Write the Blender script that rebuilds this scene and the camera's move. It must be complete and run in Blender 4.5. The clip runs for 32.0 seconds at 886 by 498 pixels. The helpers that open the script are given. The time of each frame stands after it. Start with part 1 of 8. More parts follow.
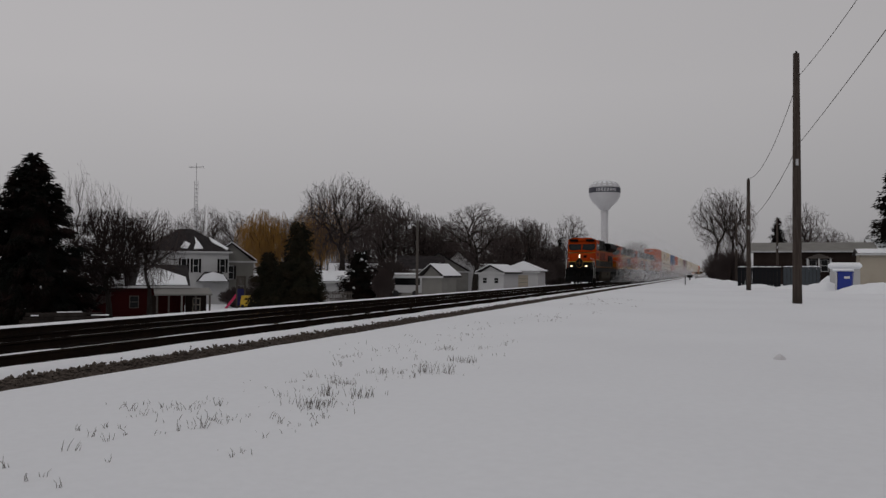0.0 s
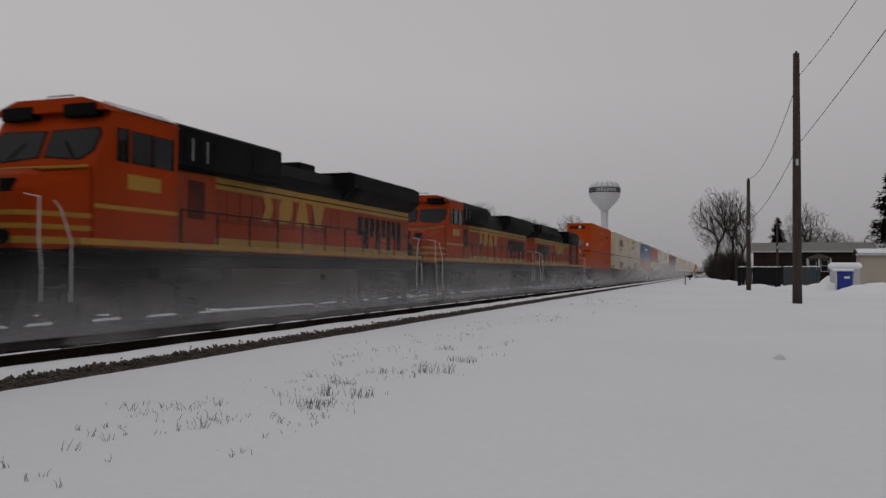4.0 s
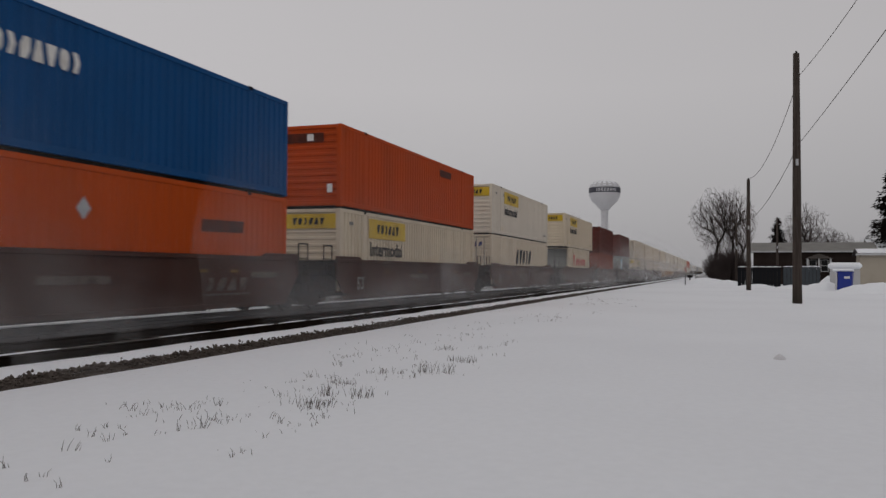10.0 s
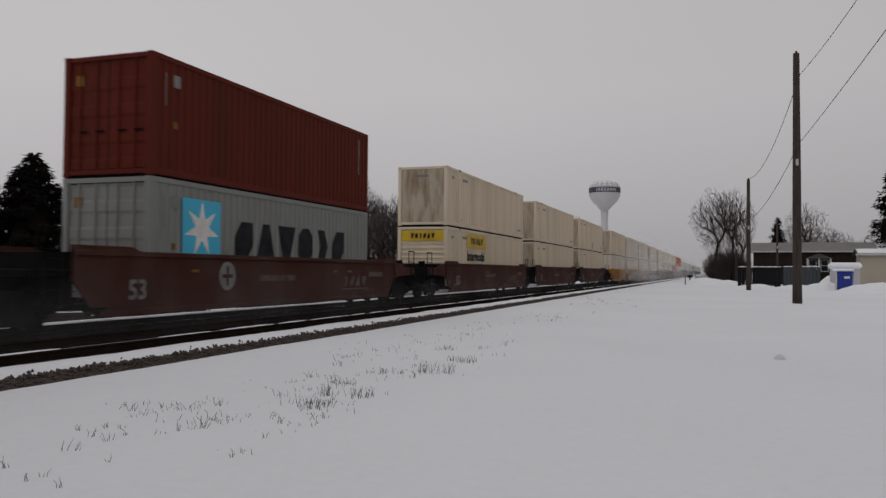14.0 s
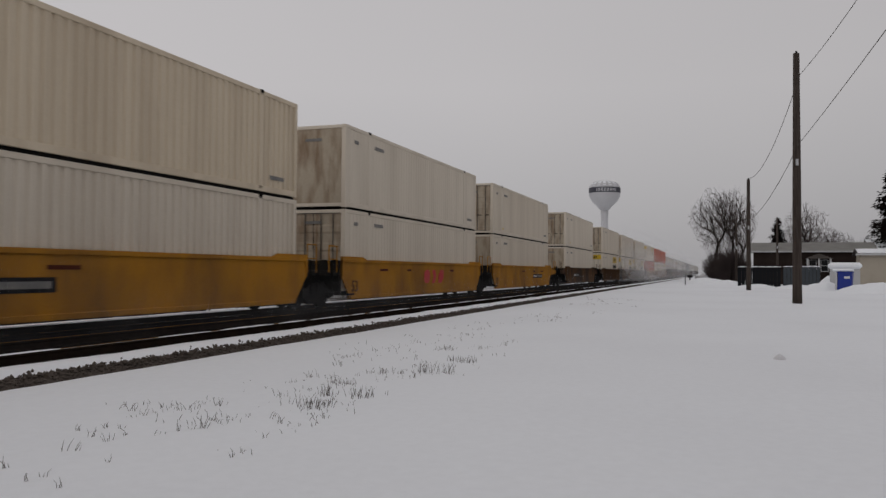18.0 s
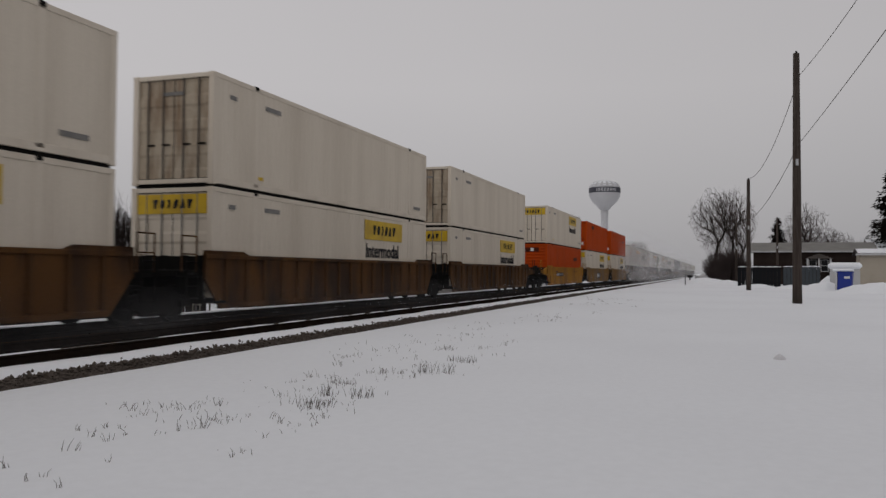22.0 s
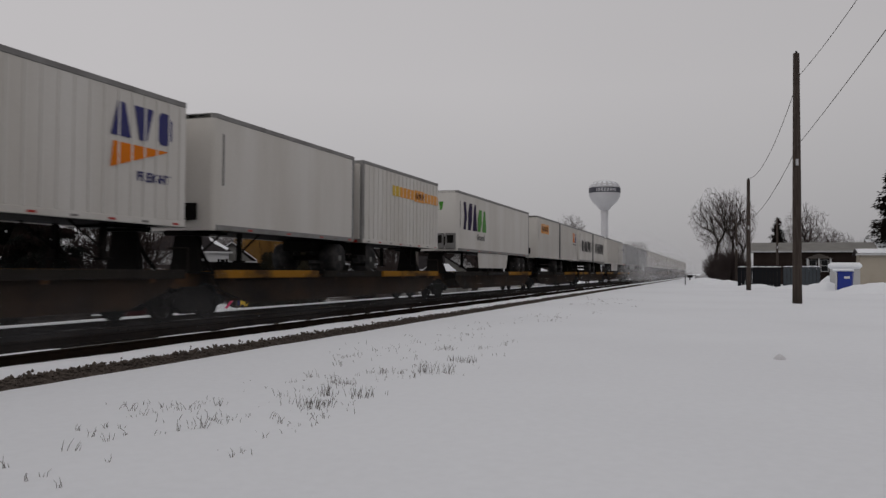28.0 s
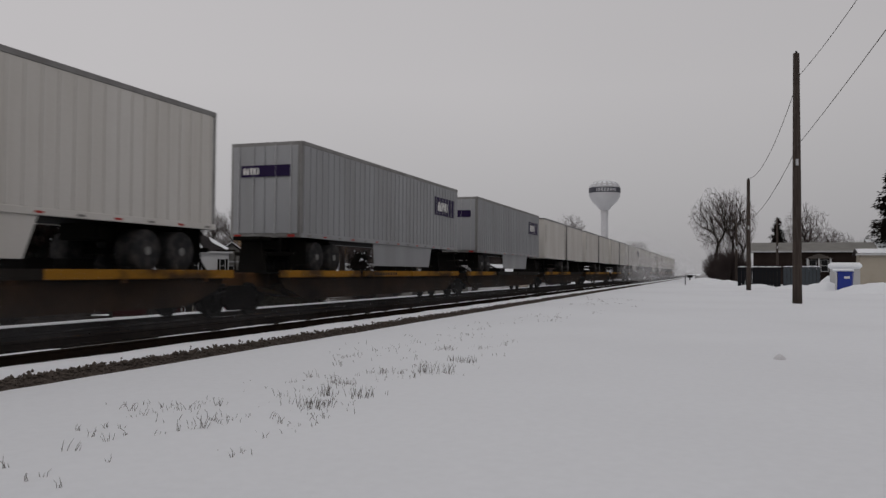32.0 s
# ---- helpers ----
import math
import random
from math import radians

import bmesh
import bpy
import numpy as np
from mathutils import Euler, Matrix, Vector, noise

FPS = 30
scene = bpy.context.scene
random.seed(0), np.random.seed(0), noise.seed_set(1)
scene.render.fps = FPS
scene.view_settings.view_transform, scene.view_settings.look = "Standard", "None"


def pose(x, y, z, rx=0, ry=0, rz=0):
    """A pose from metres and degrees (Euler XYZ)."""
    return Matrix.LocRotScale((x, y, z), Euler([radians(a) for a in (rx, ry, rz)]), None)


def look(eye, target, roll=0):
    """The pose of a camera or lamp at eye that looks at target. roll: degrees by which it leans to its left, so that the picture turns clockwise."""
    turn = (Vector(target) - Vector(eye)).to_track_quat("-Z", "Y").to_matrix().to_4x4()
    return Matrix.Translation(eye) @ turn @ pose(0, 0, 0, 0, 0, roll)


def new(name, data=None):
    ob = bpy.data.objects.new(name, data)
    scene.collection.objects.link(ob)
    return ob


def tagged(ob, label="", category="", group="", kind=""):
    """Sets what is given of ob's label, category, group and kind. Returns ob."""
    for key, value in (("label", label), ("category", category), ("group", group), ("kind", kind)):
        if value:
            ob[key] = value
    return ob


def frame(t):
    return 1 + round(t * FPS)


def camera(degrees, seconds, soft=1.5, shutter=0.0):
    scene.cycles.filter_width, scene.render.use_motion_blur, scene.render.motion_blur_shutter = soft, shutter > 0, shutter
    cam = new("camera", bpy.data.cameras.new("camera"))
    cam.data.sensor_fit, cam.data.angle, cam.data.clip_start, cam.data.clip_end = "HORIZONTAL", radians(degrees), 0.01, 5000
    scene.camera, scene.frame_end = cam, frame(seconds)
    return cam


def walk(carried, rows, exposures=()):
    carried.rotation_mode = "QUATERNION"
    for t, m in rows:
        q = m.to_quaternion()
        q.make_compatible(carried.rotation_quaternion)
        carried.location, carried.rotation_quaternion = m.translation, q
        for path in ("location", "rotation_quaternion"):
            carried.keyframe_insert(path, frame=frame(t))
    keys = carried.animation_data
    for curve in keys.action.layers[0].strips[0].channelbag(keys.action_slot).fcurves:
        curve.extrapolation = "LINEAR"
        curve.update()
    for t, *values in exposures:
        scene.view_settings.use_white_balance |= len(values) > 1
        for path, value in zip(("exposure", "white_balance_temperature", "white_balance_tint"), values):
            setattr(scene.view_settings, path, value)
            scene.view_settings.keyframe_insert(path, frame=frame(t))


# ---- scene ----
cam = camera(57.96, 32.0, soft=1.4, shutter=0.15)
EYE = Vector((0.0, 0.0, 1.18))
YAW, TILT = radians(18.908), radians(1.564)
AHEAD = Vector((-math.sin(YAW) * math.cos(TILT), math.cos(YAW) * math.cos(TILT), math.sin(TILT)))
CAM = look(EYE, EYE + AHEAD * 50, 0.42)
walk(cam, [(0, CAM), (32, CAM)], [(0, -0.03), (3, -0.02), (6, 0.12), (9, 0.15), (14, 0.20), (20, 0.18), (32, 0.17)])
scene.cycles.transparent_max_bounces = 128

# ---- world and light: an even, heavy snow sky ----
world = bpy.data.worlds.new("overcast_sky")
scene.world = world
world.use_nodes = True
wn, wl = world.node_tree.nodes, world.node_tree.links
wn.clear()
w_out = wn.new("ShaderNodeOutputWorld")
w_bg = wn.new("ShaderNodeBackground")
w_sky = wn.new("ShaderNodeTexSky")
w_sky.sky_type, w_sky.sun_disc = "NISHITA", False
w_sky.sun_elevation, w_sky.sun_rotation = radians(28), radians(200)
w_sky.air_density, w_sky.dust_density = 1.0, 4.0
w_hsv = wn.new("ShaderNodeHueSaturation")
w_hsv.inputs["Saturation"].default_value = 0.12
w_hsv.inputs["Value"].default_value = 0.10
w_geo = wn.new("ShaderNodeTexCoord")
w_sep = wn.new("ShaderNodeSeparateXYZ")
w_ramp = wn.new("ShaderNodeValToRGB")
w_ramp.color_ramp.elements[0].position, w_ramp.color_ramp.elements[0].color = 0.0, (0.378, 0.370, 0.382, 1)
w_ramp.color_ramp.elements[1].position, w_ramp.color_ramp.elements[1].color = 0.9, (0.485, 0.467, 0.480, 1)
e = w_ramp.color_ramp.elements.new(0.22)
e.color = (0.492, 0.474, 0.483, 1)
w_noise = wn.new("ShaderNodeTexNoise")
w_noise.inputs["Scale"].default_value, w_noise.inputs["Detail"].default_value = 1.6, 3
w_mix = wn.new("ShaderNodeMix")
w_mix.data_type, w_mix.blend_type = "RGBA", "MIX"
w_mix.inputs[0].default_value = 0.88
w_mul = wn.new("ShaderNodeMix")
w_mul.data_type, w_mul.blend_type = "RGBA", "MULTIPLY"
w_mul.inputs[0].default_value = 0.12
wl.new(w_geo.outputs["Generated"], w_sep.inputs[0])
wl.new(w_sep.outputs["Z"], w_ramp.inputs[0])
wl.new(w_geo.outputs["Generated"], w_noise.inputs["Vector"])
wl.new(w_sky.outputs[0], w_hsv.inputs["Color"])
wl.new(w_hsv.outputs[0], w_mix.inputs[6])
wl.new(w_ramp.outputs[0], w_mix.inputs[7])
wl.new(w_mix.outputs[2], w_mul.inputs[6])
wl.new(w_noise.outputs[0], w_mul.inputs[7])
# the overcast is a little thinner in the west than in the east
w_side = wn.new("ShaderNodeMapRange")
w_side.inputs[1].default_value, w_side.inputs[2].default_value, w_side.inputs[3].default_value, w_side.inputs[4].default_value = -0.8, 0.5, 1.06, 0.80
wl.new(w_sep.outputs["X"], w_side.inputs[0])
w_east = wn.new("ShaderNodeMix")
w_east.data_type, w_east.blend_type = "RGBA", "MULTIPLY"
w_east.inputs[0].default_value = 1.0
wl.new(w_mul.outputs[2], w_east.inputs[6])
wl.new(w_side.outputs[0], w_east.inputs[7])
wl.new(w_east.outputs[2], w_bg.inputs["Color"])
wl.new(w_bg.outputs[0], w_out.inputs["Surface"])
w_bg.inputs["Strength"].default_value = 1.0

sun_data = bpy.data.lights.new("sun", "SUN")
sun_data.energy, sun_data.angle, sun_data.color = 0.12, radians(40), (1.0, 0.96, 0.92)
sun = new("sun", sun_data)
sun.matrix_world = look((30, -60, 60), (0, 0, 0))


# ---- materials ----
def mat(name, rgb, rough=0.6, metal=0.0, dirt=None, amount=0.3, scale=1.5, grain=0.08, fine=30.0, bump=0.15, streak=(1, 1, 1), emit=0.0, spec=0.2, edge=(0.42, 0.72)):
    """Paint or surface: base colour, large patches of dirt or wear, fine grain and relief."""
    m = bpy.data.materials.new(name)
    m.use_nodes = True
    n, l = m.node_tree.nodes, m.node_tree.links
    bs = n["Principled BSDF"]
    bs.inputs["Roughness"].default_value = rough
    bs.inputs["Metallic"].default_value = metal
    bs.inputs["Specular IOR Level"].default_value = spec
    tc = n.new("ShaderNodeTexCoord")
    mp = n.new("ShaderNodeMapping")
    mp.inputs["Scale"].default_value = streak
    l.new(tc.outputs["Object"], mp.inputs[0])
    big = n.new("ShaderNodeTexNoise")
    big.inputs["Scale"].default_value, big.inputs["Detail"].default_value = scale, 5
    l.new(mp.outputs[0], big.inputs["Vector"])
    sm = n.new("ShaderNodeTexNoise")
    sm.inputs["Scale"].default_value, sm.inputs["Detail"].default_value = fine, 3
    l.new(tc.outputs["Object"], sm.inputs["Vector"])
    ramp = n.new("ShaderNodeValToRGB")
    ramp.color_ramp.elements[0].position, ramp.color_ramp.elements[1].position = edge
    l.new(big.outputs[0], ramp.inputs[0])
    d = dirt if dirt else tuple(c * 0.6 for c in rgb)
    mx = n.new("ShaderNodeMix")
    mx.data_type = "RGBA"
    mx.inputs[6].default_value, mx.inputs[7].default_value = (*rgb, 1), (*d, 1)
    sc = n.new("ShaderNodeMath")
    sc.operation = "MULTIPLY"
    sc.inputs[1].default_value = amount
    l.new(ramp.outputs[0], sc.inputs[0])
    l.new(sc.outputs[0], mx.inputs[0])
    br = n.new("ShaderNodeMapRange")
    br.inputs[3].default_value, br.inputs[4].default_value = 1 - grain * 2, 1 + grain * 2
    l.new(sm.outputs[0], br.inputs[0])
    mu = n.new("ShaderNodeMix")
    mu.data_type, mu.blend_type = "RGBA", "MULTIPLY"
    mu.inputs[0].default_value = 1
    l.new(mx.outputs[2], mu.inputs[6])
    l.new(br.outputs[0], mu.inputs[7])
    l.new(mu.outputs[2], bs.inputs["Base Color"])
    if bump:
        bp = n.new("ShaderNodeBump")
        bp.inputs["Strength"].default_value, bp.inputs["Distance"].default_value = bump, 0.02
        l.new(sm.outputs[0], bp.inputs["Height"])
        l.new(bp.outputs[0], bs.inputs["Normal"])
    if emit:
        bs.inputs["Emission Color"].default_value = (*rgb, 1)
        bs.inputs["Emission Strength"].default_value = emit
    return m


SNOW = mat("snow", (0.835, 0.855, 0.88), 0.75, 0, (0.76, 0.775, 0.80), 0.6, 0.12, 0.02, 9.0, 0.35)
SNOW_DIRTY_SHADED = mat("dirty_snow", (0.66, 0.66, 0.68), 0.8, 0, (0.35, 0.33, 0.32), 0.5, 2.0, 0.05, 20, 0.4)
BALLAST = mat("wet_ballast", (0.007, 0.0062, 0.006), 0.9, 0, (0.016, 0.014, 0.013), 0.5, 3.0, 0.25, 14, 0.9, spec=0.0)
ROCK = mat("ballast_rock", (0.105, 0.088, 0.076), 0.85, 0, (0.055, 0.047, 0.042), 0.7, 4.0, 0.2, 25, 0.5, spec=0.0)
RAIL = mat("rail_steel", (0.016, 0.012, 0.010), 0.8, 0.0, (0.03, 0.02, 0.014), 0.5, 4.0, 0.1, 40, 0.2, spec=0.0)
ROCK_WET = mat("wet_ballast_rock", (0.018, 0.016, 0.015), 0.9, 0, (0.04, 0.034, 0.03), 0.5, 4.0, 0.2, 25, 0.5, spec=0.0)
RAIL_TOP = mat("rail_head", (0.62, 0.61, 0.60), 0.12, 1.0, (0.35, 0.33, 0.31), 0.4, 3.0, 0.04, 40, 0.0)
TIE = mat("creosoted_tie", (0.012, 0.010, 0.009), 0.9, 0, (0.03, 0.026, 0.022), 0.5, 3.0, 0.2, 30, 0.6, (1, 6, 6), spec=0.0)
ORANGE = mat("orange_paint", (0.33, 0.036, 0.002), 0.55, 0, (0.15, 0.024, 0.004), 0.45, 0.9, 0.05, 30, 0.05, (1, 1, 0.35), spec=0.04)
ORANGE_BOX = mat("orange_container_paint", (0.46, 0.068, 0.008), 0.55, 0, (0.27, 0.055, 0.012), 0.45, 0.7, 0.04, 24, 0.05, (1, 1, 0.25), spec=0.04)
RED_BOX = mat("faded_red_container_paint", (0.42, 0.055, 0.006), 0.6, 0, (0.22, 0.040, 0.010), 0.5, 0.7, 0.05, 24, 0.05, (1, 1, 0.25), spec=0.04)
SEA_RED = mat("dull_red_sea_container_paint", (0.21, 0.034, 0.012), 0.6, 0, (0.11, 0.026, 0.012), 0.6, 0.7, 0.05, 24, 0.05, (1, 1, 0.25), spec=0.04)
BROWN_BOX = mat("maroon_container_paint", (0.105, 0.020, 0.013), 0.6, 0, (0.06, 0.020, 0.013), 0.6, 0.8, 0.06, 24, 0.05, (1, 1, 0.25), spec=0.04)
BLUE_BOX = mat("blue_container_paint", (0.008, 0.068, 0.20), 0.5, 0, (0.012, 0.045, 0.12), 0.4, 0.8, 0.05, 24, 0.05, (1, 1, 0.25), spec=0.04)
WHITE_BOX = mat("cream_white_container_paint", (0.62, 0.53, 0.405), 0.6, 0, (0.42, 0.34, 0.25), 0.7, 0.7, 0.04, 24, 0.05, (1, 1, 0.14), spec=0.06)
CLEAN_BOX = mat("white_container_paint", (0.62, 0.555, 0.465), 0.55, 0, (0.46, 0.40, 0.325), 0.6, 0.7, 0.04, 24, 0.05, (1, 1, 0.14), spec=0.06)
GREY_BOX = mat("pale_grey_container_paint", (0.225, 0.232, 0.222), 0.6, 0, (0.19, 0.18, 0.165), 0.5, 0.7, 0.05, 24, 0.05, (1, 1, 0.25), spec=0.05)
STAIN = mat("rust_stained_end_paint", (0.40, 0.34, 0.26), 0.65, 0, (0.16, 0.095, 0.05), 0.85, 1.5, 0.08, 18, 0.1, (1.8, 1, 0.45), edge=(0.42, 0.70))
WELL_BROWN = mat("brown_well_car_paint", (0.058, 0.021, 0.015), 0.75, 0, (0.085, 0.055, 0.045), 0.6, 0.9, 0.12, 20, 0.15, (1, 1, 0.5), spec=0.05)
WELL_YELLOW = mat("yellow_well_car_paint", (0.40, 0.18, 0.020), 0.7, 0, (0.16, 0.080, 0.030), 0.7, 0.9, 0.1, 20, 0.12, (1, 1, 0.4), spec=0.04)
WELL_GREY = mat("dusty_grey_ochre_car_paint", (0.24, 0.125, 0.035), 0.75, 0, (0.17, 0.14, 0.115), 0.8, 0.9, 0.1, 20, 0.12, (1, 1, 0.4), spec=0.04)
WELL_DULL = mat("soiled_ochre_well_car_paint", (0.098, 0.046, 0.016), 0.75, 0, (0.030, 0.018, 0.013), 0.85, 1.0, 0.12, 20, 0.15, (1, 1, 0.4), spec=0.05, edge=(0.4, 0.62))
DARK = mat("grimy_black_steel", (0.006, 0.0055, 0.005), 0.75, 0.0, (0.014, 0.012, 0.010), 0.5, 2.0, 0.15, 25, 0.25, spec=0.05)
BLACK = mat("black_paint", (0.0032, 0.0032, 0.0035), 0.5, 0, (0.007, 0.0065, 0.006), 0.5, 1.2, 0.08, 25, 0.05, spec=0.04)
GREEN = mat("dark_green_paint", (0.008, 0.0095, 0.008), 0.5, 0, (0.020, 0.017, 0.014), 0.5, 1.2, 0.08, 25, 0.05, spec=0.04)
YELLOW = mat("yellow_paint", (0.36, 0.185, 0.012), 0.5, 0, (0.17, 0.10, 0.03), 0.4, 1.5, 0.05, 25, 0.05)
SIGN_YELLOW = mat("sign_yellow", (0.56, 0.37, 0.02), 0.5, 0, (0.30, 0.19, 0.03), 0.6, 1.5, 0.05, 25, 0.0)
SIGN_ORANGE = mat("sign_orange", (0.62, 0.25, 0.02), 0.5, 0, (0.5, 0.22, 0.03), 0.3, 1.5, 0.05, 25, 0.0)
MARK_BLACK = mat("black_lettering", (0.012, 0.012, 0.016), 0.6, 0, (0.05, 0.046, 0.042), 0.5, 3.0, 0.05, 25, 0.0, spec=0.05)
MARK_GREY = mat("faded_lettering", (0.16, 0.155, 0.15), 0.6, 0, (0.3, 0.28, 0.25), 0.5, 3.0, 0.05, 25, 0.0)
MARK_WHITE = mat("white_lettering", (0.70, 0.69, 0.66), 0.55, 0, (0.4, 0.37, 0.33), 0.5, 3.0, 0.05, 25, 0.0)
MARK_RED = mat("red_lettering", (0.50, 0.03, 0.035), 0.55, 0, (0.35, 0.10, 0.06), 0.4, 3.0, 0.05, 25, 0.0)
MARK_NAVY = mat("navy_lettering", (0.025, 0.025, 0.12), 0.5, 0, (0.05, 0.05, 0.11), 0.3, 3.0, 0.04, 25, 0.0)
MARK_GREEN = mat("green_lettering", (0.05, 0.22, 0.02), 0.5, 0, (0.08, 0.25, 0.05), 0.3, 3.0, 0.04, 25, 0.0)
MARK_PURPLE = mat("purple_lettering", (0.020, 0.012, 0.045), 0.55, 0, (0.03, 0.018, 0.055), 0.3, 3.0, 0.04, 25, 0.0, spec=0.05)
MARK_CYAN = mat("light_blue_square", (0.05, 0.42, 0.62), 0.5, 0, (0.1, 0.32, 0.42), 0.4, 2.0, 0.04, 25, 0.0)
TANK = mat("dusty_fuel_tank", (0.060, 0.050, 0.038), 0.75, 0.0, (0.032, 0.028, 0.022), 0.6, 1.5, 0.1, 25, 0.15, spec=0.05)
SOOT = mat("dusty_truck_steel", (0.024, 0.0205, 0.017), 0.8, 0.0, (0.010, 0.009, 0.008), 0.6, 1.5, 0.12, 25, 0.2, spec=0.05)
SILL_BROWN = mat("soiled_brown_stripe", (0.13, 0.06, 0.02), 0.7, 0, (0.05, 0.03, 0.02), 0.7, 1.5, 0.08, 25, 0.05, spec=0.05)
FADED_MARK = mat("faded_dark_mark", (0.055, 0.014, 0.008), 0.6, 0, (0.13, 0.022, 0.008), 0.6, 3.0, 0.06, 25, 0.0, spec=0.05)
HOOD_ORANGE = mat("soiled_orange_hood_paint", (0.27, 0.036, 0.005), 0.6, 0, (0.12, 0.024, 0.008), 0.6, 0.9, 0.08, 30, 0.05, (1, 1, 0.35), spec=0.1)
EVERGREEN = mat("brownish_evergreen", (0.017, 0.017, 0.011), 0.9, 0, (0.038, 0.026, 0.015), 0.6, 0.9, 0.25, 14, 0.0, spec=0.05)
OLD_YELLOW = mat("soiled_yellow_paint", (0.19, 0.105, 0.026), 0.65, 0, (0.085, 0.05, 0.02), 0.6, 1.5, 0.08, 25, 0.05, spec=0.05)
MARK_WORN = mat("worn_lettering", (0.12, 0.095, 0.085), 0.7, 0, (0.055, 0.03, 0.025), 0.8, 4.0, 0.1, 25, 0.0, spec=0.05)
GIRDER = mat("soiled_brown_girder", (0.034, 0.019, 0.010), 0.8, 0, (0.009, 0.007, 0.006), 0.9, 0.8, 0.12, 20, 0.1, (1, 0.5, 1), spec=0.04)
ARROW_ORANGE = mat("orange_arrow_paint", (0.62, 0.17, 0.012), 0.55, 0, (0.45, 0.13, 0.02), 0.3, 1.5, 0.05, 25, 0.0, spec=0.05)
STEEL = mat("galvanised_steel", (0.42, 0.42, 0.43), 0.45, 0.7, (0.25, 0.24, 0.23), 0.5, 3.0, 0.06, 40, 0.05)
TRAILER = mat("white_trailer_skin", (0.585, 0.565, 0.535), 0.45, 0, (0.42, 0.385, 0.335), 0.55, 0.6, 0.03, 24, 0.03, (1, 1, 0.18), spec=0.06)
TRAILER_GREY = mat("grey_trailer_skin", (0.32, 0.325, 0.335), 0.5, 0.0, (0.20, 0.195, 0.19), 0.6, 0.6, 0.04, 24, 0.03, (1, 1, 0.18), spec=0.06)
ALU = mat("trailer_trim_aluminium", (0.22, 0.215, 0.21), 0.5, 0.3, (0.11, 0.10, 0.095), 0.5, 2.0, 0.06, 30, 0.05)
TYRE = mat("tyre_rubber", (0.025, 0.025, 0.026), 0.85, 0, (0.10, 0.09, 0.085), 0.5, 4.0, 0.1, 40, 0.3, spec=0.05)
RIM = mat("dusty_wheel_rim", (0.20, 0.195, 0.19), 0.6, 0.2, (0.07, 0.065, 0.06), 0.7, 4.0, 0.08, 30, 0.1, spec=0.1)
WOODPOLE = mat("weathered_pole_wood", (0.042, 0.032, 0.027), 0.9, 0, (0.085, 0.07, 0.06), 0.6, 2.0, 0.2, 30, 0.5, (6, 6, 0.5))
BARK = mat("wet_bark", (0.022, 0.018, 0.016), 0.9, 0, (0.045, 0.04, 0.037), 0.5, 2.0, 0.2, 20, 0.4, (3, 3, 0.6), spec=0.05)
TWIG = mat("grey_brown_twigs", (0.060, 0.047, 0.045), 0.9, 0, (0.09, 0.075, 0.07), 0.5, 0.6, 0.2, 20, 0.0, spec=0.05)
WILLOW = mat("golden_willow_twigs", (0.23, 0.12, 0.028), 0.85, 0, (0.13, 0.08, 0.035), 0.6, 0.5, 0.2, 20, 0.0)
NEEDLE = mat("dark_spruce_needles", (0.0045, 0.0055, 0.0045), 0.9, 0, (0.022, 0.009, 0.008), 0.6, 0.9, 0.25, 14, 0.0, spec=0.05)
DRY = mat("dry_grass", (0.10, 0.082, 0.070), 0.9, 0, (0.05, 0.038, 0.034), 0.6, 3.0, 0.2, 20, 0.0)
REDTWIG = mat("reddish_dead_leaves", (0.016, 0.011, 0.010), 0.9, 0, (0.024, 0.017, 0.015), 0.6, 0.9, 0.2, 14, 0.0, spec=0.05)
BARN_RED = mat("barn_red_boards", (0.030, 0.004, 0.004), 0.8, 0, (0.022, 0.004, 0.004), 0.5, 0.8, 0.08, 20, 0.1, spec=0.05)
SIDING = mat("white_siding", (0.46, 0.46, 0.465), 0.6, 0, (0.35, 0.345, 0.34), 0.4, 0.8, 0.03, 20, 0.05)
SIDING_GREY = mat("grey_siding", (0.20, 0.195, 0.18), 0.65, 0, (0.14, 0.135, 0.125), 0.5, 0.8, 0.04, 20, 0.05)
BEIGE = mat("beige_door_paint", (0.36, 0.32, 0.26), 0.65, 0, (0.28, 0.25, 0.20), 0.4, 0.8, 0.04, 20, 0.05)
SHINGLE = mat("dark_shingles", (0.028, 0.025, 0.026), 0.9, 0, (0.055, 0.05, 0.05), 0.5, 1.5, 0.2, 8, 0.4, spec=0.05)
DARKWOOD = mat("dark_stained_siding", (0.020, 0.014, 0.012), 0.8, 0, (0.035, 0.027, 0.024), 0.5, 0.8, 0.12, 20, 0.15, spec=0.05)
FENCE_BLUE = mat("blue_grey_fence_slats", (0.048, 0.056, 0.064), 0.6, 0, (0.034, 0.04, 0.045), 0.5, 0.8, 0.06, 20, 0.05)
FENCE_DARK = mat("dark_fence_slats", (0.011, 0.012, 0.014), 0.65, 0, (0.02, 0.02, 0.021), 0.5, 0.8, 0.06, 20, 0.05, spec=0.05)
WOODGREY = mat("grey_wood", (0.085, 0.074, 0.066), 0.85, 0, (0.05, 0.045, 0.04), 0.5, 1.5, 0.12, 25, 0.2)
BLUE = mat("blue_plastic", (0.018, 0.035, 0.23), 0.45, 0, (0.03, 0.05, 0.16), 0.4, 2.0, 0.04, 20, 0.03)
PINK = mat("pink_plastic", (0.55, 0.04, 0.12), 0.45, 0, (0.4, 0.04, 0.1), 0.3, 2.0, 0.04, 20, 0.03)
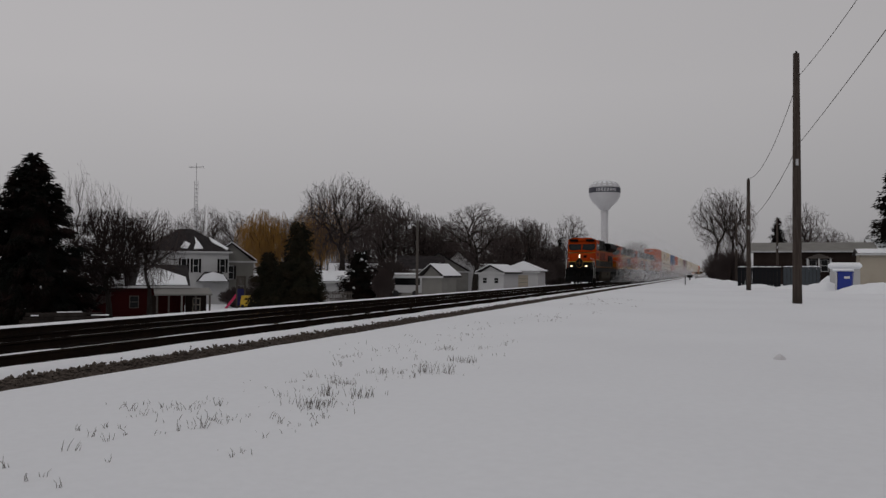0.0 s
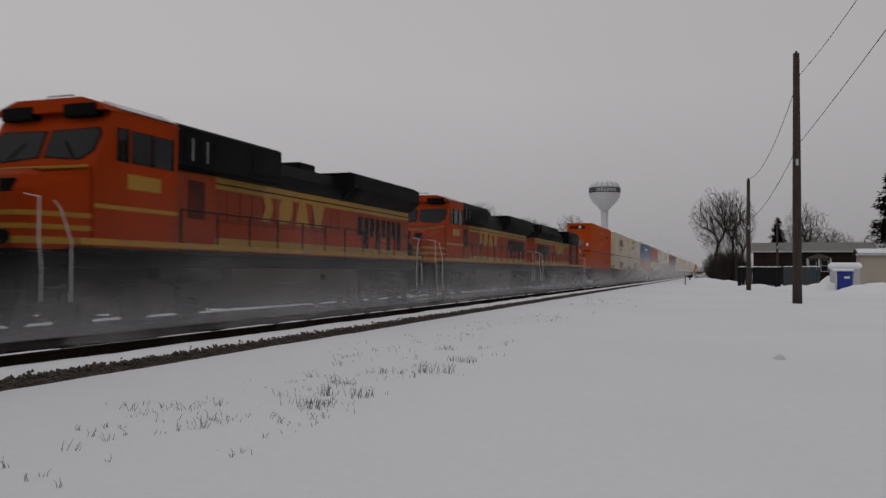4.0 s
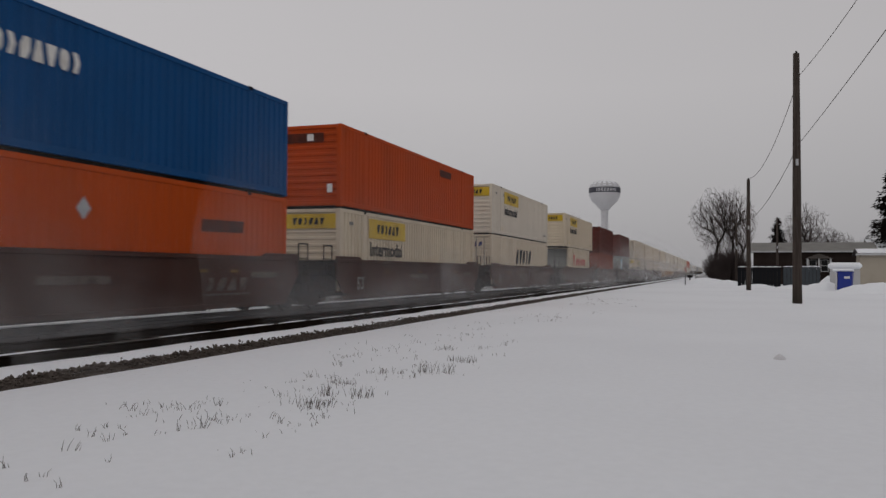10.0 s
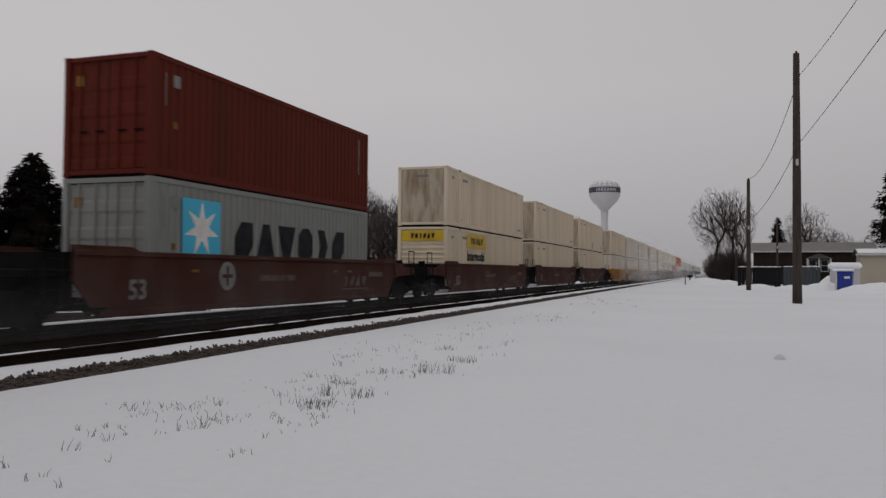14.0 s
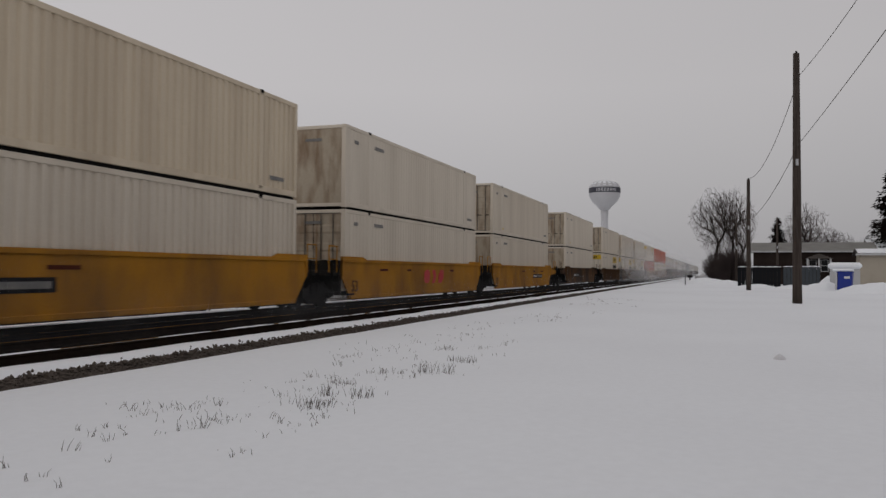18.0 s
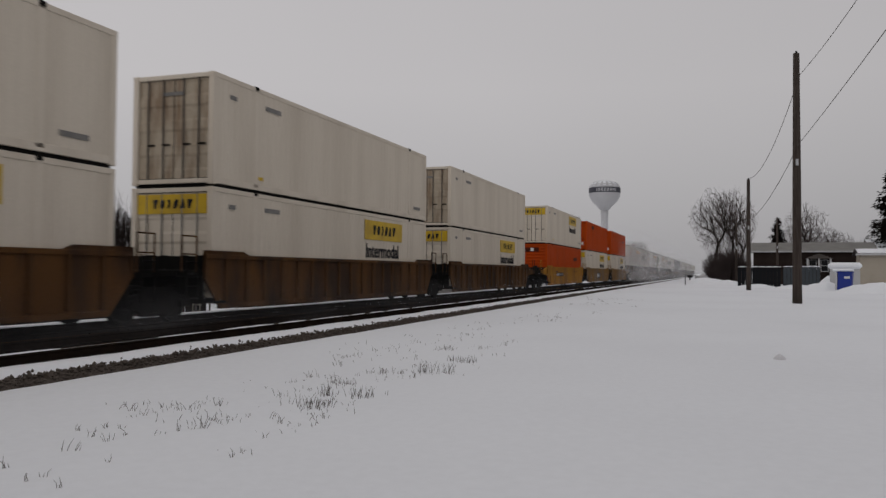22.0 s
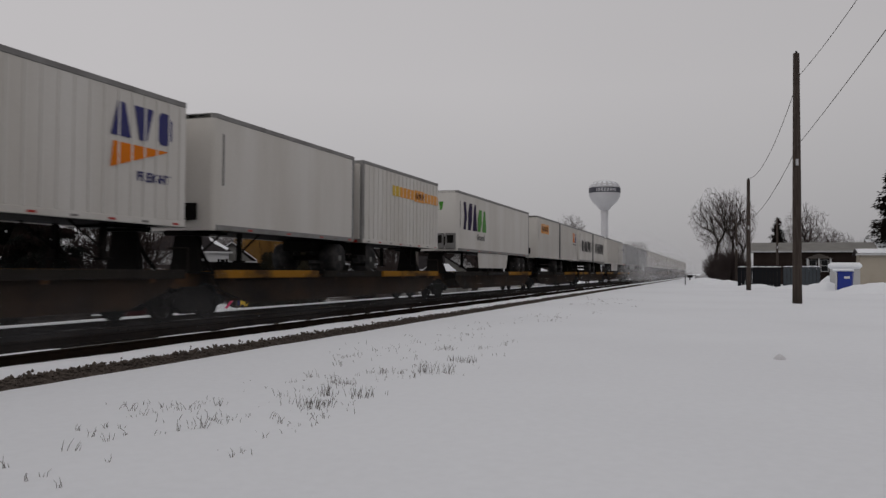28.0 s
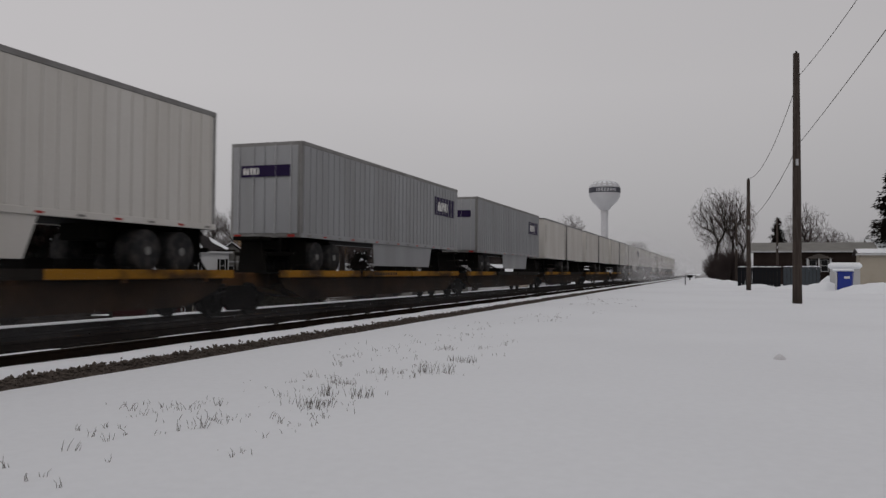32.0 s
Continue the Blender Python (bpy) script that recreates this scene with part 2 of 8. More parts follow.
YELLOW_TOY = mat("yellow_plastic", (0.60, 0.40, 0.04), 0.5, 0, (0.4, 0.27, 0.05), 0.3, 2.0, 0.04, 20, 0.03)
TOWER = mat("pale_tower_paint", (0.52, 0.52, 0.535), 0.5, 0, (0.42, 0.41, 0.42), 0.5, 0.15, 0.03, 3, 0.02)
TOWER_BAND = mat("dark_tower_band", (0.045, 0.045, 0.06), 0.5, 0, (0.08, 0.08, 0.09), 0.4, 0.3, 0.03, 3, 0.02)
GLASS = mat("dark_window_glass", (0.006, 0.0065, 0.007), 0.1, 0, (0.012, 0.013, 0.014), 0.5, 0.8, 0.02, 5, 0.0, spec=0.18)
LAMP_WHITE = mat("lit_headlight", (1.0, 0.72, 0.42), 0.3, 0, (1.0, 0.72, 0.42), 0.0, 1, 0, 5, 0.0, emit=5.0)
LAMP_RED = mat("red_lens", (0.35, 0.03, 0.02), 0.35, 0, (0.25, 0.03, 0.02), 0.3, 4, 0.05, 20, 0.0)
def veil_mat(name, dens, top, half, axis, scale):
    """Powder snow in the air: a white scattering veil, thick near the ground, torn by noise, thinning towards its top and ends."""
    m = bpy.data.materials.new(name)
    m.use_nodes = True
    n, l = m.node_tree.nodes, m.node_tree.links
    bs = n["Principled BSDF"]
    bs.inputs["Base Color"].default_value = (0.88, 0.88, 0.90, 1)
    bs.inputs["Roughness"].default_value = 1.0
    bs.inputs["Specular IOR Level"].default_value = 0.0
    tc = n.new("ShaderNodeTexCoord")
    oi = n.new("ShaderNodeObjectInfo")
    sp = n.new("ShaderNodeSeparateXYZ")
    l.new(tc.outputs["Object"], sp.inputs[0])
    nz = n.new("ShaderNodeTexNoise")
    nz.noise_dimensions = "4D"
    nz.inputs["Scale"].default_value, nz.inputs["Detail"].default_value, nz.inputs["Roughness"].default_value = scale, 4, 0.6
    mp = n.new("ShaderNodeMapping")
    mp.inputs["Scale"].default_value = (1, 0.55, 1.3)
    l.new(tc.outputs["Object"], mp.inputs[0])
    l.new(mp.outputs[0], nz.inputs["Vector"])
    w = n.new("ShaderNodeMath")
    w.operation = "MULTIPLY"
    w.inputs[1].default_value = 40
    l.new(oi.outputs["Random"], w.inputs[0])
    l.new(w.outputs[0], nz.inputs["W"])
    hz = n.new("ShaderNodeMapRange")
    hz.interpolation_type = "SMOOTHSTEP"
    hz.inputs[1].default_value, hz.inputs[2].default_value, hz.inputs[3].default_value, hz.inputs[4].default_value = -0.2, top, 1, 0
    l.new(sp.outputs["Z"], hz.inputs[0])
    ab = n.new("ShaderNodeMath")
    ab.operation = "ABSOLUTE"
    l.new(sp.outputs["XYZ"[axis]], ab.inputs[0])
    ed = n.new("ShaderNodeMapRange")
    ed.interpolation_type = "SMOOTHSTEP"
    ed.inputs[1].default_value, ed.inputs[2].default_value, ed.inputs[3].default_value, ed.inputs[4].default_value = half * 0.25, half, 1, 0
    l.new(ab.outputs[0], ed.inputs[0])
    nr = n.new("ShaderNodeMapRange")
    nr.inputs[1].default_value, nr.inputs[2].default_value, nr.inputs[3].default_value, nr.inputs[4].default_value = 0.36, 0.66, 0.08, 1.0
    l.new(nz.outputs[0], nr.inputs[0])
    last = nr.outputs[0]
    for o in (hz.outputs[0], hz.outputs[0], ed.outputs[0]):
        q = n.new("ShaderNodeMath")
        q.operation = "MULTIPLY"
        l.new(last, q.inputs[0])
        l.new(o, q.inputs[1])
        last = q.outputs[0]
    q = n.new("ShaderNodeMath")
    q.operation = "MULTIPLY"
    q.inputs[1].default_value = dens
    l.new(last, q.inputs[0])
    l.new(q.outputs[0], bs.inputs["Alpha"])
    return m


VEIL_THICK = veil_mat("dense_blown_snow", 0.20, 2.3, 8.0, 1, 0.55)
VEIL_THIN = veil_mat("thin_blown_snow", 0.06, 1.5, 8.0, 1, 0.55)
VEIL_FAINT = veil_mat("faint_blown_snow", 0.055, 1.9, 16.0, 1, 0.45)
VEIL_TALL = veil_mat("rising_blown_snow", 0.10, 5.5, 8.0, 1, 0.4)
VEIL_CREEP = veil_mat("creeping_blown_snow", 0.27, 1.15, 8.0, 1, 0.8)
VEIL_LOW = veil_mat("low_drifting_snow", 0.22, 2.6, 4.0, 0, 0.8)
VEIL_CROSS = veil_mat("drifting_snow_haze", 0.44, 10.0, 7.0, 0, 0.3)
VEIL_TRAIL = veil_mat("trailing_snow_haze", 0.20, 8.0, 7.0, 0, 0.3)


# ---- mesh helpers ----
class M:
    """Collects boxes, rods and prisms into one mesh."""

    def __init__(self):
        self.v, self.f = [], []

    def add(self, verts, faces):
        o = len(self.v)
        self.v.extend(tuple(p) for p in verts)
        self.f.extend(tuple(i + o for i in q) for q in faces)
        return self

    def box(self, x0, x1, y0, y1, z0, z1, ch=0.0):
        if ch <= 0:
            vs = [(x, y, z) for x in (x0, x1) for y in (y0, y1) for z in (z0, z1)]
            return self.add(vs, [(0, 1, 3, 2), (4, 6, 7, 5), (0, 4, 5, 1), (2, 3, 7, 6), (0, 2, 6, 4), (1, 5, 7, 3)])
        ch = min(ch, (x1 - x0) * 0.45, (y1 - y0) * 0.45, (z1 - z0) * 0.45)
        lo, hi = (x0, y0, z0), (x1, y1, z1)
        vs, ix = [], {}
        for s in [(a, b, c) for a in (0, 1) for b in (0, 1) for c in (0, 1)]:
            for ax in range(3):
                p = [hi[i] if s[i] else lo[i] for i in range(3)]
                for i in range(3):
                    if i != ax:
                        p[i] += -ch if s[i] else ch
                ix[s, ax] = len(vs)
                vs.append(tuple(p))
        fs = []
        for ax in range(3):
            a, b = (ax + 1) % 3, (ax + 2) % 3
            for side in (0, 1):
                q = []
                for sa, sb in ((0, 0), (1, 0), (1, 1), (0, 1)):
                    s = [0, 0, 0]
                    s[ax], s[a], s[b] = side, sa, sb
                    q.append(ix[tuple(s), ax])
                fs.append(tuple(q) if side else tuple(reversed(q)))
        for ax in range(3):
            a, b = (ax + 1) % 3, (ax + 2) % 3
            for sa in (0, 1):
                for sb in (0, 1):
                    s0, s1 = [0, 0, 0], [0, 0, 0]
                    s0[a] = s1[a] = sa
                    s0[b] = s1[b] = sb
                    s1[ax] = 1
                    q = (ix[tuple(s0), a], ix[tuple(s1), a], ix[tuple(s1), b], ix[tuple(s0), b])
                    fs.append(q if sa == sb else tuple(reversed(q)))
        for s in [(a, b, c) for a in (0, 1) for b in (0, 1) for c in (0, 1)]:
            q = (ix[s, 0], ix[s, 1], ix[s, 2])
            fs.append(q if sum(s) % 2 else tuple(reversed(q)))
        return self.add(vs, fs)

    def rod(self, a, b, r0, r1=None, n=8, caps=True):
        a, b = Vector(a), Vector(b)
        r1 = r0 if r1 is None else r1
        d = (b - a)
        if d.length < 1e-6:
            return self
        d.normalize()
        u = d.orthogonal().normalized()
        w = d.cross(u)
        vs = []
        for p, r in ((a, r0), (b, r1)):
            for i in range(n):
                t = 2 * math.pi * i / n
                vs.append(p + u * (r * math.cos(t)) + w * (r * math.sin(t)))
        fs = [(i, (i + 1) % n, n + (i + 1) % n, n + i) for i in range(n)]
        if caps:
            fs += [tuple(reversed(range(n))), tuple(range(n, 2 * n))]
        return self.add(vs, fs)

    def path(self, pts, r, n=6):
        for a, b in zip(pts, pts[1:]):
            self.rod(a, b, r, r, n)
        return self

    def prism(self, poly, axis, a0, a1):
        """poly: points in the other two axes, in the order (x,y,z) without axis."""
        def at(p, a):
            q = list(p)
            q.insert(axis, a)
            return q
        n = len(poly)
        vs = [at(p, a0) for p in poly] + [at(p, a1) for p in poly]
        fs = [(i, (i + 1) % n, n + (i + 1) % n, n + i) for i in range(n)] + [tuple(reversed(range(n))), tuple(range(n, 2 * n))]
        return self.add(vs, fs)

    def lathe(self, rings, n=24, axis=2, c=(0, 0, 0), caps=True):
        """rings: (radius, height) along an axis through c."""
        vs, fs = [], []
        for r, h in rings:
            for i in range(n):
                t = 2 * math.pi * i / n
                p = [r * math.cos(t), r * math.sin(t)]
                p.insert(axis, h)
                vs.append([p[k] + c[k] for k in range(3)])
        for j in range(len(rings) - 1):
            for i in range(n):
                fs.append((j * n + i, j * n + (i + 1) % n, (j + 1) * n + (i + 1) % n, (j + 1) * n + i))
        if caps:
            fs += [tuple(range(n)), tuple(range((len(rings) - 1) * n, len(rings) * n))]
        return self.add(vs, fs)

    def rock(self, x, y, z, r, rng):
        vs = []
        for px, py, pz in ((1, 0, 0), (0, 1, 0), (-1, 0, 0), (0, -1, 0), (0, 0, 0.8), (0, 0, -0.8)):
            k = r * rng.uniform(0.65, 1.25)
            vs.append((x + px * k + rng.uniform(-.2, .2) * r, y + py * k + rng.uniform(-.2, .2) * r, z + pz * k))
        return self.add(vs, [(0, 1, 4), (1, 2, 4), (2, 3, 4), (3, 0, 4), (1, 0, 5), (2, 1, 5), (3, 2, 5), (0, 3, 5)])

    def data(self, name, material, smooth=False):
        me = bpy.data.meshes.new(name)
        me.from_pydata(self.v, [], self.f)
        if len(self.f) < 5000:
            bm = bmesh.new()
            bm.from_mesh(me)
            bmesh.ops.recalc_face_normals(bm, faces=bm.faces)
            bm.to_mesh(me)
            bm.free()
        if smooth:
            me.polygons.foreach_set("use_smooth", [True] * len(me.polygons))
        me.materials.append(material)
        return me


def part(name, m, material, parent=None, label="", smooth=False):
    if isinstance(m, list):
        obs = [part(name, q, material, parent, label) for q in m]
        return obs[0]
    ob = new(name, m.data(name, material, smooth) if isinstance(m, M) else m)
    ob.parent = parent
    if label:
        ob["label"] = label
    return ob


def thing(name, m=None, label="", category="", group="", kind=""):
    ob = new(name)
    ob.matrix_basis = m if m else Matrix()
    return tagged(ob, label, category, group, kind)


def lettering(name, text, size, material, parent, m, label=""):
    """A word in the built-in font, as a thin raised mesh."""
    cu = bpy.data.curves.new(name, "FONT")
    cu.body, cu.size, cu.extrude = text, size, 0.004
    cu.resolution_u, cu.offset = 3, 0.022 * size
    tmp = bpy.data.objects.new(name, cu)
    me = bpy.data.meshes.new_from_object(tmp)
    bpy.data.objects.remove(tmp)
    me.materials.clear()
    me.materials.append(material)
    ob = new(name, me)
    ob.parent = parent
    ob.matrix_basis = m
    if label:
        ob["label"] = label
    return ob


XT, XN = -13.70, -9.85          # centre lines of the far and the near track
GROUND = -0.20


def s_of(t):
    """Metres that the train has rolled after t seconds."""
    return 23.659 * t + 0.0436 * (t - 16) ** 2 / 32 + 0.273 * (t - 16) ** 3 / 768


MOVERS = []                     # (thing, place along the train, height, turned)


def rolls(ob, p, z=0.0, turned=False):
    MOVERS.append((ob, p, z, turned))
    return ob


# ---- ground ----
def gz(x, y):
    """Height of the snow."""
    z = GROUND + 0.05 * noise.noise(Vector((x * 0.12, y * 0.07, 0))) + 0.018 * noise.noise(Vector((x * 0.6, y * 0.45, 3)))
    if x < -7.2:
        z -= 0.16 * min(1.0, (-7.2 - x) / 0.5)
    if x < -16.5:
        z -= 0.083 * min(30.0, -16.5 - x)
    if x > 6:
        z += 0.25 * min(1.0, (x - 6) / 6) * max(0.0, noise.noise(Vector((x * 0.15, y * 0.1, 7))))
    return z


def build_ground():
    xs = [-900, -500, -300, -200, -150, -120, -100, -85, -70] + [-60 + 2.5 * i for i in range(17)] + [-17.5 + 0.5 * i for i in range(70)]
    xs += [18, 20, 23, 26, 30, 36, 44, 55, 70, 90, 120, 170, 240, 340, 500, 900]
    ys = [-60, -30, -15, -8] + [-4 + 0.5 * i for i in range(70)] + [31 + 1.2 * i for i in range(45)] + [90, 95, 100, 107, 115, 125, 140, 160, 190, 230, 290, 370, 480, 650, 900, 1300, 1900]
    m = M()
    m.v = [(x, y, gz(x, y)) for y in ys for x in xs]
    nx = len(xs)
    m.f = [(j * nx + i, j * nx + i + 1, (j + 1) * nx + i + 1, (j + 1) * nx + i) for j in range(len(ys) - 1) for i in range(nx - 1)]
    ob = part("ground", m, SNOW, None, "", True)
    tagged(ob, "snow-covered open ground beside the railway", "snow ground", "", "structure")


build_ground()
Y0, Y1 = -25.0, 420.0


def strip(name, prof, mat_, label, y0=Y0, y1=Y1, wob=0.0, step=2.0, seed=1, kind="structure", category="trackbed"):
    """A long bed of the given cross profile along the track, its edges slightly uneven near the camera."""
    rng = random.Random(seed)
    ys, y = [], y0
    while y < y1:
        ys.append(y)
        y += step if y < 70 else step * 12
    ys.append(y1)
    m, n = M(), len(prof)
    for y in ys:
        for i, (x, z) in enumerate(prof):
            dx = wob * (noise.noise(Vector((y * 0.55, i * 9.1, seed))) + 0.5 * noise.noise(Vector((y * 2.1, i * 5.3, seed))))
            m.v.append((x + (dx if i in (0, n - 1) else dx * 0.4), y, z + 0.25 * dx * (0 if i in (0, n - 1) else 1)))
    for j in range(len(ys) - 1):
        for i in range(n - 1):
            m.f.append((j * n + i, j * n + i + 1, (j + 1) * n + i + 1, (j + 1) * n + i))
    ob = part(name, m, mat_, None, "", True)
    return tagged(ob, label, category, "", kind)


FAR_RAIL = -0.13                # the far track lies a little lower than the near one
strip("ballast_bed", [(-17.4, -0.75), (-15.9, -0.36), (-15.0, -0.29), (-12.4, -0.28), (-11.6, -0.25), (-11.0, -0.16), (-8.7, -0.155), (-8.2, -0.26), (-7.4, -0.42)],
      BALLAST, "wet dark crushed-stone bed under the two tracks", step=0.6, wob=0.05)
strip("shoulder_snow", [(-18.5, -0.62), (-17.0, -0.34), (-16.2, -0.215), (-15.5, -0.165), (-15.0, -0.155), (-14.75, -0.165), (-14.56, -0.26)], SNOW, "wind-packed snow on the far shoulder of the tracks", wob=0.05, step=0.5, seed=4, category="snow")
strip("shoulder_snow", [(-8.90, -0.175), (-8.78, -0.112), (-8.56, -0.118), (-8.40, -0.165), (-8.26, -0.27)], SNOW, "strip of snow lying on the ballast shoulder", wob=0.09, step=0.25, seed=6, category="snow")


def build_track(cx, name, label, ties, top=0.0):
    tr = thing(name, None, label, "railway track", "", "structure")
    for sx in (-1, 1):
        x = cx + sx * 0.7525
        m = M()
        prof = [(-0.075, -0.165), (0.075, -0.165), (0.02, -0.14), (0.012, -0.05), (0.036, -0.035), (0.036, -0.004), (-0.036, -0.004), (-0.036, -0.035), (-0.012, -0.05), (-0.02, -0.14)]
        m.prism([(x + a, top + z) for a, z in prof], 1, Y0, Y1)
        rl = part("rail", m, RAIL, tr)
        part("rail_head", M().box(x - 0.031, x + 0.031, Y0, Y1, top - 0.004, top), RAIL_TOP, rl, "polished running surface")
    tie = M().box(-1.22, 1.22, -0.115, 0.115, -0.17, 0.0, 0.012).data("tie", TIE)
    rng = random.Random(int(-cx * 10))
    for i in range(ties):
        o = part("tie", tie, TIE, tr)
        o.matrix_basis = pose(cx + rng.uniform(-0.03, 0.03), 2.0 + i * 0.52, top - 0.135 + rng.uniform(-0.01, 0.008), 0, 0, rng.uniform(-1, 1))


build_track(XN, "near_track", "empty near track with rust-brown rails on wet ballast", 110)
build_track(XT, "far_track", "lower far track on wet ballast under the train", 40, FAR_RAIL)

# broken thin white ridges along the top of the near rail
crust = thing("snow_crusts", None, "broken thin white ridges along the top of the near rail", "snow", "", "stuff")
rng = random.Random(11)
m = M()
y = 1.0
while y < 75:
    ln = rng.uniform(0.35, 1.5) * (1 + y * 0.03)
    if rng.random() < 0.86:
        x0 = XN + 0.755 + rng.uniform(-0.004, 0.004)
        h = rng.uniform(0.010, 0.020)
        vs = []
        n = 7
        for j in range(n + 1):
            t = j / n
            k = math.sin(math.pi * min(max(t, 0.02), 0.98)) ** 0.5
            wv = 0.03 * k * rng.uniform(0.8, 1.2)
            vs += [(x0 - wv, y + t * ln, -0.001), (x0, y + t * ln, h * k * rng.uniform(0.9, 1.06)), (x0 + wv, y + t * ln, -0.001)]
        fs = []
        for j in range(n):
            fs += [(3 * j, 3 * j + 1, 3 * j + 4, 3 * j + 3), (3 * j + 1, 3 * j + 2, 3 * j + 5, 3 * j + 4)]
        m.add(vs, fs)
    y += ln + rng.uniform(0.04, 0.35)
part("crust", m, SNOW, crust, "", True)

# ballast stones along the near edge
stones = thing("ballast_stones", None, "loose grey-brown ballast stones along the edge of the snow", "stones", "", "stuff")
m = M()
for i in range(9000):
    y = 2.5 + 90 * rng.random() ** 1.7
    u = rng.uniform(-1, 1) if rng.random() < 0.7 else rng.gauss(0, 0.75)
    x = -8.11 + 0.165 * u + 0.05 * noise.noise(Vector((y * 0.7, 2, 2)))
    m.rock(x, y, -0.222 - 0.045 * u + 0.02 * (1 - abs(u)) + rng.uniform(-0.02, 0.02), rng.uniform(0.015, 0.04), rng)
part("stones_loose", m, ROCK, stones)
m = M()
for i in range(1700):
    y = 3 + 60 * rng.random() ** 1.7
    x = rng.choice((rng.uniform(-12.3, -10.45), rng.uniform(-9.0, -8.8), rng.uniform(-10.4, -9.3)))
    m.rock(x, y, -0.155 + rng.uniform(-0.02, 0.015), rng.uniform(0.02, 0.045), rng)
part("stones_wet", m, ROCK_WET, stones)
strip("stone_bank", [(-8.46, -0.30), (-8.36, -0.205), (-8.14, -0.225), (-7.95, -0.27), (-7.8, -0.34)], ROCK, "low bank of ballast stones showing through the snow", wob=0.05, step=0.35, seed=9)
field_edge = strip("field_snow_edge", [(-8.04, -0.36), (-7.93, -0.275), (-7.75, -0.235), (-7.0, -0.205), (-5.6, -0.27)], SNOW, "edge of the snow field against the ballast", wob=0.07, step=0.25, seed=10, category="snow")


# ---- rolling stock ----
NEARSIDE = pose(0, 0, 0, 90, 0, 90)        # writing on the side that faces the road
LEADING = pose(0, 0, 0, 90, 0, 0)          # writing on the leading end


GLYPHS = [[(0.1, 0.22), (0.34, 0.0), (0.7, 0.0), (0.94, 0.22), (0.94, 0.78), (0.7, 1.0), (0.34, 1.0), (0.1, 0.78)],
          [(0.0, 0.0), (0.96, 0.0), (0.66, 1.0), (0.32, 1.0)],
          [(0.18, 0.0), (0.62, 0.0), (0.86, 0.5), (0.62, 1.0), (0.18, 1.0), (0.4, 0.5)],
          [(0.3, 0.0), (0.68, 0.0), (1.0, 1.0), (0.02, 1.0)],
          [(0.08, 0.0), (0.62, 0.0), (0.92, 0.38), (0.92, 1.0), (0.36, 1.0), (0.08, 0.6)]]


def wordmark(m, n, y, z, w, h, x, slant=0.15, gap=0.3, end=False, seed=0):
    """A brand mark as plain shapes: a row of wedges and blocks on the near side (or on the leading end)."""
    cw, t, out = w / n, 0.004, []
    for i in range(n):
        a = y + i * cw
        b = a + cw * (1 - gap * 0.6)
        d = b - a
        P = [(a + d * u, q) for u, q in GLYPHS[(i * 2 + seed) % 5]]
        P = [(p + slant * h * q, z + h * q) for p, q in P]
        out.append(M().prism(P, 1, x - t, x) if end else M().prism(P, 0, x, x + t))
    return out


def corr(m, y0, y1, z0, z1, x, out, pitch=0.36, depth=0.045):
    """A trapezoid-corrugated sheet in the plane x; out: the side (+1 or -1) to which it bulges."""
    n = max(2, round((y1 - y0) / pitch))
    p = (y1 - y0) / n
    ys = []
    for i in range(n):
        a = y0 + i * p
        ys += [(a, 0), (a + p * 0.40, 0), (a + p * 0.52, -depth), (a + p * 0.88, -depth)]
    ys.append((y1, 0))
    k = len(ys)
    vs = [(x + out * d, y, z) for z in (z0, z1) for y, d in ys]
    return m.add(vs, [(i, i + 1, k + i + 1, k + i) for i in range(k - 1)])


def hribs(m, x0, x1, z0, z1, y, n=11, depth=0.045):
    """A leading end with pressed ribs lying across."""
    zs = []
    p = (z1 - z0) / n
    for i in range(n):
        a = z0 + i * p
        zs += [(a, 0), (a + p * 0.3, 0), (a + p * 0.42, depth), (a + p * 0.88, depth)]
    zs.append((z1, 0))
    k = len(zs)
    vs = [(x, y + d, z) for x in (x0, x1) for z, d in zs]
    return m.add(vs, [(i, i + 1, k + i + 1, k + i) for i in range(k - 1)])


SHEETS = {}


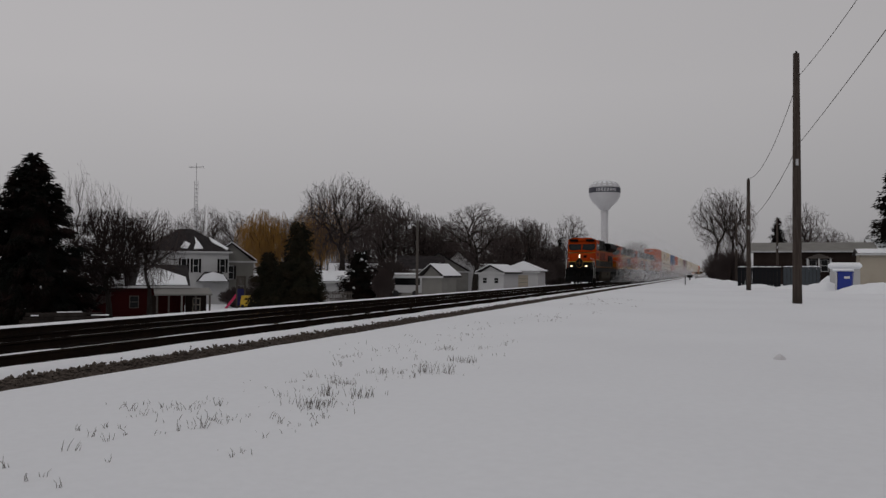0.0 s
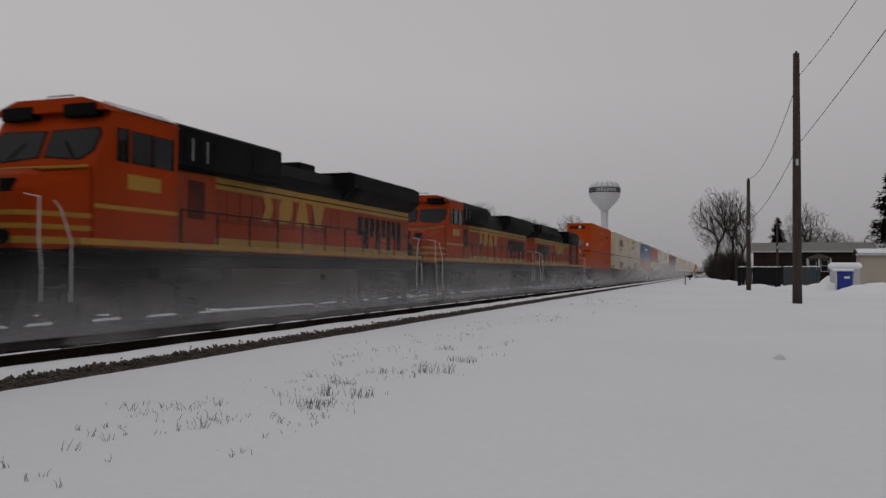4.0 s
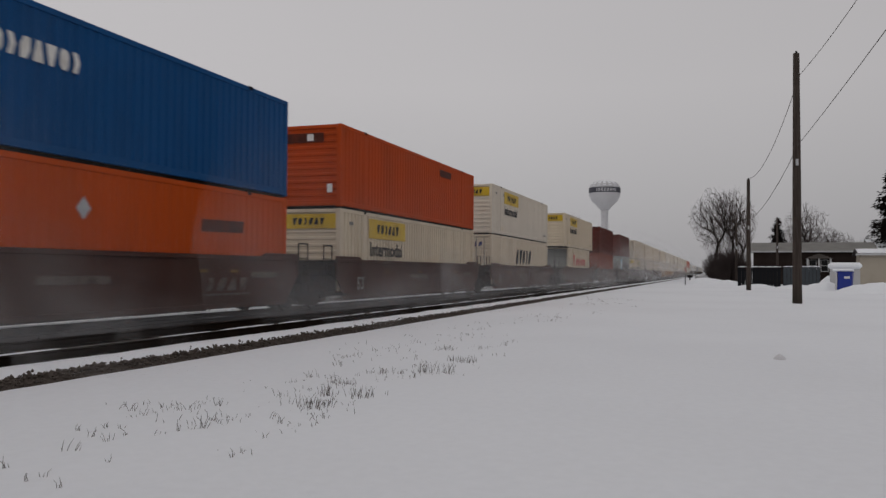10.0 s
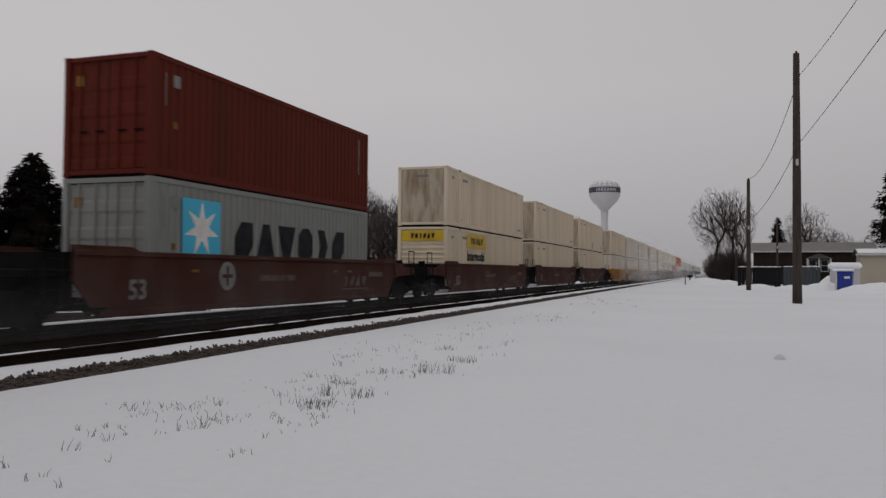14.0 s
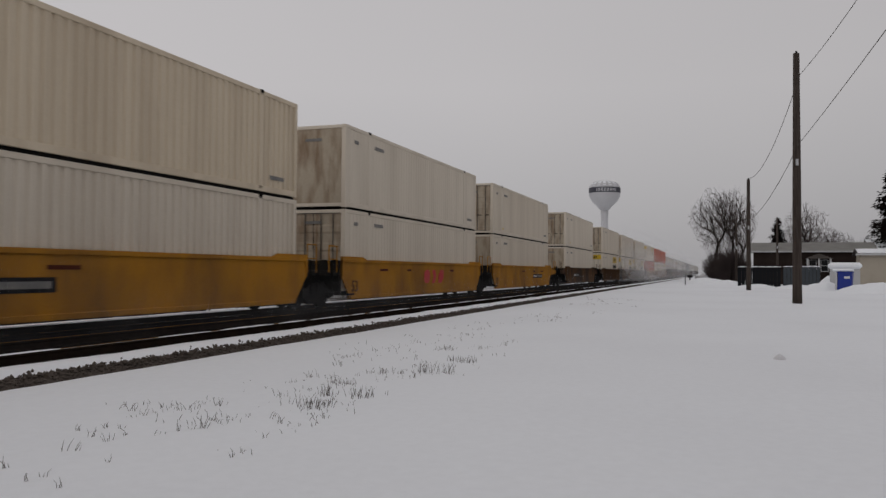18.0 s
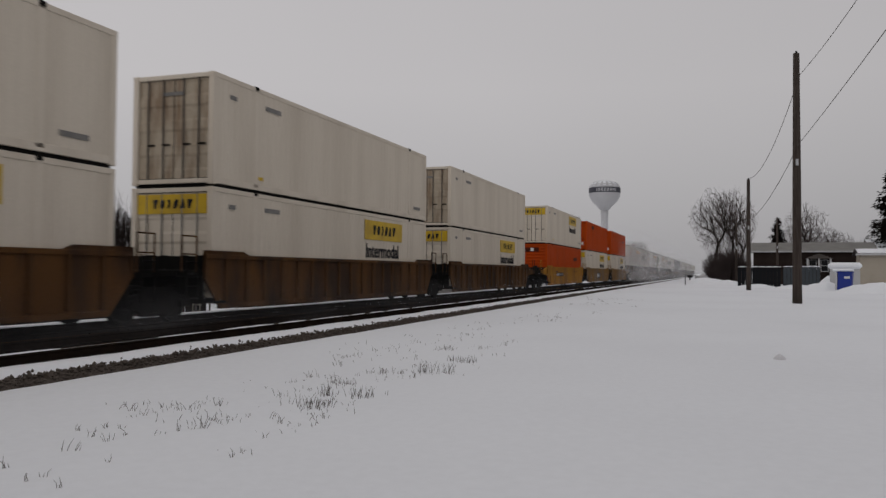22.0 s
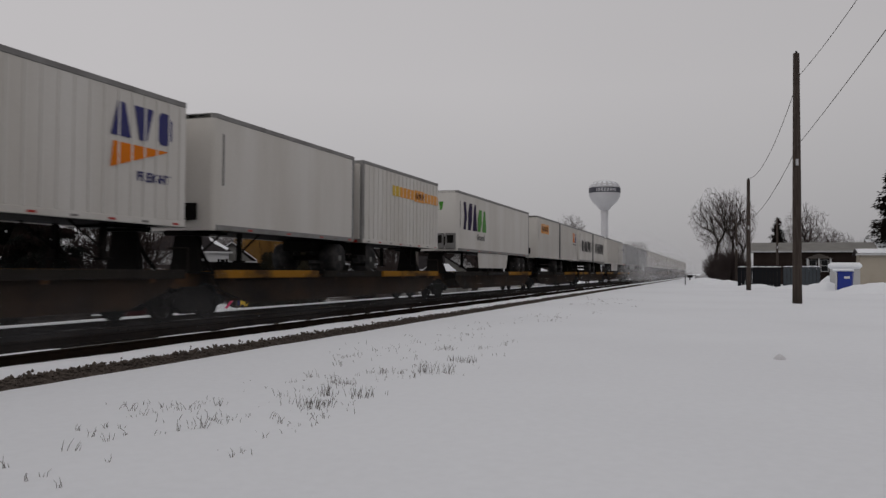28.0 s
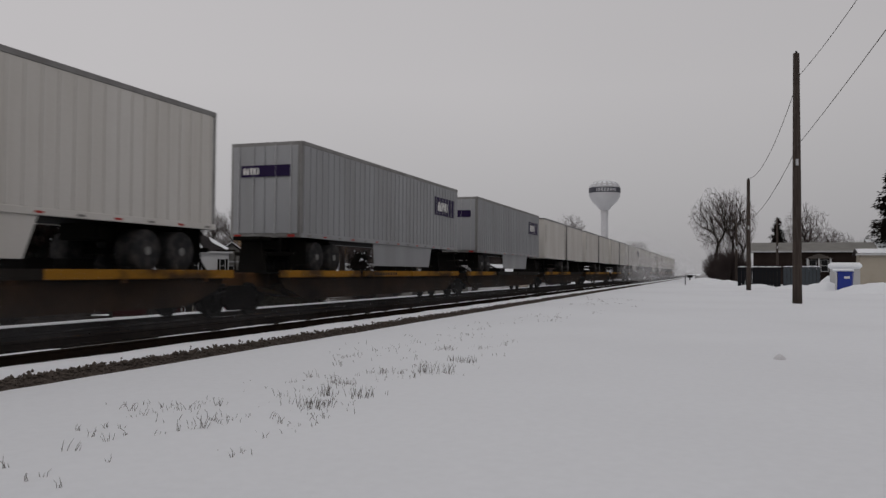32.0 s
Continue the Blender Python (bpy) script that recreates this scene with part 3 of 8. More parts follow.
def container(L, paint, front="ribs", label="", name="container", H=2.905, W=2.57, trim=None, end_paint=None, pitch=0.29, deep=None):
    """A steel box container, standing on its origin, long in y; its leading end is at -y."""
    c = thing(name, None, label, "shipping container", "containers on the train")
    hw, hl = W / 2, L / 2
    trim = trim or paint
    end_paint = end_paint or paint
    deep = deep or {"cream_white_container_paint": 0.05, "white_container_paint": 0.014, "orange_container_paint": 0.016, "faded_red_container_paint": 0.02, "blue_container_paint": 0.03}.get(paint.name, 0.036)
    key = (L, H, W, paint.name, pitch, deep)
    if key not in SHEETS:
        d = {}
        d["near"] = corr(M(), -hl + 0.16, hl - 0.16, 0.17, H - 0.12, hw - 0.012, 1, pitch, deep).data("side_wall", paint)
        d["far"] = corr(M(), -hl + 0.16, hl - 0.16, 0.17, H - 0.12, -hw + 0.012, -1, pitch).data("side_wall", paint)
        d["roof"] = M().box(-hw + 0.05, hw - 0.05, -hl + 0.1, hl - 0.1, H - 0.06, H - 0.02, 0.01).data("roof", paint)
        d["floor"] = M().box(-hw + 0.06, hw - 0.06, -hl + 0.1, hl - 0.1, -0.055, 0.16).data("floor", DARK)
        d["post"] = M().box(-0.085, 0.085, -0.085, 0.085, 0.1, H - 0.1, 0.014).data("corner_post", paint)
        d["cast"] = M().box(-0.09, 0.09, -0.09, 0.09, 0, 0.12, 0.012).data("corner_casting", trim)
        d["trail"] = M().box(-0.05, 0.05, -hl + 0.17, hl - 0.17, -0.065, 0.065, 0.01).data("top_rail", paint)
        d["brail"] = M().box(-0.05, 0.05, -hl + 0.17, hl - 0.17, -0.085, 0.085, 0.01).data("bottom_rail", paint)
        d["endrail"] = M().box(-hw + 0.17, hw - 0.17, -0.06, 0.06, -0.06, 0.06, 0.01).data("end_rail", paint)
        d["lift"] = M().box(-0.03, 0.03, -0.10, 0.10, 0.1, H - 0.04, 0.008).data("lift_post", paint)
        d["pad"] = M().box(-0.04, 0.04, -0.09, 0.09, -0.05, 0.05, 0.01).data("lift_casting", DARK)
        SHEETS[key] = d
    d = SHEETS[key]

    def put(n, me, x=0, y=0, z=0):
        o = part(n, me, None, c)
        o.location = (x, y, z)
        return o
    put("side_wall", d["near"])
    put("side_wall", d["far"])
    put("roof", d["roof"])
    put("floor", d["floor"])
    for sx in (-1, 1):
        for sy in (-1, 1):
            put("corner_post", d["post"], sx * (hw - 0.085), sy * (hl - 0.085))
            put("corner_casting", d["cast"], sx * (hw - 0.088), sy * (hl - 0.088))
            put("corner_casting", d["cast"], sx * (hw - 0.088), sy * (hl - 0.088), H - 0.12)
        put("top_rail", d["trail"], sx * (hw - 0.05), 0, H - 0.065)
        put("bottom_rail", d["brail"], sx * (hw - 0.05), 0, 0.115)
        if L > 14:
            for sy in ((-1, 1) if sx > 0 else ()):
                put("lift_post", d["lift"], sx * (hw - 0.03), sy * 6.0)
                put("lift_casting", d["pad"], sx * (hw - 0.025), sy * 6.0, H - 0.03)
    for z in (0.1, H - 0.07):
        put("end_rail", d["endrail"], 0, -hl + 0.08, z)
        put("end_rail", d["endrail"], 0, hl - 0.08, z)
    part("end_wall", M().box(-hw + 0.16, hw - 0.16, hl - 0.11, hl - 0.07, 0.15, H - 0.12), paint, c)
    yf = -hl + 0.05
    if front == "ribs":
        part("end_wall", hribs(M(), -hw + 0.16, hw - 0.16, 0.15, H - 0.12, yf), end_paint, c)
    elif front == "plain":
        part("end_wall", M().box(-hw + 0.16, hw - 0.16, yf, yf + 0.03, 0.15, H - 0.12), end_paint, c)
    else:
        part("door_gasket", M().box(-hw + 0.155, hw - 0.155, yf + 0.045, yf + 0.075, 0.14, H - 0.11), DARK, c, "black rubber door seal")
        for sx in (-1, 1):
            x0, x1 = (0.018, hw - 0.185) if sx > 0 else (-hw + 0.17, -0.012)
            dr = part("door", hribs(M(), x0, x1, 0.18, H - 0.15, yf + 0.012, 4, 0.025), end_paint, c)
            for fx in (0.28, 0.72):
                x = x0 + (x1 - x0) * fx
                b = part("locking_bar", M().rod((x, yf - 0.01, 0.1), (x, yf - 0.01, H - 0.08), 0.021, n=8), {STAIN: WOODGREY, CLEAN_BOX: MARK_GREY, WHITE_BOX: MARK_GREY}.get(end_paint, end_paint), dr, "steel locking bar")
                part("bar_handle", M().box(x - 0.02, x + 0.24, yf - 0.035, yf - 0.01, 1.05, 1.1, 0.006), DARK, dr)
    return c


def sign_board(c, y, z, w, h, x, material, name="sign_panel"):
    return part(name, M().box(x, x + 0.012, y, y + w, z, z + h, 0.004), material, c)


def board_marks(c, L, y, z, big=True, front=True, H=2.94):
    """Yellow name board with the word under it."""
    x = 1.288
    sign_board(c, y, z, 3.7, 0.74, x, SIGN_YELLOW)
    part("name_mark", wordmark(M(), 6, y + 0.7, z + 0.2, 2.3, 0.36, x + 0.013, 0.12, seed=3), MARK_BLACK, c, "dark brand mark on yellow")
    lettering("lettering", "Intermodal", 0.74, MARK_BLACK, c, Matrix.Translation((x, y + 0.1, z - 0.66)) @ NEARSIDE, "dark bold word")
    if front:
        yy = -L / 2 + 0.04
        part("end_sign", M().box(-1.1, 1.1, yy - 0.012, yy, H - 0.74, H - 0.22, 0.004), SIGN_YELLOW, c)
        part("end_mark", wordmark(M(), 6, -0.62, H - 0.60, 1.3, 0.24, yy - 0.013, 0.1, end=True, seed=3), MARK_BLACK, c)


def small_marks(c, L, H, rng, material=None):
    """Faint number bars and caution plates near the ends."""
    material = material or MARK_GREY
    x = 1.281
    y = -L / 2 + (2.55 if L > 14 else 0.5)
    part("number_mark", M().box(x, x + 0.008, y, y + 0.85, H - 0.55, H - 0.42), material, c)
    y = L / 2 - 1.6
    part("number_mark", M().box(x, x + 0.008, y, y + 0.8, 0.42, 0.54), material, c)
    y = -L / 2 + 0.75
    part("number_mark", M().box(x, x + 0.008, y, y + 0.32, H - 0.58, H - 0.46), material, c)
    yy = -L / 2 + 0.036
    part("number_mark", M().box(-0.35, 0.32, yy - 0.006, yy, H - 0.55, H - 0.45), material, c)
    if rng.random() < 0.7:
        m = M().box(x, x + 0.008, -L / 2 + 2.2, -L / 2 + 2.45, 0.32, 0.42)
        part("caution_plate", m, SIGN_YELLOW, c)


def wheelset(parent, y, r=0.46, gauge=0.7525):
    """Two wheels with flange and hub on one axle."""
    for sx in (-1, 1):
        m = M().lathe([(r * 0.25, sx * (gauge + 0.10)), (r * 0.3, sx * (gauge + 0.09)), (r * 0.75, sx * (gauge + 0.02)), (r * 0.86, sx * (gauge + 0.07)), (r, sx * (gauge + 0.065)), (r + 0.004, sx * (gauge - 0.04)), (r + 0.03, sx * (gauge - 0.055)), (r * 0.8, sx * (gauge - 0.07)), (r * 0.3, sx * (gauge - 0.02))], 20, 0, (0, y, r))
        part("wheel", m, DARK, parent)
    part("axle", M().rod((-gauge + 0.03, y, r), (gauge - 0.03, y, r), 0.085, n=10), DARK, parent)


TRUCKS = {}


def freight_truck(parent, y):
    """A two-axle truck with cast side frames."""
    if not TRUCKS:
        d = TRUCKS
        for sx in (-1, 1):
            x0, x1 = (0.93, 1.07) if sx > 0 else (-1.07, -0.93)
            prof = [(-1.25, 0.40), (-1.2, 0.62), (-0.62, 0.72), (-0.45, 0.86), (0.45, 0.86), (0.62, 0.72), (1.2, 0.62), (1.25, 0.40), (1.0, 0.36), (0.75, 0.38), (0.5, 0.18), (-0.5, 0.18), (-0.75, 0.38), (-1.0, 0.36)]
            m = M().prism(prof, 0, x0, x1)
            for yy in (-0.88, 0.88):
                m.rod((x0 if sx < 0 else x1, yy, 0.46), ((x0 - 0.07) if sx < 0 else (x1 + 0.07), yy, 0.46), 0.13, 0.11, 10)
            for yy in (-0.15, 0, 0.15):
                m.rod((sx * 1.0, yy, 0.30), (sx * 1.0, yy, 0.62), 0.06, n=8)
            d["side_frame", sx] = m.data("side_frame", DARK)
        d["bolster"] = M().box(-0.95, 0.95, -0.22, 0.22, 0.42, 0.80, 0.03).data("bolster", DARK)
    t = new("truck", M().box(-0.35, 0.35, -0.35, 0.35, 0.72, 0.9, 0.03).data("truck", DARK))
    t.parent, t.location = parent, (0, y, FAR_RAIL)
    for sx in (-1, 1):
        part("side_frame", TRUCKS["side_frame", sx], DARK, t)
    part("bolster", TRUCKS["bolster"], DARK, t)
    if "wheel" not in TRUCKS:
        before = set(t.children)
        wheelset(t, 0.0)
        kids = [o for o in t.children if o not in before]
        TRUCKS["wheel"] = [(o.name.split(".")[0], o.data) for o in kids]
        for o in kids:
            bpy.data.objects.remove(o)
    for yy in (-0.88, 0.88):
        for n, me in TRUCKS["wheel"]:
            o = part(n, me, DARK, t)
            o.location = (0, yy, 0)
    return t


def coupler(parent, y, sy):
    m = M().box(-0.09, 0.09, min(y, y + sy * 0.75), max(y, y + sy * 0.75), 0.74, 0.96, 0.02)
    m.box(-0.16, 0.16, min(y + sy * 0.6, y + sy * 0.95), max(y + sy * 0.6, y + sy * 0.95), 0.70, 1.0, 0.05)
    part("coupler", m, DARK, parent)


def well_car(paint, label, first, last, ribbed=False, rng=None, mark=None, single=False):
    """One unit of a double-stack well car; long in y. first, last: it ends its set there."""
    rng = rng or random.Random(1)
    c = thing("well_car", None, label, "rail car", "well cars of the train")
    hw, wl = 1.40, 8.42
    endp = SOOT if paint in (WELL_YELLOW, WELL_GREY) else DARK
    zt = 1.56
    for sx in (-1, 1):
        x0, x1 = (hw - 0.05, hw) if sx > 0 else (-hw, -hw + 0.05)
        e0 = 11.0 if first else 9.55
        e1 = 11.0 if last else 9.55
        prof = [(-wl - 0.1, zt - 0.02), (-wl - 0.1, 0.95), (-wl + 0.55, 0.20), (wl - 0.55, 0.20), (wl + 0.1, 0.95), (wl + 0.1, zt - 0.02)]
        part("side_sill", M().prism(prof, 0, x0, x1), paint, c)
        xo = sx * hw
        part("top_chord", M().box(xo - 0.08, xo + 0.05, -wl - 0.1, wl + 0.1, zt - 0.12, zt, 0.015), paint, c)
        part("bottom_chord", M().box(xo - 0.12, xo + 0.04, -wl + 0.6, wl - 0.6, 0.15, 0.28, 0.012), paint, c)
        # raised gussets at the ends of the sill
        for sy in (-1, 1):
            part("end_gusset", M().prism([(sy * (wl + 0.1), 0.95), (sy * (wl + 0.1), zt + 0.10), (sy * (wl - 1.6), zt + 0.10), (sy * (wl - 1.9), zt), (sy * (wl - 1.9), zt - 0.1), (sy * wl, zt - 0.12)], 0, xo - 0.06, xo + 0.035), paint, c)
        if ribbed:
            rib = M().box(-0.03, 0.07, -0.06, 0.06, 0.32, zt - 0.1, 0.012).data("side_rib", paint)
            for i in range(17):
                o = part("side_rib", rib, paint, c)
                o.location = (xo if sx > 0 else xo - 0.04, -7.6 + i * 0.95, 0)
    for i in range(7):
        y = -7.5 + i * 2.5
        part("cross_member", M().box(-hw + 0.05, hw - 0.05, y - 0.15, y + 0.15, 0.28, 0.41, 0.01), DARK, c)
    for sy, is_end in ((-1, first), (1, last)):
        e = 11.05 if is_end else 9.5
        a, b = sorted((sy * wl, sy * e))
        part("end_platform", M().box(-hw + 0.1, hw - 0.1, a, b, 0.98, 1.16, 0.02), endp, c)
        part("bulkhead", M().box(-hw + 0.06, hw - 0.06, *sorted((sy * (wl + 0.02), sy * (wl + 0.1))), 0.3, zt - 0.05), endp, c)
        if is_end:
            part("draft_sill", M().box(-0.35, 0.35, *sorted((sy * wl, sy * 11.2)), 0.72, 0.98, 0.02), DARK, c)
            coupler(c, sy * 11.1, sy)
            for sx in (-1, 1):
                part("end_side", M().prism([(sy * (wl + 0.1), 0.86), (sy * (wl + 0.1), zt - 0.03), (sy * (wl + 0.9), zt - 0.10), (sy * (wl + 1.3), 1.34), (sy * 10.95, 1.30), (sy * 10.95, 1.0), (sy * (wl + 0.6), 0.95)], 0, *sorted((sx * (hw - 0.07), sx * (hw - 0.02)))), paint, c)
            part("brake_stand", M().box(0.72, 0.92, *sorted((sy * 10.2, sy * 10.5)), 1.16, 1.62, 0.03).rod((0.92, sy * 10.35, 1.5), (0.97, sy * 10.35, 1.5), 0.15, n=12), endp, c)
            part("end_sill", M().box(-hw + 0.02, hw - 0.02, *sorted((sy * 10.9, sy * 11.08)), 0.9, 1.3, 0.02), endp, c)
        for sx in (-1, 1):
            x = sx * (hw - 0.08)
            yy = sy * (e - 0.15)
            m = M().path([(x, yy, 1.1), (x, yy, 2.0), (x, yy - sy * 0.6, 2.0), (x, yy - sy * 0.6, 1.1)], 0.022)
            m.rod((x, yy, 1.55), (x, yy - sy * 0.6, 1.55), 0.018, n=6)
            part("handrail", m, DARK if paint is WELL_BROWN else paint, c)
        m = M()
        for i in range(4):
            m.rod((hw + 0.02, sy * (e - 0.2), 0.45 + i * 0.3), (hw + 0.02, sy * (e - 0.7), 0.45 + i * 0.3), 0.016, n=6)
        m.box(hw - 0.01, hw + 0.02, *sorted((sy * (e - 0.2), sy * (e - 0.24))), 0.4, 1.5)
        m.box(hw - 0.01, hw + 0.02, *sorted((sy * (e - 0.66), sy * (e - 0.7))), 0.4, 1.5)
        part("ladder", m, DARK, c)
        # equipment on the platform: brake cylinder, lever, pipes
        if sy > 0 or first:
            m = M().rod((-0.5, sy * (wl + 0.5), 1.32), (0.4, sy * (wl + 0.5), 1.32), 0.15, n=10)
            m.box(0.5, 0.75, *sorted((sy * (wl + 0.35), sy * (wl + 0.7))), 1.16, 1.5, 0.03)
            part("brake_cylinder", m, DARK, c)
    part("hatch_step", M().box(hw - 0.02, hw + 0.06, -8.2, -7.6, 0.3, 0.36), DARK, c)
    if first:
        freight_truck(c, -9.75)
    freight_truck(c, 9.75 if last else 9.82)
    x = hw + 0.006
    if mark:
        mark(c, x, rng)
    return c


def brown_marks(c, x, rng):
    lettering("number_mark", "53", 0.62, MARK_GREY, c, Matrix.Translation((x, -6.9, 0.5)) @ NEARSIDE)
    part("brand_mark", wordmark(M(), 4, 3.8, 0.62, 2.0, 0.34, x, 0.35, seed=2), MARK_WORN, c, "worn pale brand mark")
    part("brand_line", M().box(x, x + 0.004, 3.7, 5.9, 0.5, 0.545), MARK_WORN, c)
    part("reporting_mark", M().box(x, x + 0.004, -1.5, 0.5, 0.85, 1.02), MARK_WORN, c)
    part("reporting_mark", M().box(x, x + 0.004, 6.0, 7.3, 0.95, 1.12), MARK_WORN, c)
    for i in range(3):
        y = rng.uniform(-6, 5)
        part("reflector", M().box(x, x + 0.004, y, y + rng.uniform(0.2, 0.4), 1.1, 1.17), OLD_YELLOW, c)


def yellow_car_marks(c, x, rng, own=()):
    """Marks of one yellow car. own: ("panel" or "red", y0, y1, z0, z1) on its near side."""
    lettering("number_mark", "53", 0.56, WELL_DULL, c, Matrix.Translation((x, -7.75, 0.42)) @ NEARSIDE)
    for kind, y0, y1, z0, z1 in own:
        if kind == "panel":
            part("mark_panel", M().box(x, x + 0.004, y0, y1, z0, z1), MARK_BLACK, c)
            part("reporting_mark", wordmark(M(), 4, y0 + 0.12, z0 + 0.06, (y1 - y0) * 0.38, z1 - z0 - 0.12, x + 0.005, 0.05, 0.35), MARK_WHITE, c)
            part("number_mark", M().box(x + 0.005, x + 0.009, y0 + (y1 - y0) * 0.47, y1 - 0.12, z0 + 0.08, z1 - 0.08), MARK_GREY, c, "plain bar where the car number stands")
        else:
            part("brand_mark", wordmark(M(), 3, y0, z0, y1 - y0, z1 - z0, x, 0.1, 0.16), MARK_RED, c, "faded red brand mark")
    for i in range(3):
        y = rng.uniform(-6, 6)
        part("stencil_mark", M().box(x, x + 0.003, y, y + rng.uniform(0.4, 0.9), 1.15, 1.24), FADED_MARK, c)


# ---- locomotives ----
def loco_truck(parent, y):
    t = new("truck", M().box(-0.8, 0.8, -2.9, 2.9, 0.62, 1.34, 0.05).data("truck", DARK))
    t.parent, t.location = parent, (0, y, FAR_RAIL)
    for sx in (-1, 1):
        x0, x1 = (1.0, 1.16) if sx > 0 else (-1.16, -1.0)
        prof = [(-2.65, 0.5), (-2.6, 0.95), (-2.1, 1.05), (-1.3, 0.9), (-0.9, 1.05), (0.3, 1.05), (0.7, 0.9), (1.4, 1.05), (2.6, 0.98), (2.65, 0.5), (2.3, 0.42), (1.5, 0.62), (1.1, 0.44), (0.4, 0.42), (0.1, 0.62), (-0.9, 0.62), (-1.2, 0.42), (-1.6, 0.44), (-2.0, 0.62)]
        part("side_frame", M().prism(prof, 0, x0, x1), SOOT, t)
        for yy in (-2.0, 0.0, 2.0):
            m = M().rod((sx * 1.1, yy, 0.53), (sx * 1.27, yy, 0.53), 0.19, 0.16, 12)
            m.box(*sorted((sx * 1.1, sx * 1.22)), yy - 0.24, yy + 0.24, 0.36, 0.72, 0.03)
            part("axle_box", m, SOOT, t)
        for yy in (-1.0, 1.0):
            m = M()
            for k in range(6):
                m.lathe([(0.09, 0.5 + k * 0.07), (0.12, 0.53 + k * 0.07), (0.09, 0.56 + k * 0.07)], 10, 2, (sx * 1.16, yy, 0))
            part("spring", m, DARK, t)
        part("brake_cylinder", M().rod((sx * 1.2, -1.2, 1.0), (sx * 1.2, -0.6, 1.0), 0.11, n=10), DARK, t)
    for yy in (-2.0, 0.0, 2.0):
        wheelset(t, yy, 0.53)
    return t


def locomotive(scheme, label):
    """Six-axle wide-cab diesel, its nose at -y. scheme: 'green' or 'yellow' striping."""
    c = thing("locomotive", None, label, "locomotive", "locomotives at the head of the train")
    green = scheme == "green"
    LOW = GREEN if green else ORANGE
    part("frame", M().box(-1.35, 1.35, -10.6, 10.6, 1.22, 1.52, 0.03), BLACK, c)
    for sx in (-1, 1):
        part("walkway", M().box(*sorted((sx * 0.92, sx * 1.52)), -9.6, 10.4, 1.50, 1.60, 0.015), BLACK, c)
        part("sill_stripe", M().box(*sorted((sx * 1.50, sx * 1.535)), -9.5, 10.3, 1.66, 1.80, 0.008), YELLOW if not green else SILL_BROWN, c)
        part("air_tank", M().rod((sx * 1.1, -6.6, 1.02), (sx * 1.1, -4.2, 1.02), 0.2, n=12), DARK, c, "", True)
    prof = [(-1.42, 1.22), (-1.42, 0.48), (-1.2, 0.12), (1.2, 0.12), (1.42, 0.48), (1.42, 1.22)]
    tank = part("fuel_tank", M().prism(prof, 1, -3.95, 3.9), TANK, c)
    for sx in (-1, 1):
        part("filler_cap", M().rod((sx * 1.42, 1.2, 0.95), (sx * 1.5, 1.2, 0.95), 0.1, n=10), DARK, tank)
    loco_truck(c, -6.9)
    loco_truck(c, 6.9)
    # ends
    for sy in (-1, 1):
        part("pilot", M().box(-1.45, 1.45, *sorted((sy * 10.45, sy * 10.65)), 0.5, 1.5, 0.03), BLACK, c)
        coupler(c, sy * 10.6, sy)
        m = M().prism([(sy * 10.65, 0.14), (sy * 11.05, 0.12), (sy * 10.75, 0.75), (sy * 10.65, 0.75)], 0, -1.4, 1.4)
        part("snow_plough", m, BLACK, c)
        for sx in (-1, 1):
            for k in range(4):
                part("step", M().box(*sorted((sx * 1.0, sx * 1.5)), *sorted((sy * 9.75, sy * 10.35)), 0.42 + k * 0.33, 0.46 + k * 0.33, 0.008), BLACK, c)
            part("step_stile", M().box(*sorted((sx * 1.44, sx * 1.48)), *sorted((sy * 9.68, sy * 9.74)), 0.4, 1.6), BLACK, c)
            rail_m = MARK_WHITE
            y = sy * 10.42
            part("grab_rail", M().path([(sx * 1.5, y, 0.55), (sx * 1.5, y, 1.2), (sx * 1.42, y, 1.75), (sx * 1.42, y, 2.55), (sx * 1.05, y, 2.62)], 0.014), rail_m, c, "white-painted grab rail")
            y = sy * 9.7
            part("grab_rail", M().path([(sx * 1.53, y, 0.5), (sx * 1.53, y, 1.7), (sx * 1.48, y + sy * 0.25, 2.35), (sx * 1.46, y + sy * 0.4, 2.5)], 0.014), rail_m, c, "white-painted grab rail")
        m = M()
        for k in range(3):
            m.path([(0.35 + 0.2 * k, sy * 10.68, 0.95), (0.38 + 0.2 * k, sy * 10.95, 0.6), (0.4 + 0.2 * k, sy * 10.9, 0.42)], 0.03)
        part("air_hose", m, DARK, c)
        part("anticlimber", M().box(-1.3, 1.3, *sorted((sy * 10.6, sy * 10.95)), 1.42, 1.56, 0.02), BLACK, c)
    # nose: full width at the cab, narrower and rounded at the front
    prof = [(-9.0, 1.56), (-10.45, 1.56), (-10.5, 2.24), (-10.38, 2.85), (-10.1, 3.2), (-9.0, 3.34)]

    def nose_block(name, z0, z1, fw, material, out=0.0):
        P = [(-fw, -10.28), (-fw + 0.28, -10.48 - out), (fw - 0.28, -10.48 - out), (fw, -10.28), (1.46 + out, -9.0), (-1.46 - out, -9.0)]
        P = [(x * (1 + out * 0.5), y) for x, y in P]
        return part(name, M().prism(P, 2, z0, z1), material, c)
    nose_block("nose_lower", 1.56, 2.22, 1.12, LOW if green else ORANGE)
    nose_block("nose_line", 2.21, 2.31, 1.12, YELLOW, 0.012)
    if not green:
        nose_block("nose_line", 1.66, 1.80, 1.12, YELLOW, 0.012)
        nose_block("nose_line", 1.95, 2.05, 1.12, YELLOW, 0.012)
    m = M()
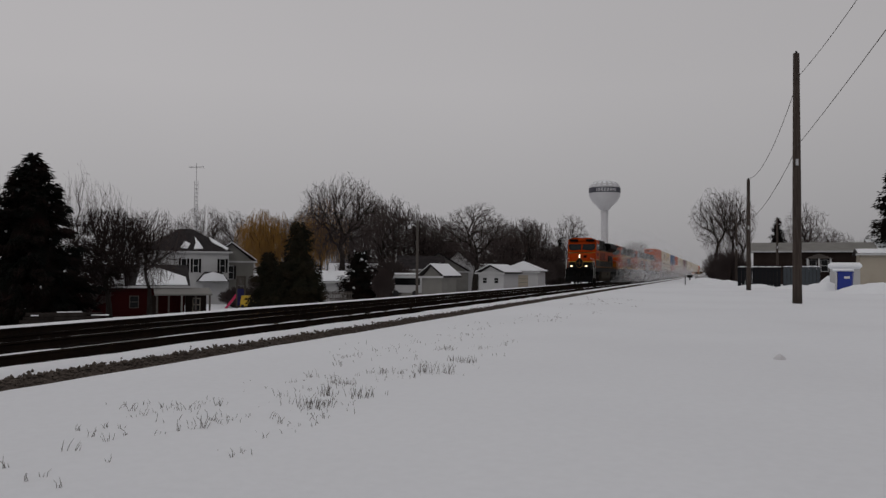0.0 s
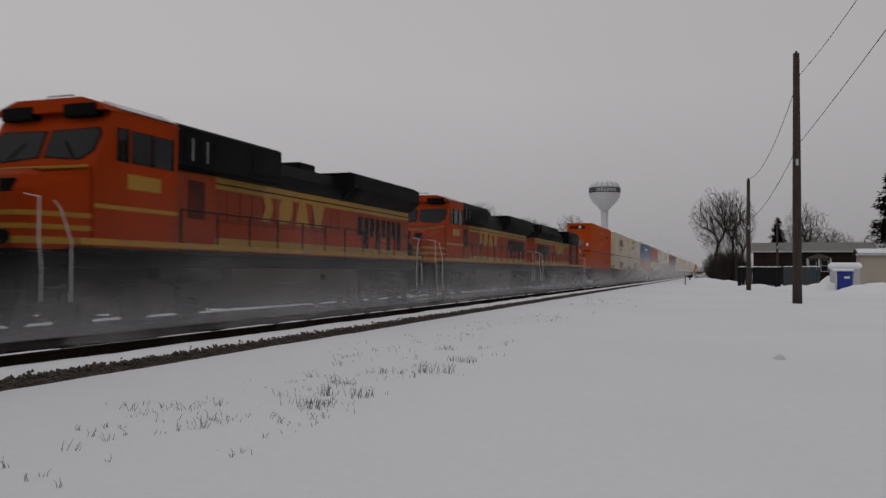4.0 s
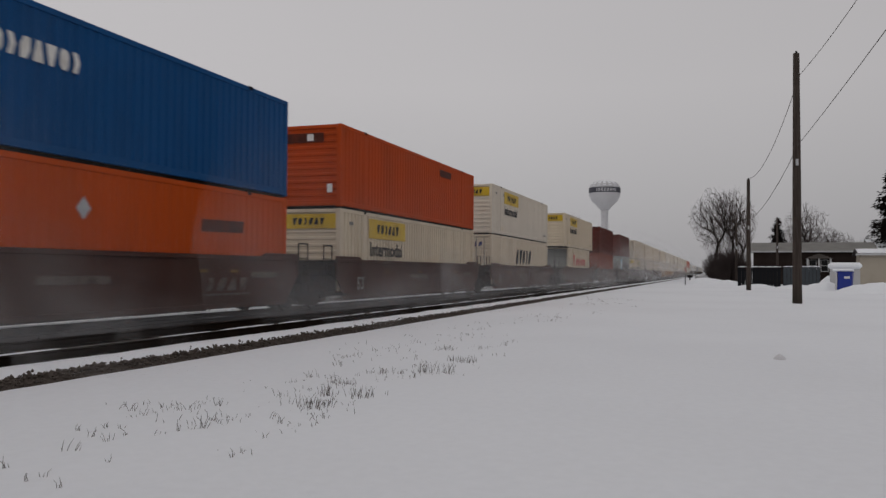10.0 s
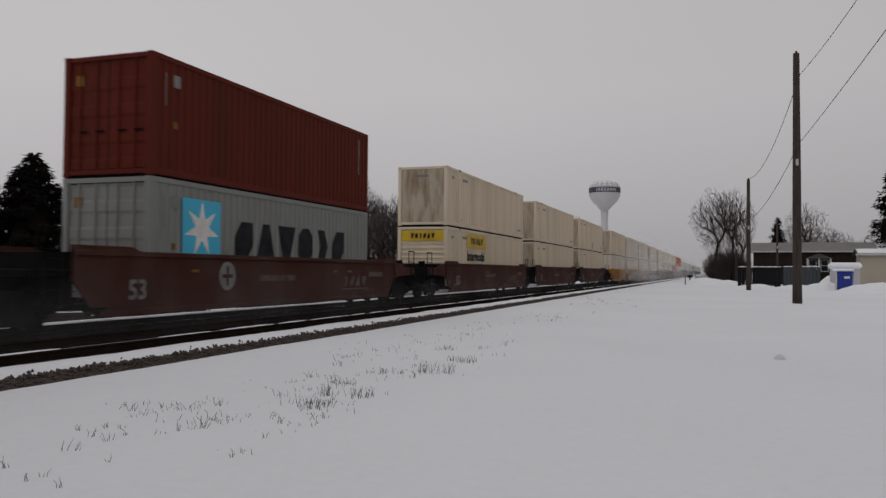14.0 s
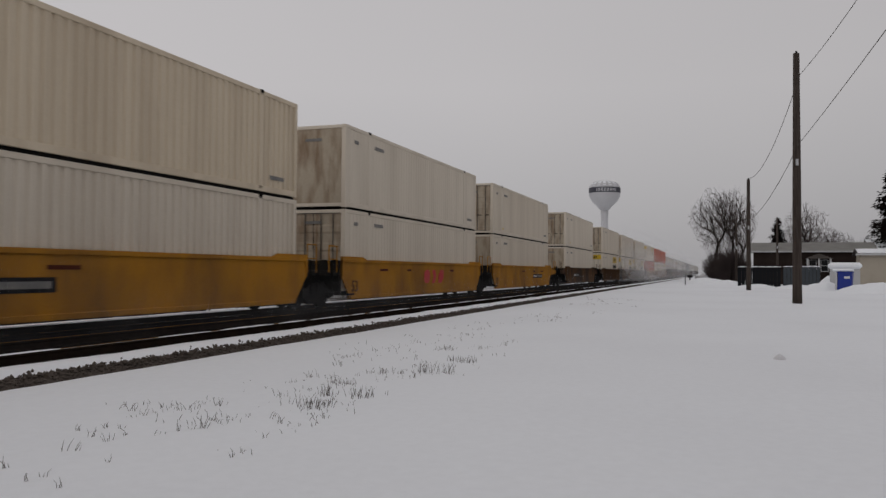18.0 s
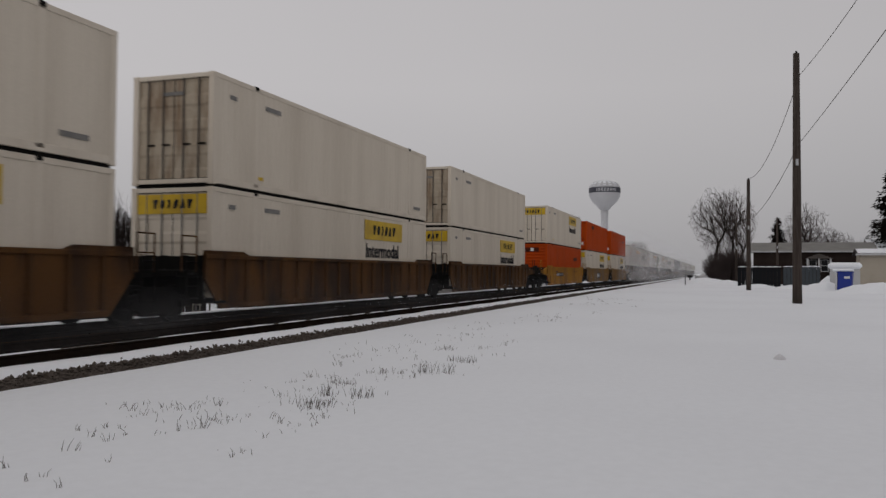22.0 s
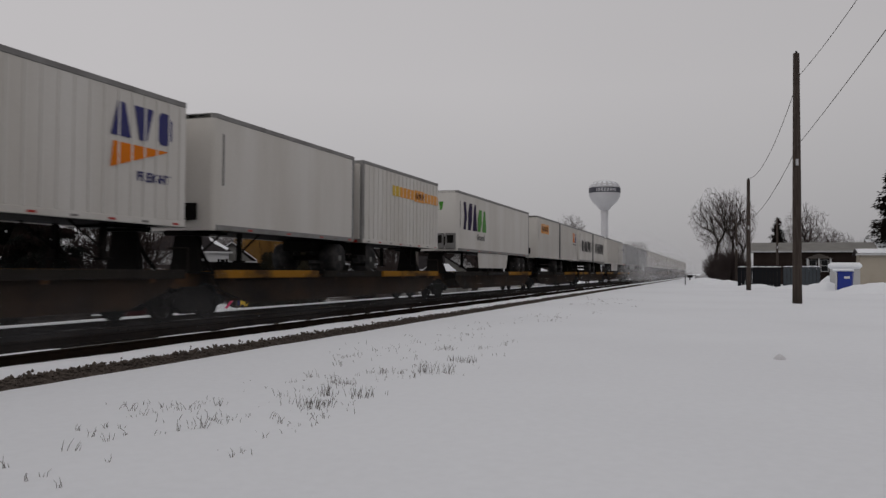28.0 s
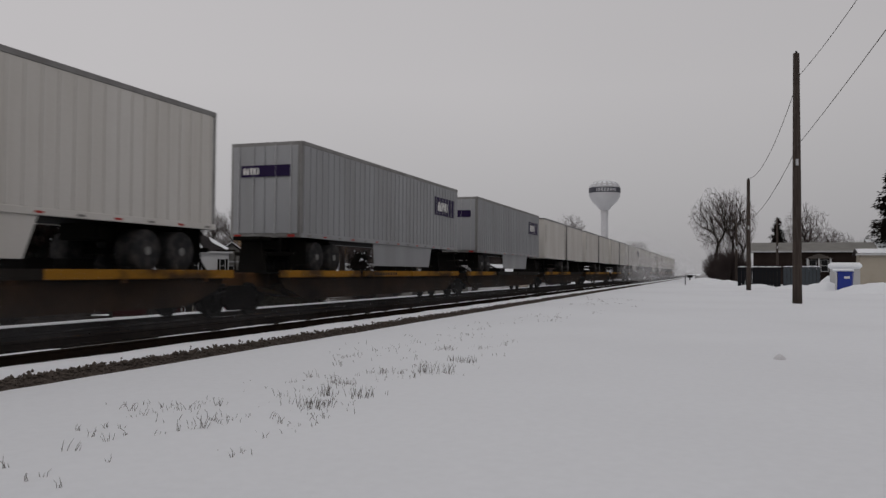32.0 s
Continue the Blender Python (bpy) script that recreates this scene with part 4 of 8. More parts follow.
    ring = lambda f, z, by: [(-1.12 * f, by + 0.20, z), (-0.84 * f, by, z), (0.84 * f, by, z), (1.12 * f, by + 0.20, z), (1.46, -9.0, z + (0.12 if z > 2.5 else 0)), (-1.46, -9.0, z + (0.12 if z > 2.5 else 0))]
    rows = [ring(1, 2.30, -10.48), ring(0.99, 2.75, -10.42), ring(0.96, 3.02, -10.26), ring(0.9, 3.16, -10.0)]
    m.v = [p for r in rows for p in r]
    m.f = [tuple(range(5, -1, -1)), tuple(range(18, 24))] + [(j * 6 + i, j * 6 + (i + 1) % 6, j * 6 + 6 + (i + 1) % 6, j * 6 + 6 + i) for j in range(3) for i in range(6)]
    nose = part("nose", m, ORANGE, c)
    part("nose_top_line", M().path([(-1.44, -9.2, 3.29), (-1.0, -9.95, 3.17), (1.0, -9.95, 3.17), (1.44, -9.2, 3.29)], 0.035), YELLOW, c)
    part("nose_top", M().add([(-0.98, -9.99, 3.168), (0.98, -9.99, 3.168), (1.45, -9.02, 3.288), (-1.45, -9.02, 3.288), (-0.95, -9.96, 3.19), (0.95, -9.96, 3.19), (1.42, -9.02, 3.312), (-1.42, -9.02, 3.312)], [(3, 2, 1, 0), (4, 5, 6, 7), (0, 1, 5, 4), (1, 2, 6, 5), (2, 3, 7, 6), (3, 0, 4, 7)]), BLACK, c, "black anti-glare nose top")
    oval = [(0.36 * math.cos(k * math.pi / 14), 2.12 + 0.47 * math.sin(k * math.pi / 14)) for k in range(28)]
    part("nose_emblem_ring", M().prism([(x * 1.12, 2.12 + (z - 2.12) * 1.10) for x, z in oval], 1, -10.52, -10.44), OLD_YELLOW, c)
    part("nose_emblem", M().prism(oval, 1, -10.535, -10.51), GREEN if green else BLACK, c, "oval brand emblem without lettering")
    part("nose_cross", M().box(-0.04, 0.04, -10.545, -10.53, 1.86, 2.38).box(-0.22, 0.22, -10.545, -10.53, 2.08, 2.16), SILL_BROWN, c)
    part("nose_hatch", M().box(0.40, 0.74, -10.44, -10.28, 2.66, 2.94, 0.02), BLACK, c)
    hl = part("headlight", M().box(-0.14, 0.14, -10.49, -10.2, 2.62, 3.04, 0.03), BLACK, c)
    for z in (2.74, 2.93):
        part("headlight_lens", M().lathe([(0.068, -10.515), (0.068, -10.48)], 16, 1, (0, 0, z)), LAMP_WHITE if green else STEEL, hl, "lit round lens" if green else "")
    for sx in (-1, 1):
        dl = part("ditch_light", M().rod((sx * 0.78, -10.9, 1.78), (sx * 0.78, -10.62, 1.78), 0.14, n=14), BLACK, c)
        part("ditch_light_lens", M().lathe([(0.078, -10.93), (0.078, -10.89)], 16, 1, (sx * 0.78, 0, 1.78)), LAMP_WHITE if green else STEEL, dl)
        part("mu_hose_box", M().box(*sorted((sx * 0.4, sx * 0.62)), -10.75, -10.6, 1.0, 1.3, 0.03), DARK, c)
    # cab
    cw = 1.5
    prof = [(-9.1, 1.6), (-9.1, 3.3), (-8.72, 4.28), (-8.6, 4.55), (-6.4, 4.55), (-6.4, 1.6)]
    cab = part("cab", M().prism(prof, 0, -cw, cw), ORANGE, c)
    part("cab_roof", M().prism([(-cw - 0.02, 4.54), (-cw + 0.1, 4.66), (-0.9, 4.84), (0.9, 4.84), (cw - 0.1, 4.66), (cw + 0.02, 4.54)], 1, -8.85, -6.35), ORANGE, c, "soiled orange cab roof")
    part("roof_rail", M().path([(-0.35, -8.5, 4.82), (-0.35, -8.5, 4.98), (0.35, -8.5, 4.98), (0.35, -8.5, 4.82)], 0.018), STEEL, c)
    part("roof_snow", M().prism([(0.98, 4.815), (1.44, 4.63), (1.50, 4.64), (1.0, 4.86)], 1, -8.3, -6.4), SNOW_DIRTY_SHADED, c, "thin line of snow on the cab roof")
    for sx in (-1, 1):
        lowm = part("cab_band", M().box(*sorted((sx * cw, sx * (cw + 0.012))), -9.05, -6.42, 1.62, 2.44), LOW, c)
        part("cab_line", M().box(*sorted((sx * cw, sx * (cw + 0.016))), -9.08, -6.42, 2.44, 2.53), YELLOW, c)
        for y0, y1 in ((-8.45, -8.15), (-8.0, -7.35), (-7.25, -6.62)):
            w = part("side_window", M().box(*sorted((sx * (cw - 0.01), sx * (cw + 0.02))), y0, y1, 3.5, 4.22, 0.02), GLASS, c)
            part("window_frame", M().box(*sorted((sx * (cw + 0.005), sx * (cw + 0.03))), y1 + 0.0, y1 + 0.05, 3.48, 4.24), BLACK, w)
        part("number_mark", M().box(*sorted((sx * (cw + 0.001), sx * (cw + 0.008))), -8.1, -7.0, 2.92, 3.25), FADED_MARK if green else YELLOW, c, "plain bar where the road number stands")
        pane = [(0.10, 3.56), (0.10, 4.14), (1.30, 4.16), (1.40, 4.02), (1.34, 3.66), (1.05, 3.48)]

        def shield(k, lift):
            cx, cz = 0.74, 3.82
            P = [(sx * (cx + (u - cx) * k), cz + (z - cz) * k) for u, z in pane]
            front = lambda z: -9.1 + (z - 3.3) * 0.38 / 0.98 - lift
            n = len(P)
            return M().add([(u, front(z), z) for u, z in P] + [(u, front(z) + 0.03 + lift, z) for u, z in P], [tuple(range(n)), tuple(range(2 * n - 1, n - 1, -1))] + [(a, (a + 1) % n, n + (a + 1) % n, n + a) for a in range(n)])
        part("windshield_gasket", shield(1.07, 0.012), BLACK, c)
        part("windshield", shield(1.0, 0.024), GLASS, c)
        part("wiper", M().rod((sx * 0.9, -9.07, 3.52), (sx * 0.55, -8.93, 3.9), 0.012, n=5), BLACK, c)
        part("number_board", M().box(*sorted((sx * 0.42, sx * 1.30)), -8.88, -8.6, 4.42, 4.70, 0.02), BLACK, c)
        part("mirror", M().box(*sorted((sx * (cw + 0.08), sx * (cw + 0.13))), -8.35, -8.28, 3.5, 3.95, 0.01), BLACK, c)
    # equipment cabinet behind the cab
    part("equipment_cabinet", M().box(-1.45, 1.45, -6.4, -1.45, 3.66, 4.70, 0.06), BLACK, c)
    for sx in (-1, 1):
        part("grille", M().box(*sorted((sx * 1.44, sx * 1.47)), -6.15, -4.8, 3.85, 4.4, 0.02), DARK, c)
        part("grille", M().box(*sorted((sx * 1.44, sx * 1.47)), -3.1, -1.6, 3.85, 4.4, 0.02), DARK, c)
        for k in range(5):
            part("grille_bar", M().box(*sorted((sx * 1.46, sx * 1.49)), -6.1 + k * 0.3, -6.07 + k * 0.3, 3.85, 4.4), STEEL if k in (1, 3) else DARK, c)
    # long hood
    hw = 0.98
    part("hood_lower", M().box(-hw, hw, -6.4, 10.1, 1.6, 2.45, 0.02), LOW, c)
    part("hood_upper", M().box(-hw, hw, -6.4, 10.1, 2.45, 3.64, 0.02), HOOD_ORANGE, c)
    part("hood_top", M().prism([(-hw, 3.64), (-hw, 4.1), (-0.78, 4.5), (0.78, 4.5), (hw, 4.1), (hw, 3.64)], 1, -1.5, 10.1), BLACK, c)
    for sx in (-1, 1):
        zz = ((2.42, 2.49), (3.58, 3.65)) if green else ((1.70, 2.02), (3.34, 3.66))
        for a, b in zz:
            part("side_stripe", M().box(*sorted((sx * hw, sx * (hw + 0.014))), -6.3 if a > 3 else -6.35, 10.0, a, b), OLD_YELLOW if green else YELLOW, c)
        if not green:
            part("side_line", M().box(*sorted((sx * (hw + 0.012), sx * (hw + 0.02))), -6.3, 10.0, 3.46, 3.50), BLACK, c)
        part("electric_cabinet", M().box(*sorted((sx * hw, sx * 1.28)), -6.38, -4.5, 1.6, 3.6, 0.04), OLD_YELLOW if green else HOOD_ORANGE, c)
        part("cabinet_vent", M().box(*sorted((sx * 1.27, sx * 1.3)), -5.7, -5.0, 2.45, 3.4, 0.02), FADED_MARK, c)
        for k in range(13):
            y = -4.2 + k * 0.62
            if sx > 0 or k % 3 == 0:
                part("hood_door", M().box(*sorted((sx * (hw - 0.01), sx * (hw + 0.022))), y, y + (0.55 if sx > 0 else 1.7), 2.52, 3.30, 0.01), HOOD_ORANGE, c)
        for k in range(8):
            y = 4.9 + k * 0.55
            part("louvre_panel", M().box(*sorted((sx * (hw - 0.01), sx * (hw + 0.03))), y, y + 0.36, 2.0 if k % 2 else 2.5, 3.2, 0.01), BLACK, c)
        part("brand_mark", wordmark(M(), 4, -2.0, 2.60, 4.3, 0.84, hw + 0.024, 0.0, 0.2, seed=12) if sx > 0 else wordmark(M(), 4, -2.0, 2.60, 4.3, 0.84, -hw - 0.030, 0.0, 0.2, seed=12), FADED_MARK if green else YELLOW, c, "large brand mark in plain blocks")
        # radiator wings
        m = M().prism([(sx * 0.7, 3.7), (sx * 0.98, 3.68), (sx * 1.5, 4.12), (sx * 1.5, 4.58), (sx * 0.7, 4.62)], 1, 3.5, 10.0)
        part("radiator_wing", m, BLACK, c)
        part("radiator_grille", M().add([(sx * 1.0, 3.9, 3.69), (sx * 1.48, 3.9, 4.09), (sx * 1.48, 9.8, 4.09), (sx * 1.0, 9.8, 3.69)], [(0, 1, 2, 3)]), DARK, c)
        for k in range(7):
            y = 3.9 + k * 0.9
            part("radiator_screen", M().add([(sx * 1.06, y, 3.735), (sx * 1.46, y, 4.075), (sx * 1.46, y + 0.8, 4.075), (sx * 1.06, y + 0.8, 3.735), (sx * 1.09, y, 3.715), (sx * 1.49, y, 4.055), (sx * 1.49, y + 0.8, 4.055), (sx * 1.09, y + 0.8, 3.715)], [(0, 1, 2, 3), (7, 6, 5, 4), (0, 4, 5, 1), (1, 5, 6, 2), (2, 6, 7, 3), (3, 7, 4, 0)]), SOOT, c)
        part("sill_line", M().box(*sorted((sx * 1.50, sx * 1.53)), -9.5, 10.3, 1.56, 1.62, 0.006), SOOT, c)
        for k in range(6):
            part("hood_light", M().box(*sorted((sx * 1.53, sx * 1.545)), -6.0 + k * 2.9, -5.86 + k * 2.9, 1.70, 1.76), MARK_GREY, c)
        # handrails with stanchions
        yy = [-6.2 + 1.5 * k for k in range(12)]
        rl = part("handrail", M().path([(sx * 1.47, y, 2.62) for y in yy], 0.02), BLACK, c)
        for y in yy:
            part("stanchion", M().rod((sx * 1.47, y, 1.6), (sx * 1.47, y, 2.62), 0.022, n=6), BLACK, c)
    part("radiator_roof", M().box(-1.35, 1.35, 3.5, 10.0, 4.57, 4.68, 0.03), BLACK, c)
    part("exhaust_stack", M().box(-0.55, 0.55, 1.2, 2.3, 4.45, 4.78, 0.03), BLACK, c)
    part("roof_blister", M().box(-0.5, 0.5, -1.3, 0.4, 4.45, 4.58, 0.03), BLACK, c)
    m = M()
    for k in (-1, 0, 1):
        m.lathe([(0.03, -0.55), (0.035, -0.2), (0.09, 0.0)], 10, 1, (0.15 * k, 0.0, 4.70 + 0.04 * abs(k)))
        m.rod((0.15 * k, -0.5, 4.5), (0.15 * k, -0.5, 4.70), 0.02, n=6)
    part("horn", m, DARK, c)
    part("antenna", M().lathe([(0.16, 4.74), (0.16, 4.8), (0.05, 4.84)], 12, 2, (0.3, -7.5, 0)), STEEL, c)
    part("rear_headlight", M().box(-0.3, 0.3, 10.05, 10.2, 3.2, 3.6, 0.03), BLACK, c)
    part("end_door", M().box(-0.4, 0.4, 10.08, 10.13, 1.65, 3.0, 0.02), LOW, c)
    return c


# ---- trailers on spine cars ----
def tyre_pair(parent, y, z, r=0.5):
    for sx in (-1, 1):
        t = part("tyre", M().lathe([(r * 0.55, sx * 0.62), (r * 0.92, sx * 0.64), (r, sx * 0.70), (r, sx * 1.15), (r * 0.94, sx * 1.2), (r * 0.56, sx * 1.21)], 22, 0, (0, y, z + r)), TYRE, parent, "", True)
        part("rim", M().lathe([(r * 0.57, sx * 1.20), (r * 0.5, sx * 1.14), (r * 0.25, sx * 1.16), (r * 0.2, sx * 1.22), (0.02, sx * 1.22)], 18, 0, (0, y, z + r)), RIM, t, "dusty pale wheel rim")
    part("axle", M().rod((-0.65, y, z + r), (0.65, y, z + r), 0.08, n=8), DARK, parent)


def trailer(L, paint, label, reverse=False, skirt=False, ribs=True, far=False, group="trailers on the train"):
    """A semi-trailer, its wheels on z = 0 (the car's deck). Its nose leads (-y), or its doors if reverse."""
    c = thing("semi_trailer", None, label, "trailer", group)
    s = -1 if reverse else 1
    hw, hl, zb, zt = 1.28, L / 2, 1.10, 4.18
    R = 0.16 if not reverse else 0.03
    for sx in (-1, 1):
        m = M().box(*sorted((sx * (hw - 0.03), sx * (hw - 0.004))), -hl + 0.2, hl - 0.2, zb + 0.1, zt - 0.1)
        if ribs and far and sx > 0:
            mr = M()
            n = round(L / 0.42)
            for i in range(n):
                y = -hl + 0.25 + (L - 0.5) * i / (n - 1)
                mr.box(*sorted((sx * (hw - 0.006), sx * (hw + 0.012))), y - 0.028, y + 0.028, zb + 0.16, zt - 0.16)
            part("side_ribs", mr, paint, c)["kind"] = "stuff"
        part("side_panel", m, paint, c)
        if ribs and not far and sx > 0:
            n = round(L / 0.42)
            rib = M().box(-0.004, 0.024, -0.03, 0.03, zb + 0.16, zt - 0.16, 0.004).data("side_rib", paint)
            for i in range(n):
                o = part("side_rib", rib, paint, c)
                o.location = (sx * hw if sx > 0 else -hw - 0.008, -hl + 0.25 + (L - 0.5) * i / (n - 1), 0)
        part("top_rail", M().box(*sorted((sx * (hw - 0.06), sx * (hw + 0.015))), -hl + 0.1, hl - 0.05, zt - 0.13, zt, 0.012), ALU, c)
        br = part("bottom_rail", M().box(*sorted((sx * (hw - 0.06), sx * (hw + 0.02))), -hl + 0.1, hl - 0.03, zb, zb + 0.15, 0.012), ALU if not ribs else paint, c)
        n = round(L / 1.05)
        for i in range(n if sx > 0 and not far else 0):
            y = -hl + 0.5 + (L - 1) * i / (n - 1)
            part("marker_strip", M().box(*sorted((sx * (hw + 0.02), sx * (hw + 0.026))), y, y + 0.22, zb + 0.04, zb + 0.09), LAMP_RED if i % 2 else MARK_GREY, br)
    part("roof", M().box(-hw + 0.05, hw - 0.05, -hl + 0.06, hl - 0.06, zt - 0.05, zt - 0.01, 0.01), ALU, c)
    part("floor", M().box(-hw + 0.06, hw - 0.06, -hl + 0.06, hl - 0.06, zb + 0.02, zb + 0.1), DARK, c)
    # nose with rounded corners
    yn = -s * hl
    arc = [(hw - R + R * math.cos(a), R * (1 - math.sin(a))) for a in [k * math.pi / 8 for k in range(5)]]
    poly = [(x, yn + s * y) for x, y in arc] + [(-x, yn + s * y) for x, y in reversed(arc)] + [(-hw, yn + s * 0.25), (hw, yn + s * 0.25)]
    part("front_wall", M().prism(poly, 2, zb, zt - 0.01), paint, c, "", False)
    part("front_cap", M().prism([(x * 1.005, y) for x, y in poly], 2, zt - 0.12, zt + 0.005), ALU, c)
    if not reverse:
        part("junction_box", M().box(0.35, 0.75, yn - 0.10, yn + 0.02, zb + 0.28, zb + 0.72, 0.02), DARK, c)
        part("corner_light_strip", M().box(hw - 0.02, hw + 0.006, yn + 0.35, yn + 0.43, zb + 1.2, zt - 0.5), MARK_GREY, c)
    # rear frame and doors
    yr = s * hl
    fr = part("rear_frame", M().box(-hw, hw, *sorted((yr - s * 0.22, yr - s * 0.04)), zb, zt - 0.02, 0.015), ALU, c)
    for sx in (-1, 1):
        d = part("door", M().box(*sorted((sx * 0.012, sx * (hw - 0.1))), *sorted((yr - s * 0.05, yr)), zb + 0.14, zt - 0.14, 0.008), paint, c)
        for fx in (0.4, 0.95):
            part("locking_bar", M().rod((sx * fx, yr + s * 0.03, zb + 0.1), (sx * fx, yr + s * 0.03, zt - 0.12), 0.018, n=6), STEEL, d)
    part("rear_bumper", M().box(-1.1, 1.1, *sorted((yr - s * 0.12, yr - s * 0.02)), 0.52, 0.64, 0.015), DARK, c)
    for sx in (-1, 1):
        part("bumper_post", M().box(*sorted((sx * 0.5, sx * 0.6)), *sorted((yr - s * 0.12, yr - s * 0.03)), 0.6, zb), DARK, c)
        part("tail_lamp", M().box(*sorted((sx * 0.85, sx * 1.1)), *sorted((yr, yr + s * 0.02)), zb + 0.02, zb + 0.1), LAMP_RED, c)
        part("mud_flap", M().box(*sorted((sx * 0.62, sx * 1.2)), *sorted((yr - s * 0.55, yr - s * 0.53)), 0.25, zb), DARK, c)
    axles = (hl - 1.3, hl - 2.55) if L > 10 else (hl - 1.0,)
    part("bogie_frame", M().box(-0.55, 0.55, *sorted((s * (axles[0] + 0.8), s * (axles[-1] - 0.9))), 0.72, zb, 0.03), DARK, c)
    for a in axles:
        tyre_pair(c, s * a, 0.0)
    yl = -s * (hl - (2.6 if L > 10 else 2.1))
    for sx in (-1, 1):
        part("landing_leg", M().box(*sorted((sx * 0.62, sx * 0.74)), yl - 0.07, yl + 0.07, 0.32, zb, 0.01), DARK, c)
        part("landing_foot", M().box(*sorted((sx * 0.55, sx * 0.82)), yl - 0.14, yl + 0.14, 0.27, 0.33, 0.01), DARK, c)
        part("leg_brace", M().rod((sx * 0.68, yl, 0.5), (sx * 0.68, yl + s * 1.0, zb), 0.03, n=6), DARK, c)
    part("king_pin_plate", M().box(-0.6, 0.6, *sorted((-s * (hl - 0.4), -s * (hl - 1.6))), zb - 0.06, zb), DARK, c)
    if skirt:
        y0, y1 = sorted((s * -4.3, s * 2.3))
        part("side_skirt", M().prism([(y0, zb), (y0 + 0.15, 0.25), (y1 - 0.35, 0.25), (y1, zb)], 0, 1.22, 1.245), paint, c)
    return c


EDGE_YELLOW = mat("worn_yellow_edge_paint", (0.30, 0.14, 0.015), 0.75, 0, (0.04, 0.025, 0.015), 0.9, 1.2, 0.1, 20, 0.1, (1, 0.5, 1), spec=0.04, edge=(0.42, 0.6))


def spine_car(L, label, rng, first=False, far=False):
    """A skeleton platform for trailers: one centre beam, deck plates for the wheels, stands for the king pins."""
    c = thing("spine_car", None, label, "rail car", "spine cars of the train")
    hl = L / 2
    part("centre_beam", M().box(-0.38, 0.38, -hl + 0.2, hl - 0.2, 0.62, 1.08, 0.03), WELL_DULL, c)
    prof = [(-hl + 1.6, 0.64), (-hl + 3.2, 0.26), (hl - 3.2, 0.26), (hl - 1.6, 0.64)]
    part("belly_beam", M().prism(prof, 0, -0.3, 0.3), WELL_DULL, c)
    for sx in (-1, 1):
        part("side_girder", M().prism([(-hl + 0.9, 1.0), (-hl + 1.3, 0.62), (-hl + 2.6, 0.24), (hl - 2.6, 0.24), (hl - 1.3, 0.62), (hl - 0.9, 1.0)], 0, *sorted((sx * 1.12, sx * 1.18))), GIRDER, c)
        for y0, y1 in ((-hl + 0.9, -hl + 6.6), (-2.6, 2.2), (hl - 7.2, hl - 0.7)):
            part("deck_edge", M().box(*sorted((sx * 1.2, sx * 1.30)), y0, y1, 0.94, 1.16, 0.012), EDGE_YELLOW if rng.random() < 0.5 else SOOT, c, "worn deck edge")
    for y0, y1 in ((-hl + 0.9, -hl + 6.6), (-2.6, 2.2), (hl - 7.2, hl - 0.7)):
        part("deck_plate", M().box(-1.25, 1.25, y0, y1, 1.06, 1.10, 0.006), DARK, c)
    for k in range(0 if far else 6):
        y = -hl + 1.8 + k * (L - 3.6) / 5
        part("cross_arm", M().prism([(-1.2, 1.04), (-1.2, 0.86), (-0.35, 0.66), (0.35, 0.66), (1.2, 0.86), (1.2, 1.04)], 1, y - 0.1, y + 0.1), WELL_DULL, c)
    for y in (-hl + 1.35, hl - 1.35):
        m = M().prism([(-0.5, 1.1), (0.5, 1.1), (0.34, 2.1), (-0.34, 2.1)], 1, y - 0.07, y + 0.07)
        m.rod((0.3, y + 0.8, 1.1), (0.2, y, 2.0), 0.05, n=6)
        m.rod((-0.3, y + 0.8, 1.1), (-0.2, y, 2.0), 0.05, n=6)
        st = part("hitch_stand", m, DARK, c)
        part("hitch_plate", M().box(-0.5, 0.5, y - 0.35, y + 0.35, 2.08, 2.2, 0.02), DARK, st)
    m = M()
    for k in range(0 if far else 3):
        y = rng.uniform(-hl + 3, hl - 3)
        m = M().box(-1.0, -0.2, y, y + 0.8, 1.12, 1.4, 0.04)
        part("wheel_chock", m, DARK, c)
    m = M()
    for k in range(9):
        m.box(1.302, 1.306, -1.7 + k * 0.26, -1.54 + k * 0.26, 0.99, 1.10)
    part("number_mark", m, MARK_BLACK if not first else MARK_GREY, c, "row of bars of unreadable stencil")
    freight_truck(c, hl)
    if first:
        freight_truck(c, -hl + 0.4)
        coupler(c, -hl - 0.9, -1)
    part("end_post", M().path([(1.2, hl - 0.5, 1.1), (1.2, hl - 0.5, 1.7), (0.6, hl - 0.5, 1.7)], 0.025), SOOT, c)
    return c


# ---- the train, from the first stack to the last ----
CONNECTOR = M().box(-0.08, 0.08, -0.09, 0.09, -0.066, 0.0, 0.01).data("box_connector", DARK)


def stack(cx, lower, upper, base=0.44):
    """lower, upper: (thing, height). Sets both boxes on the car at the place cx along the train."""
    rolls(lower[0], cx, base)
    rolls(upper[0], cx, base + lower[1] + 0.03)
    half = 5.98
    for sx in (-1, 1):
        for sy in (-1, 1):
            part("box_connector", CONNECTOR, None, upper[0]).location = (sx * 1.19, sy * half, 0)


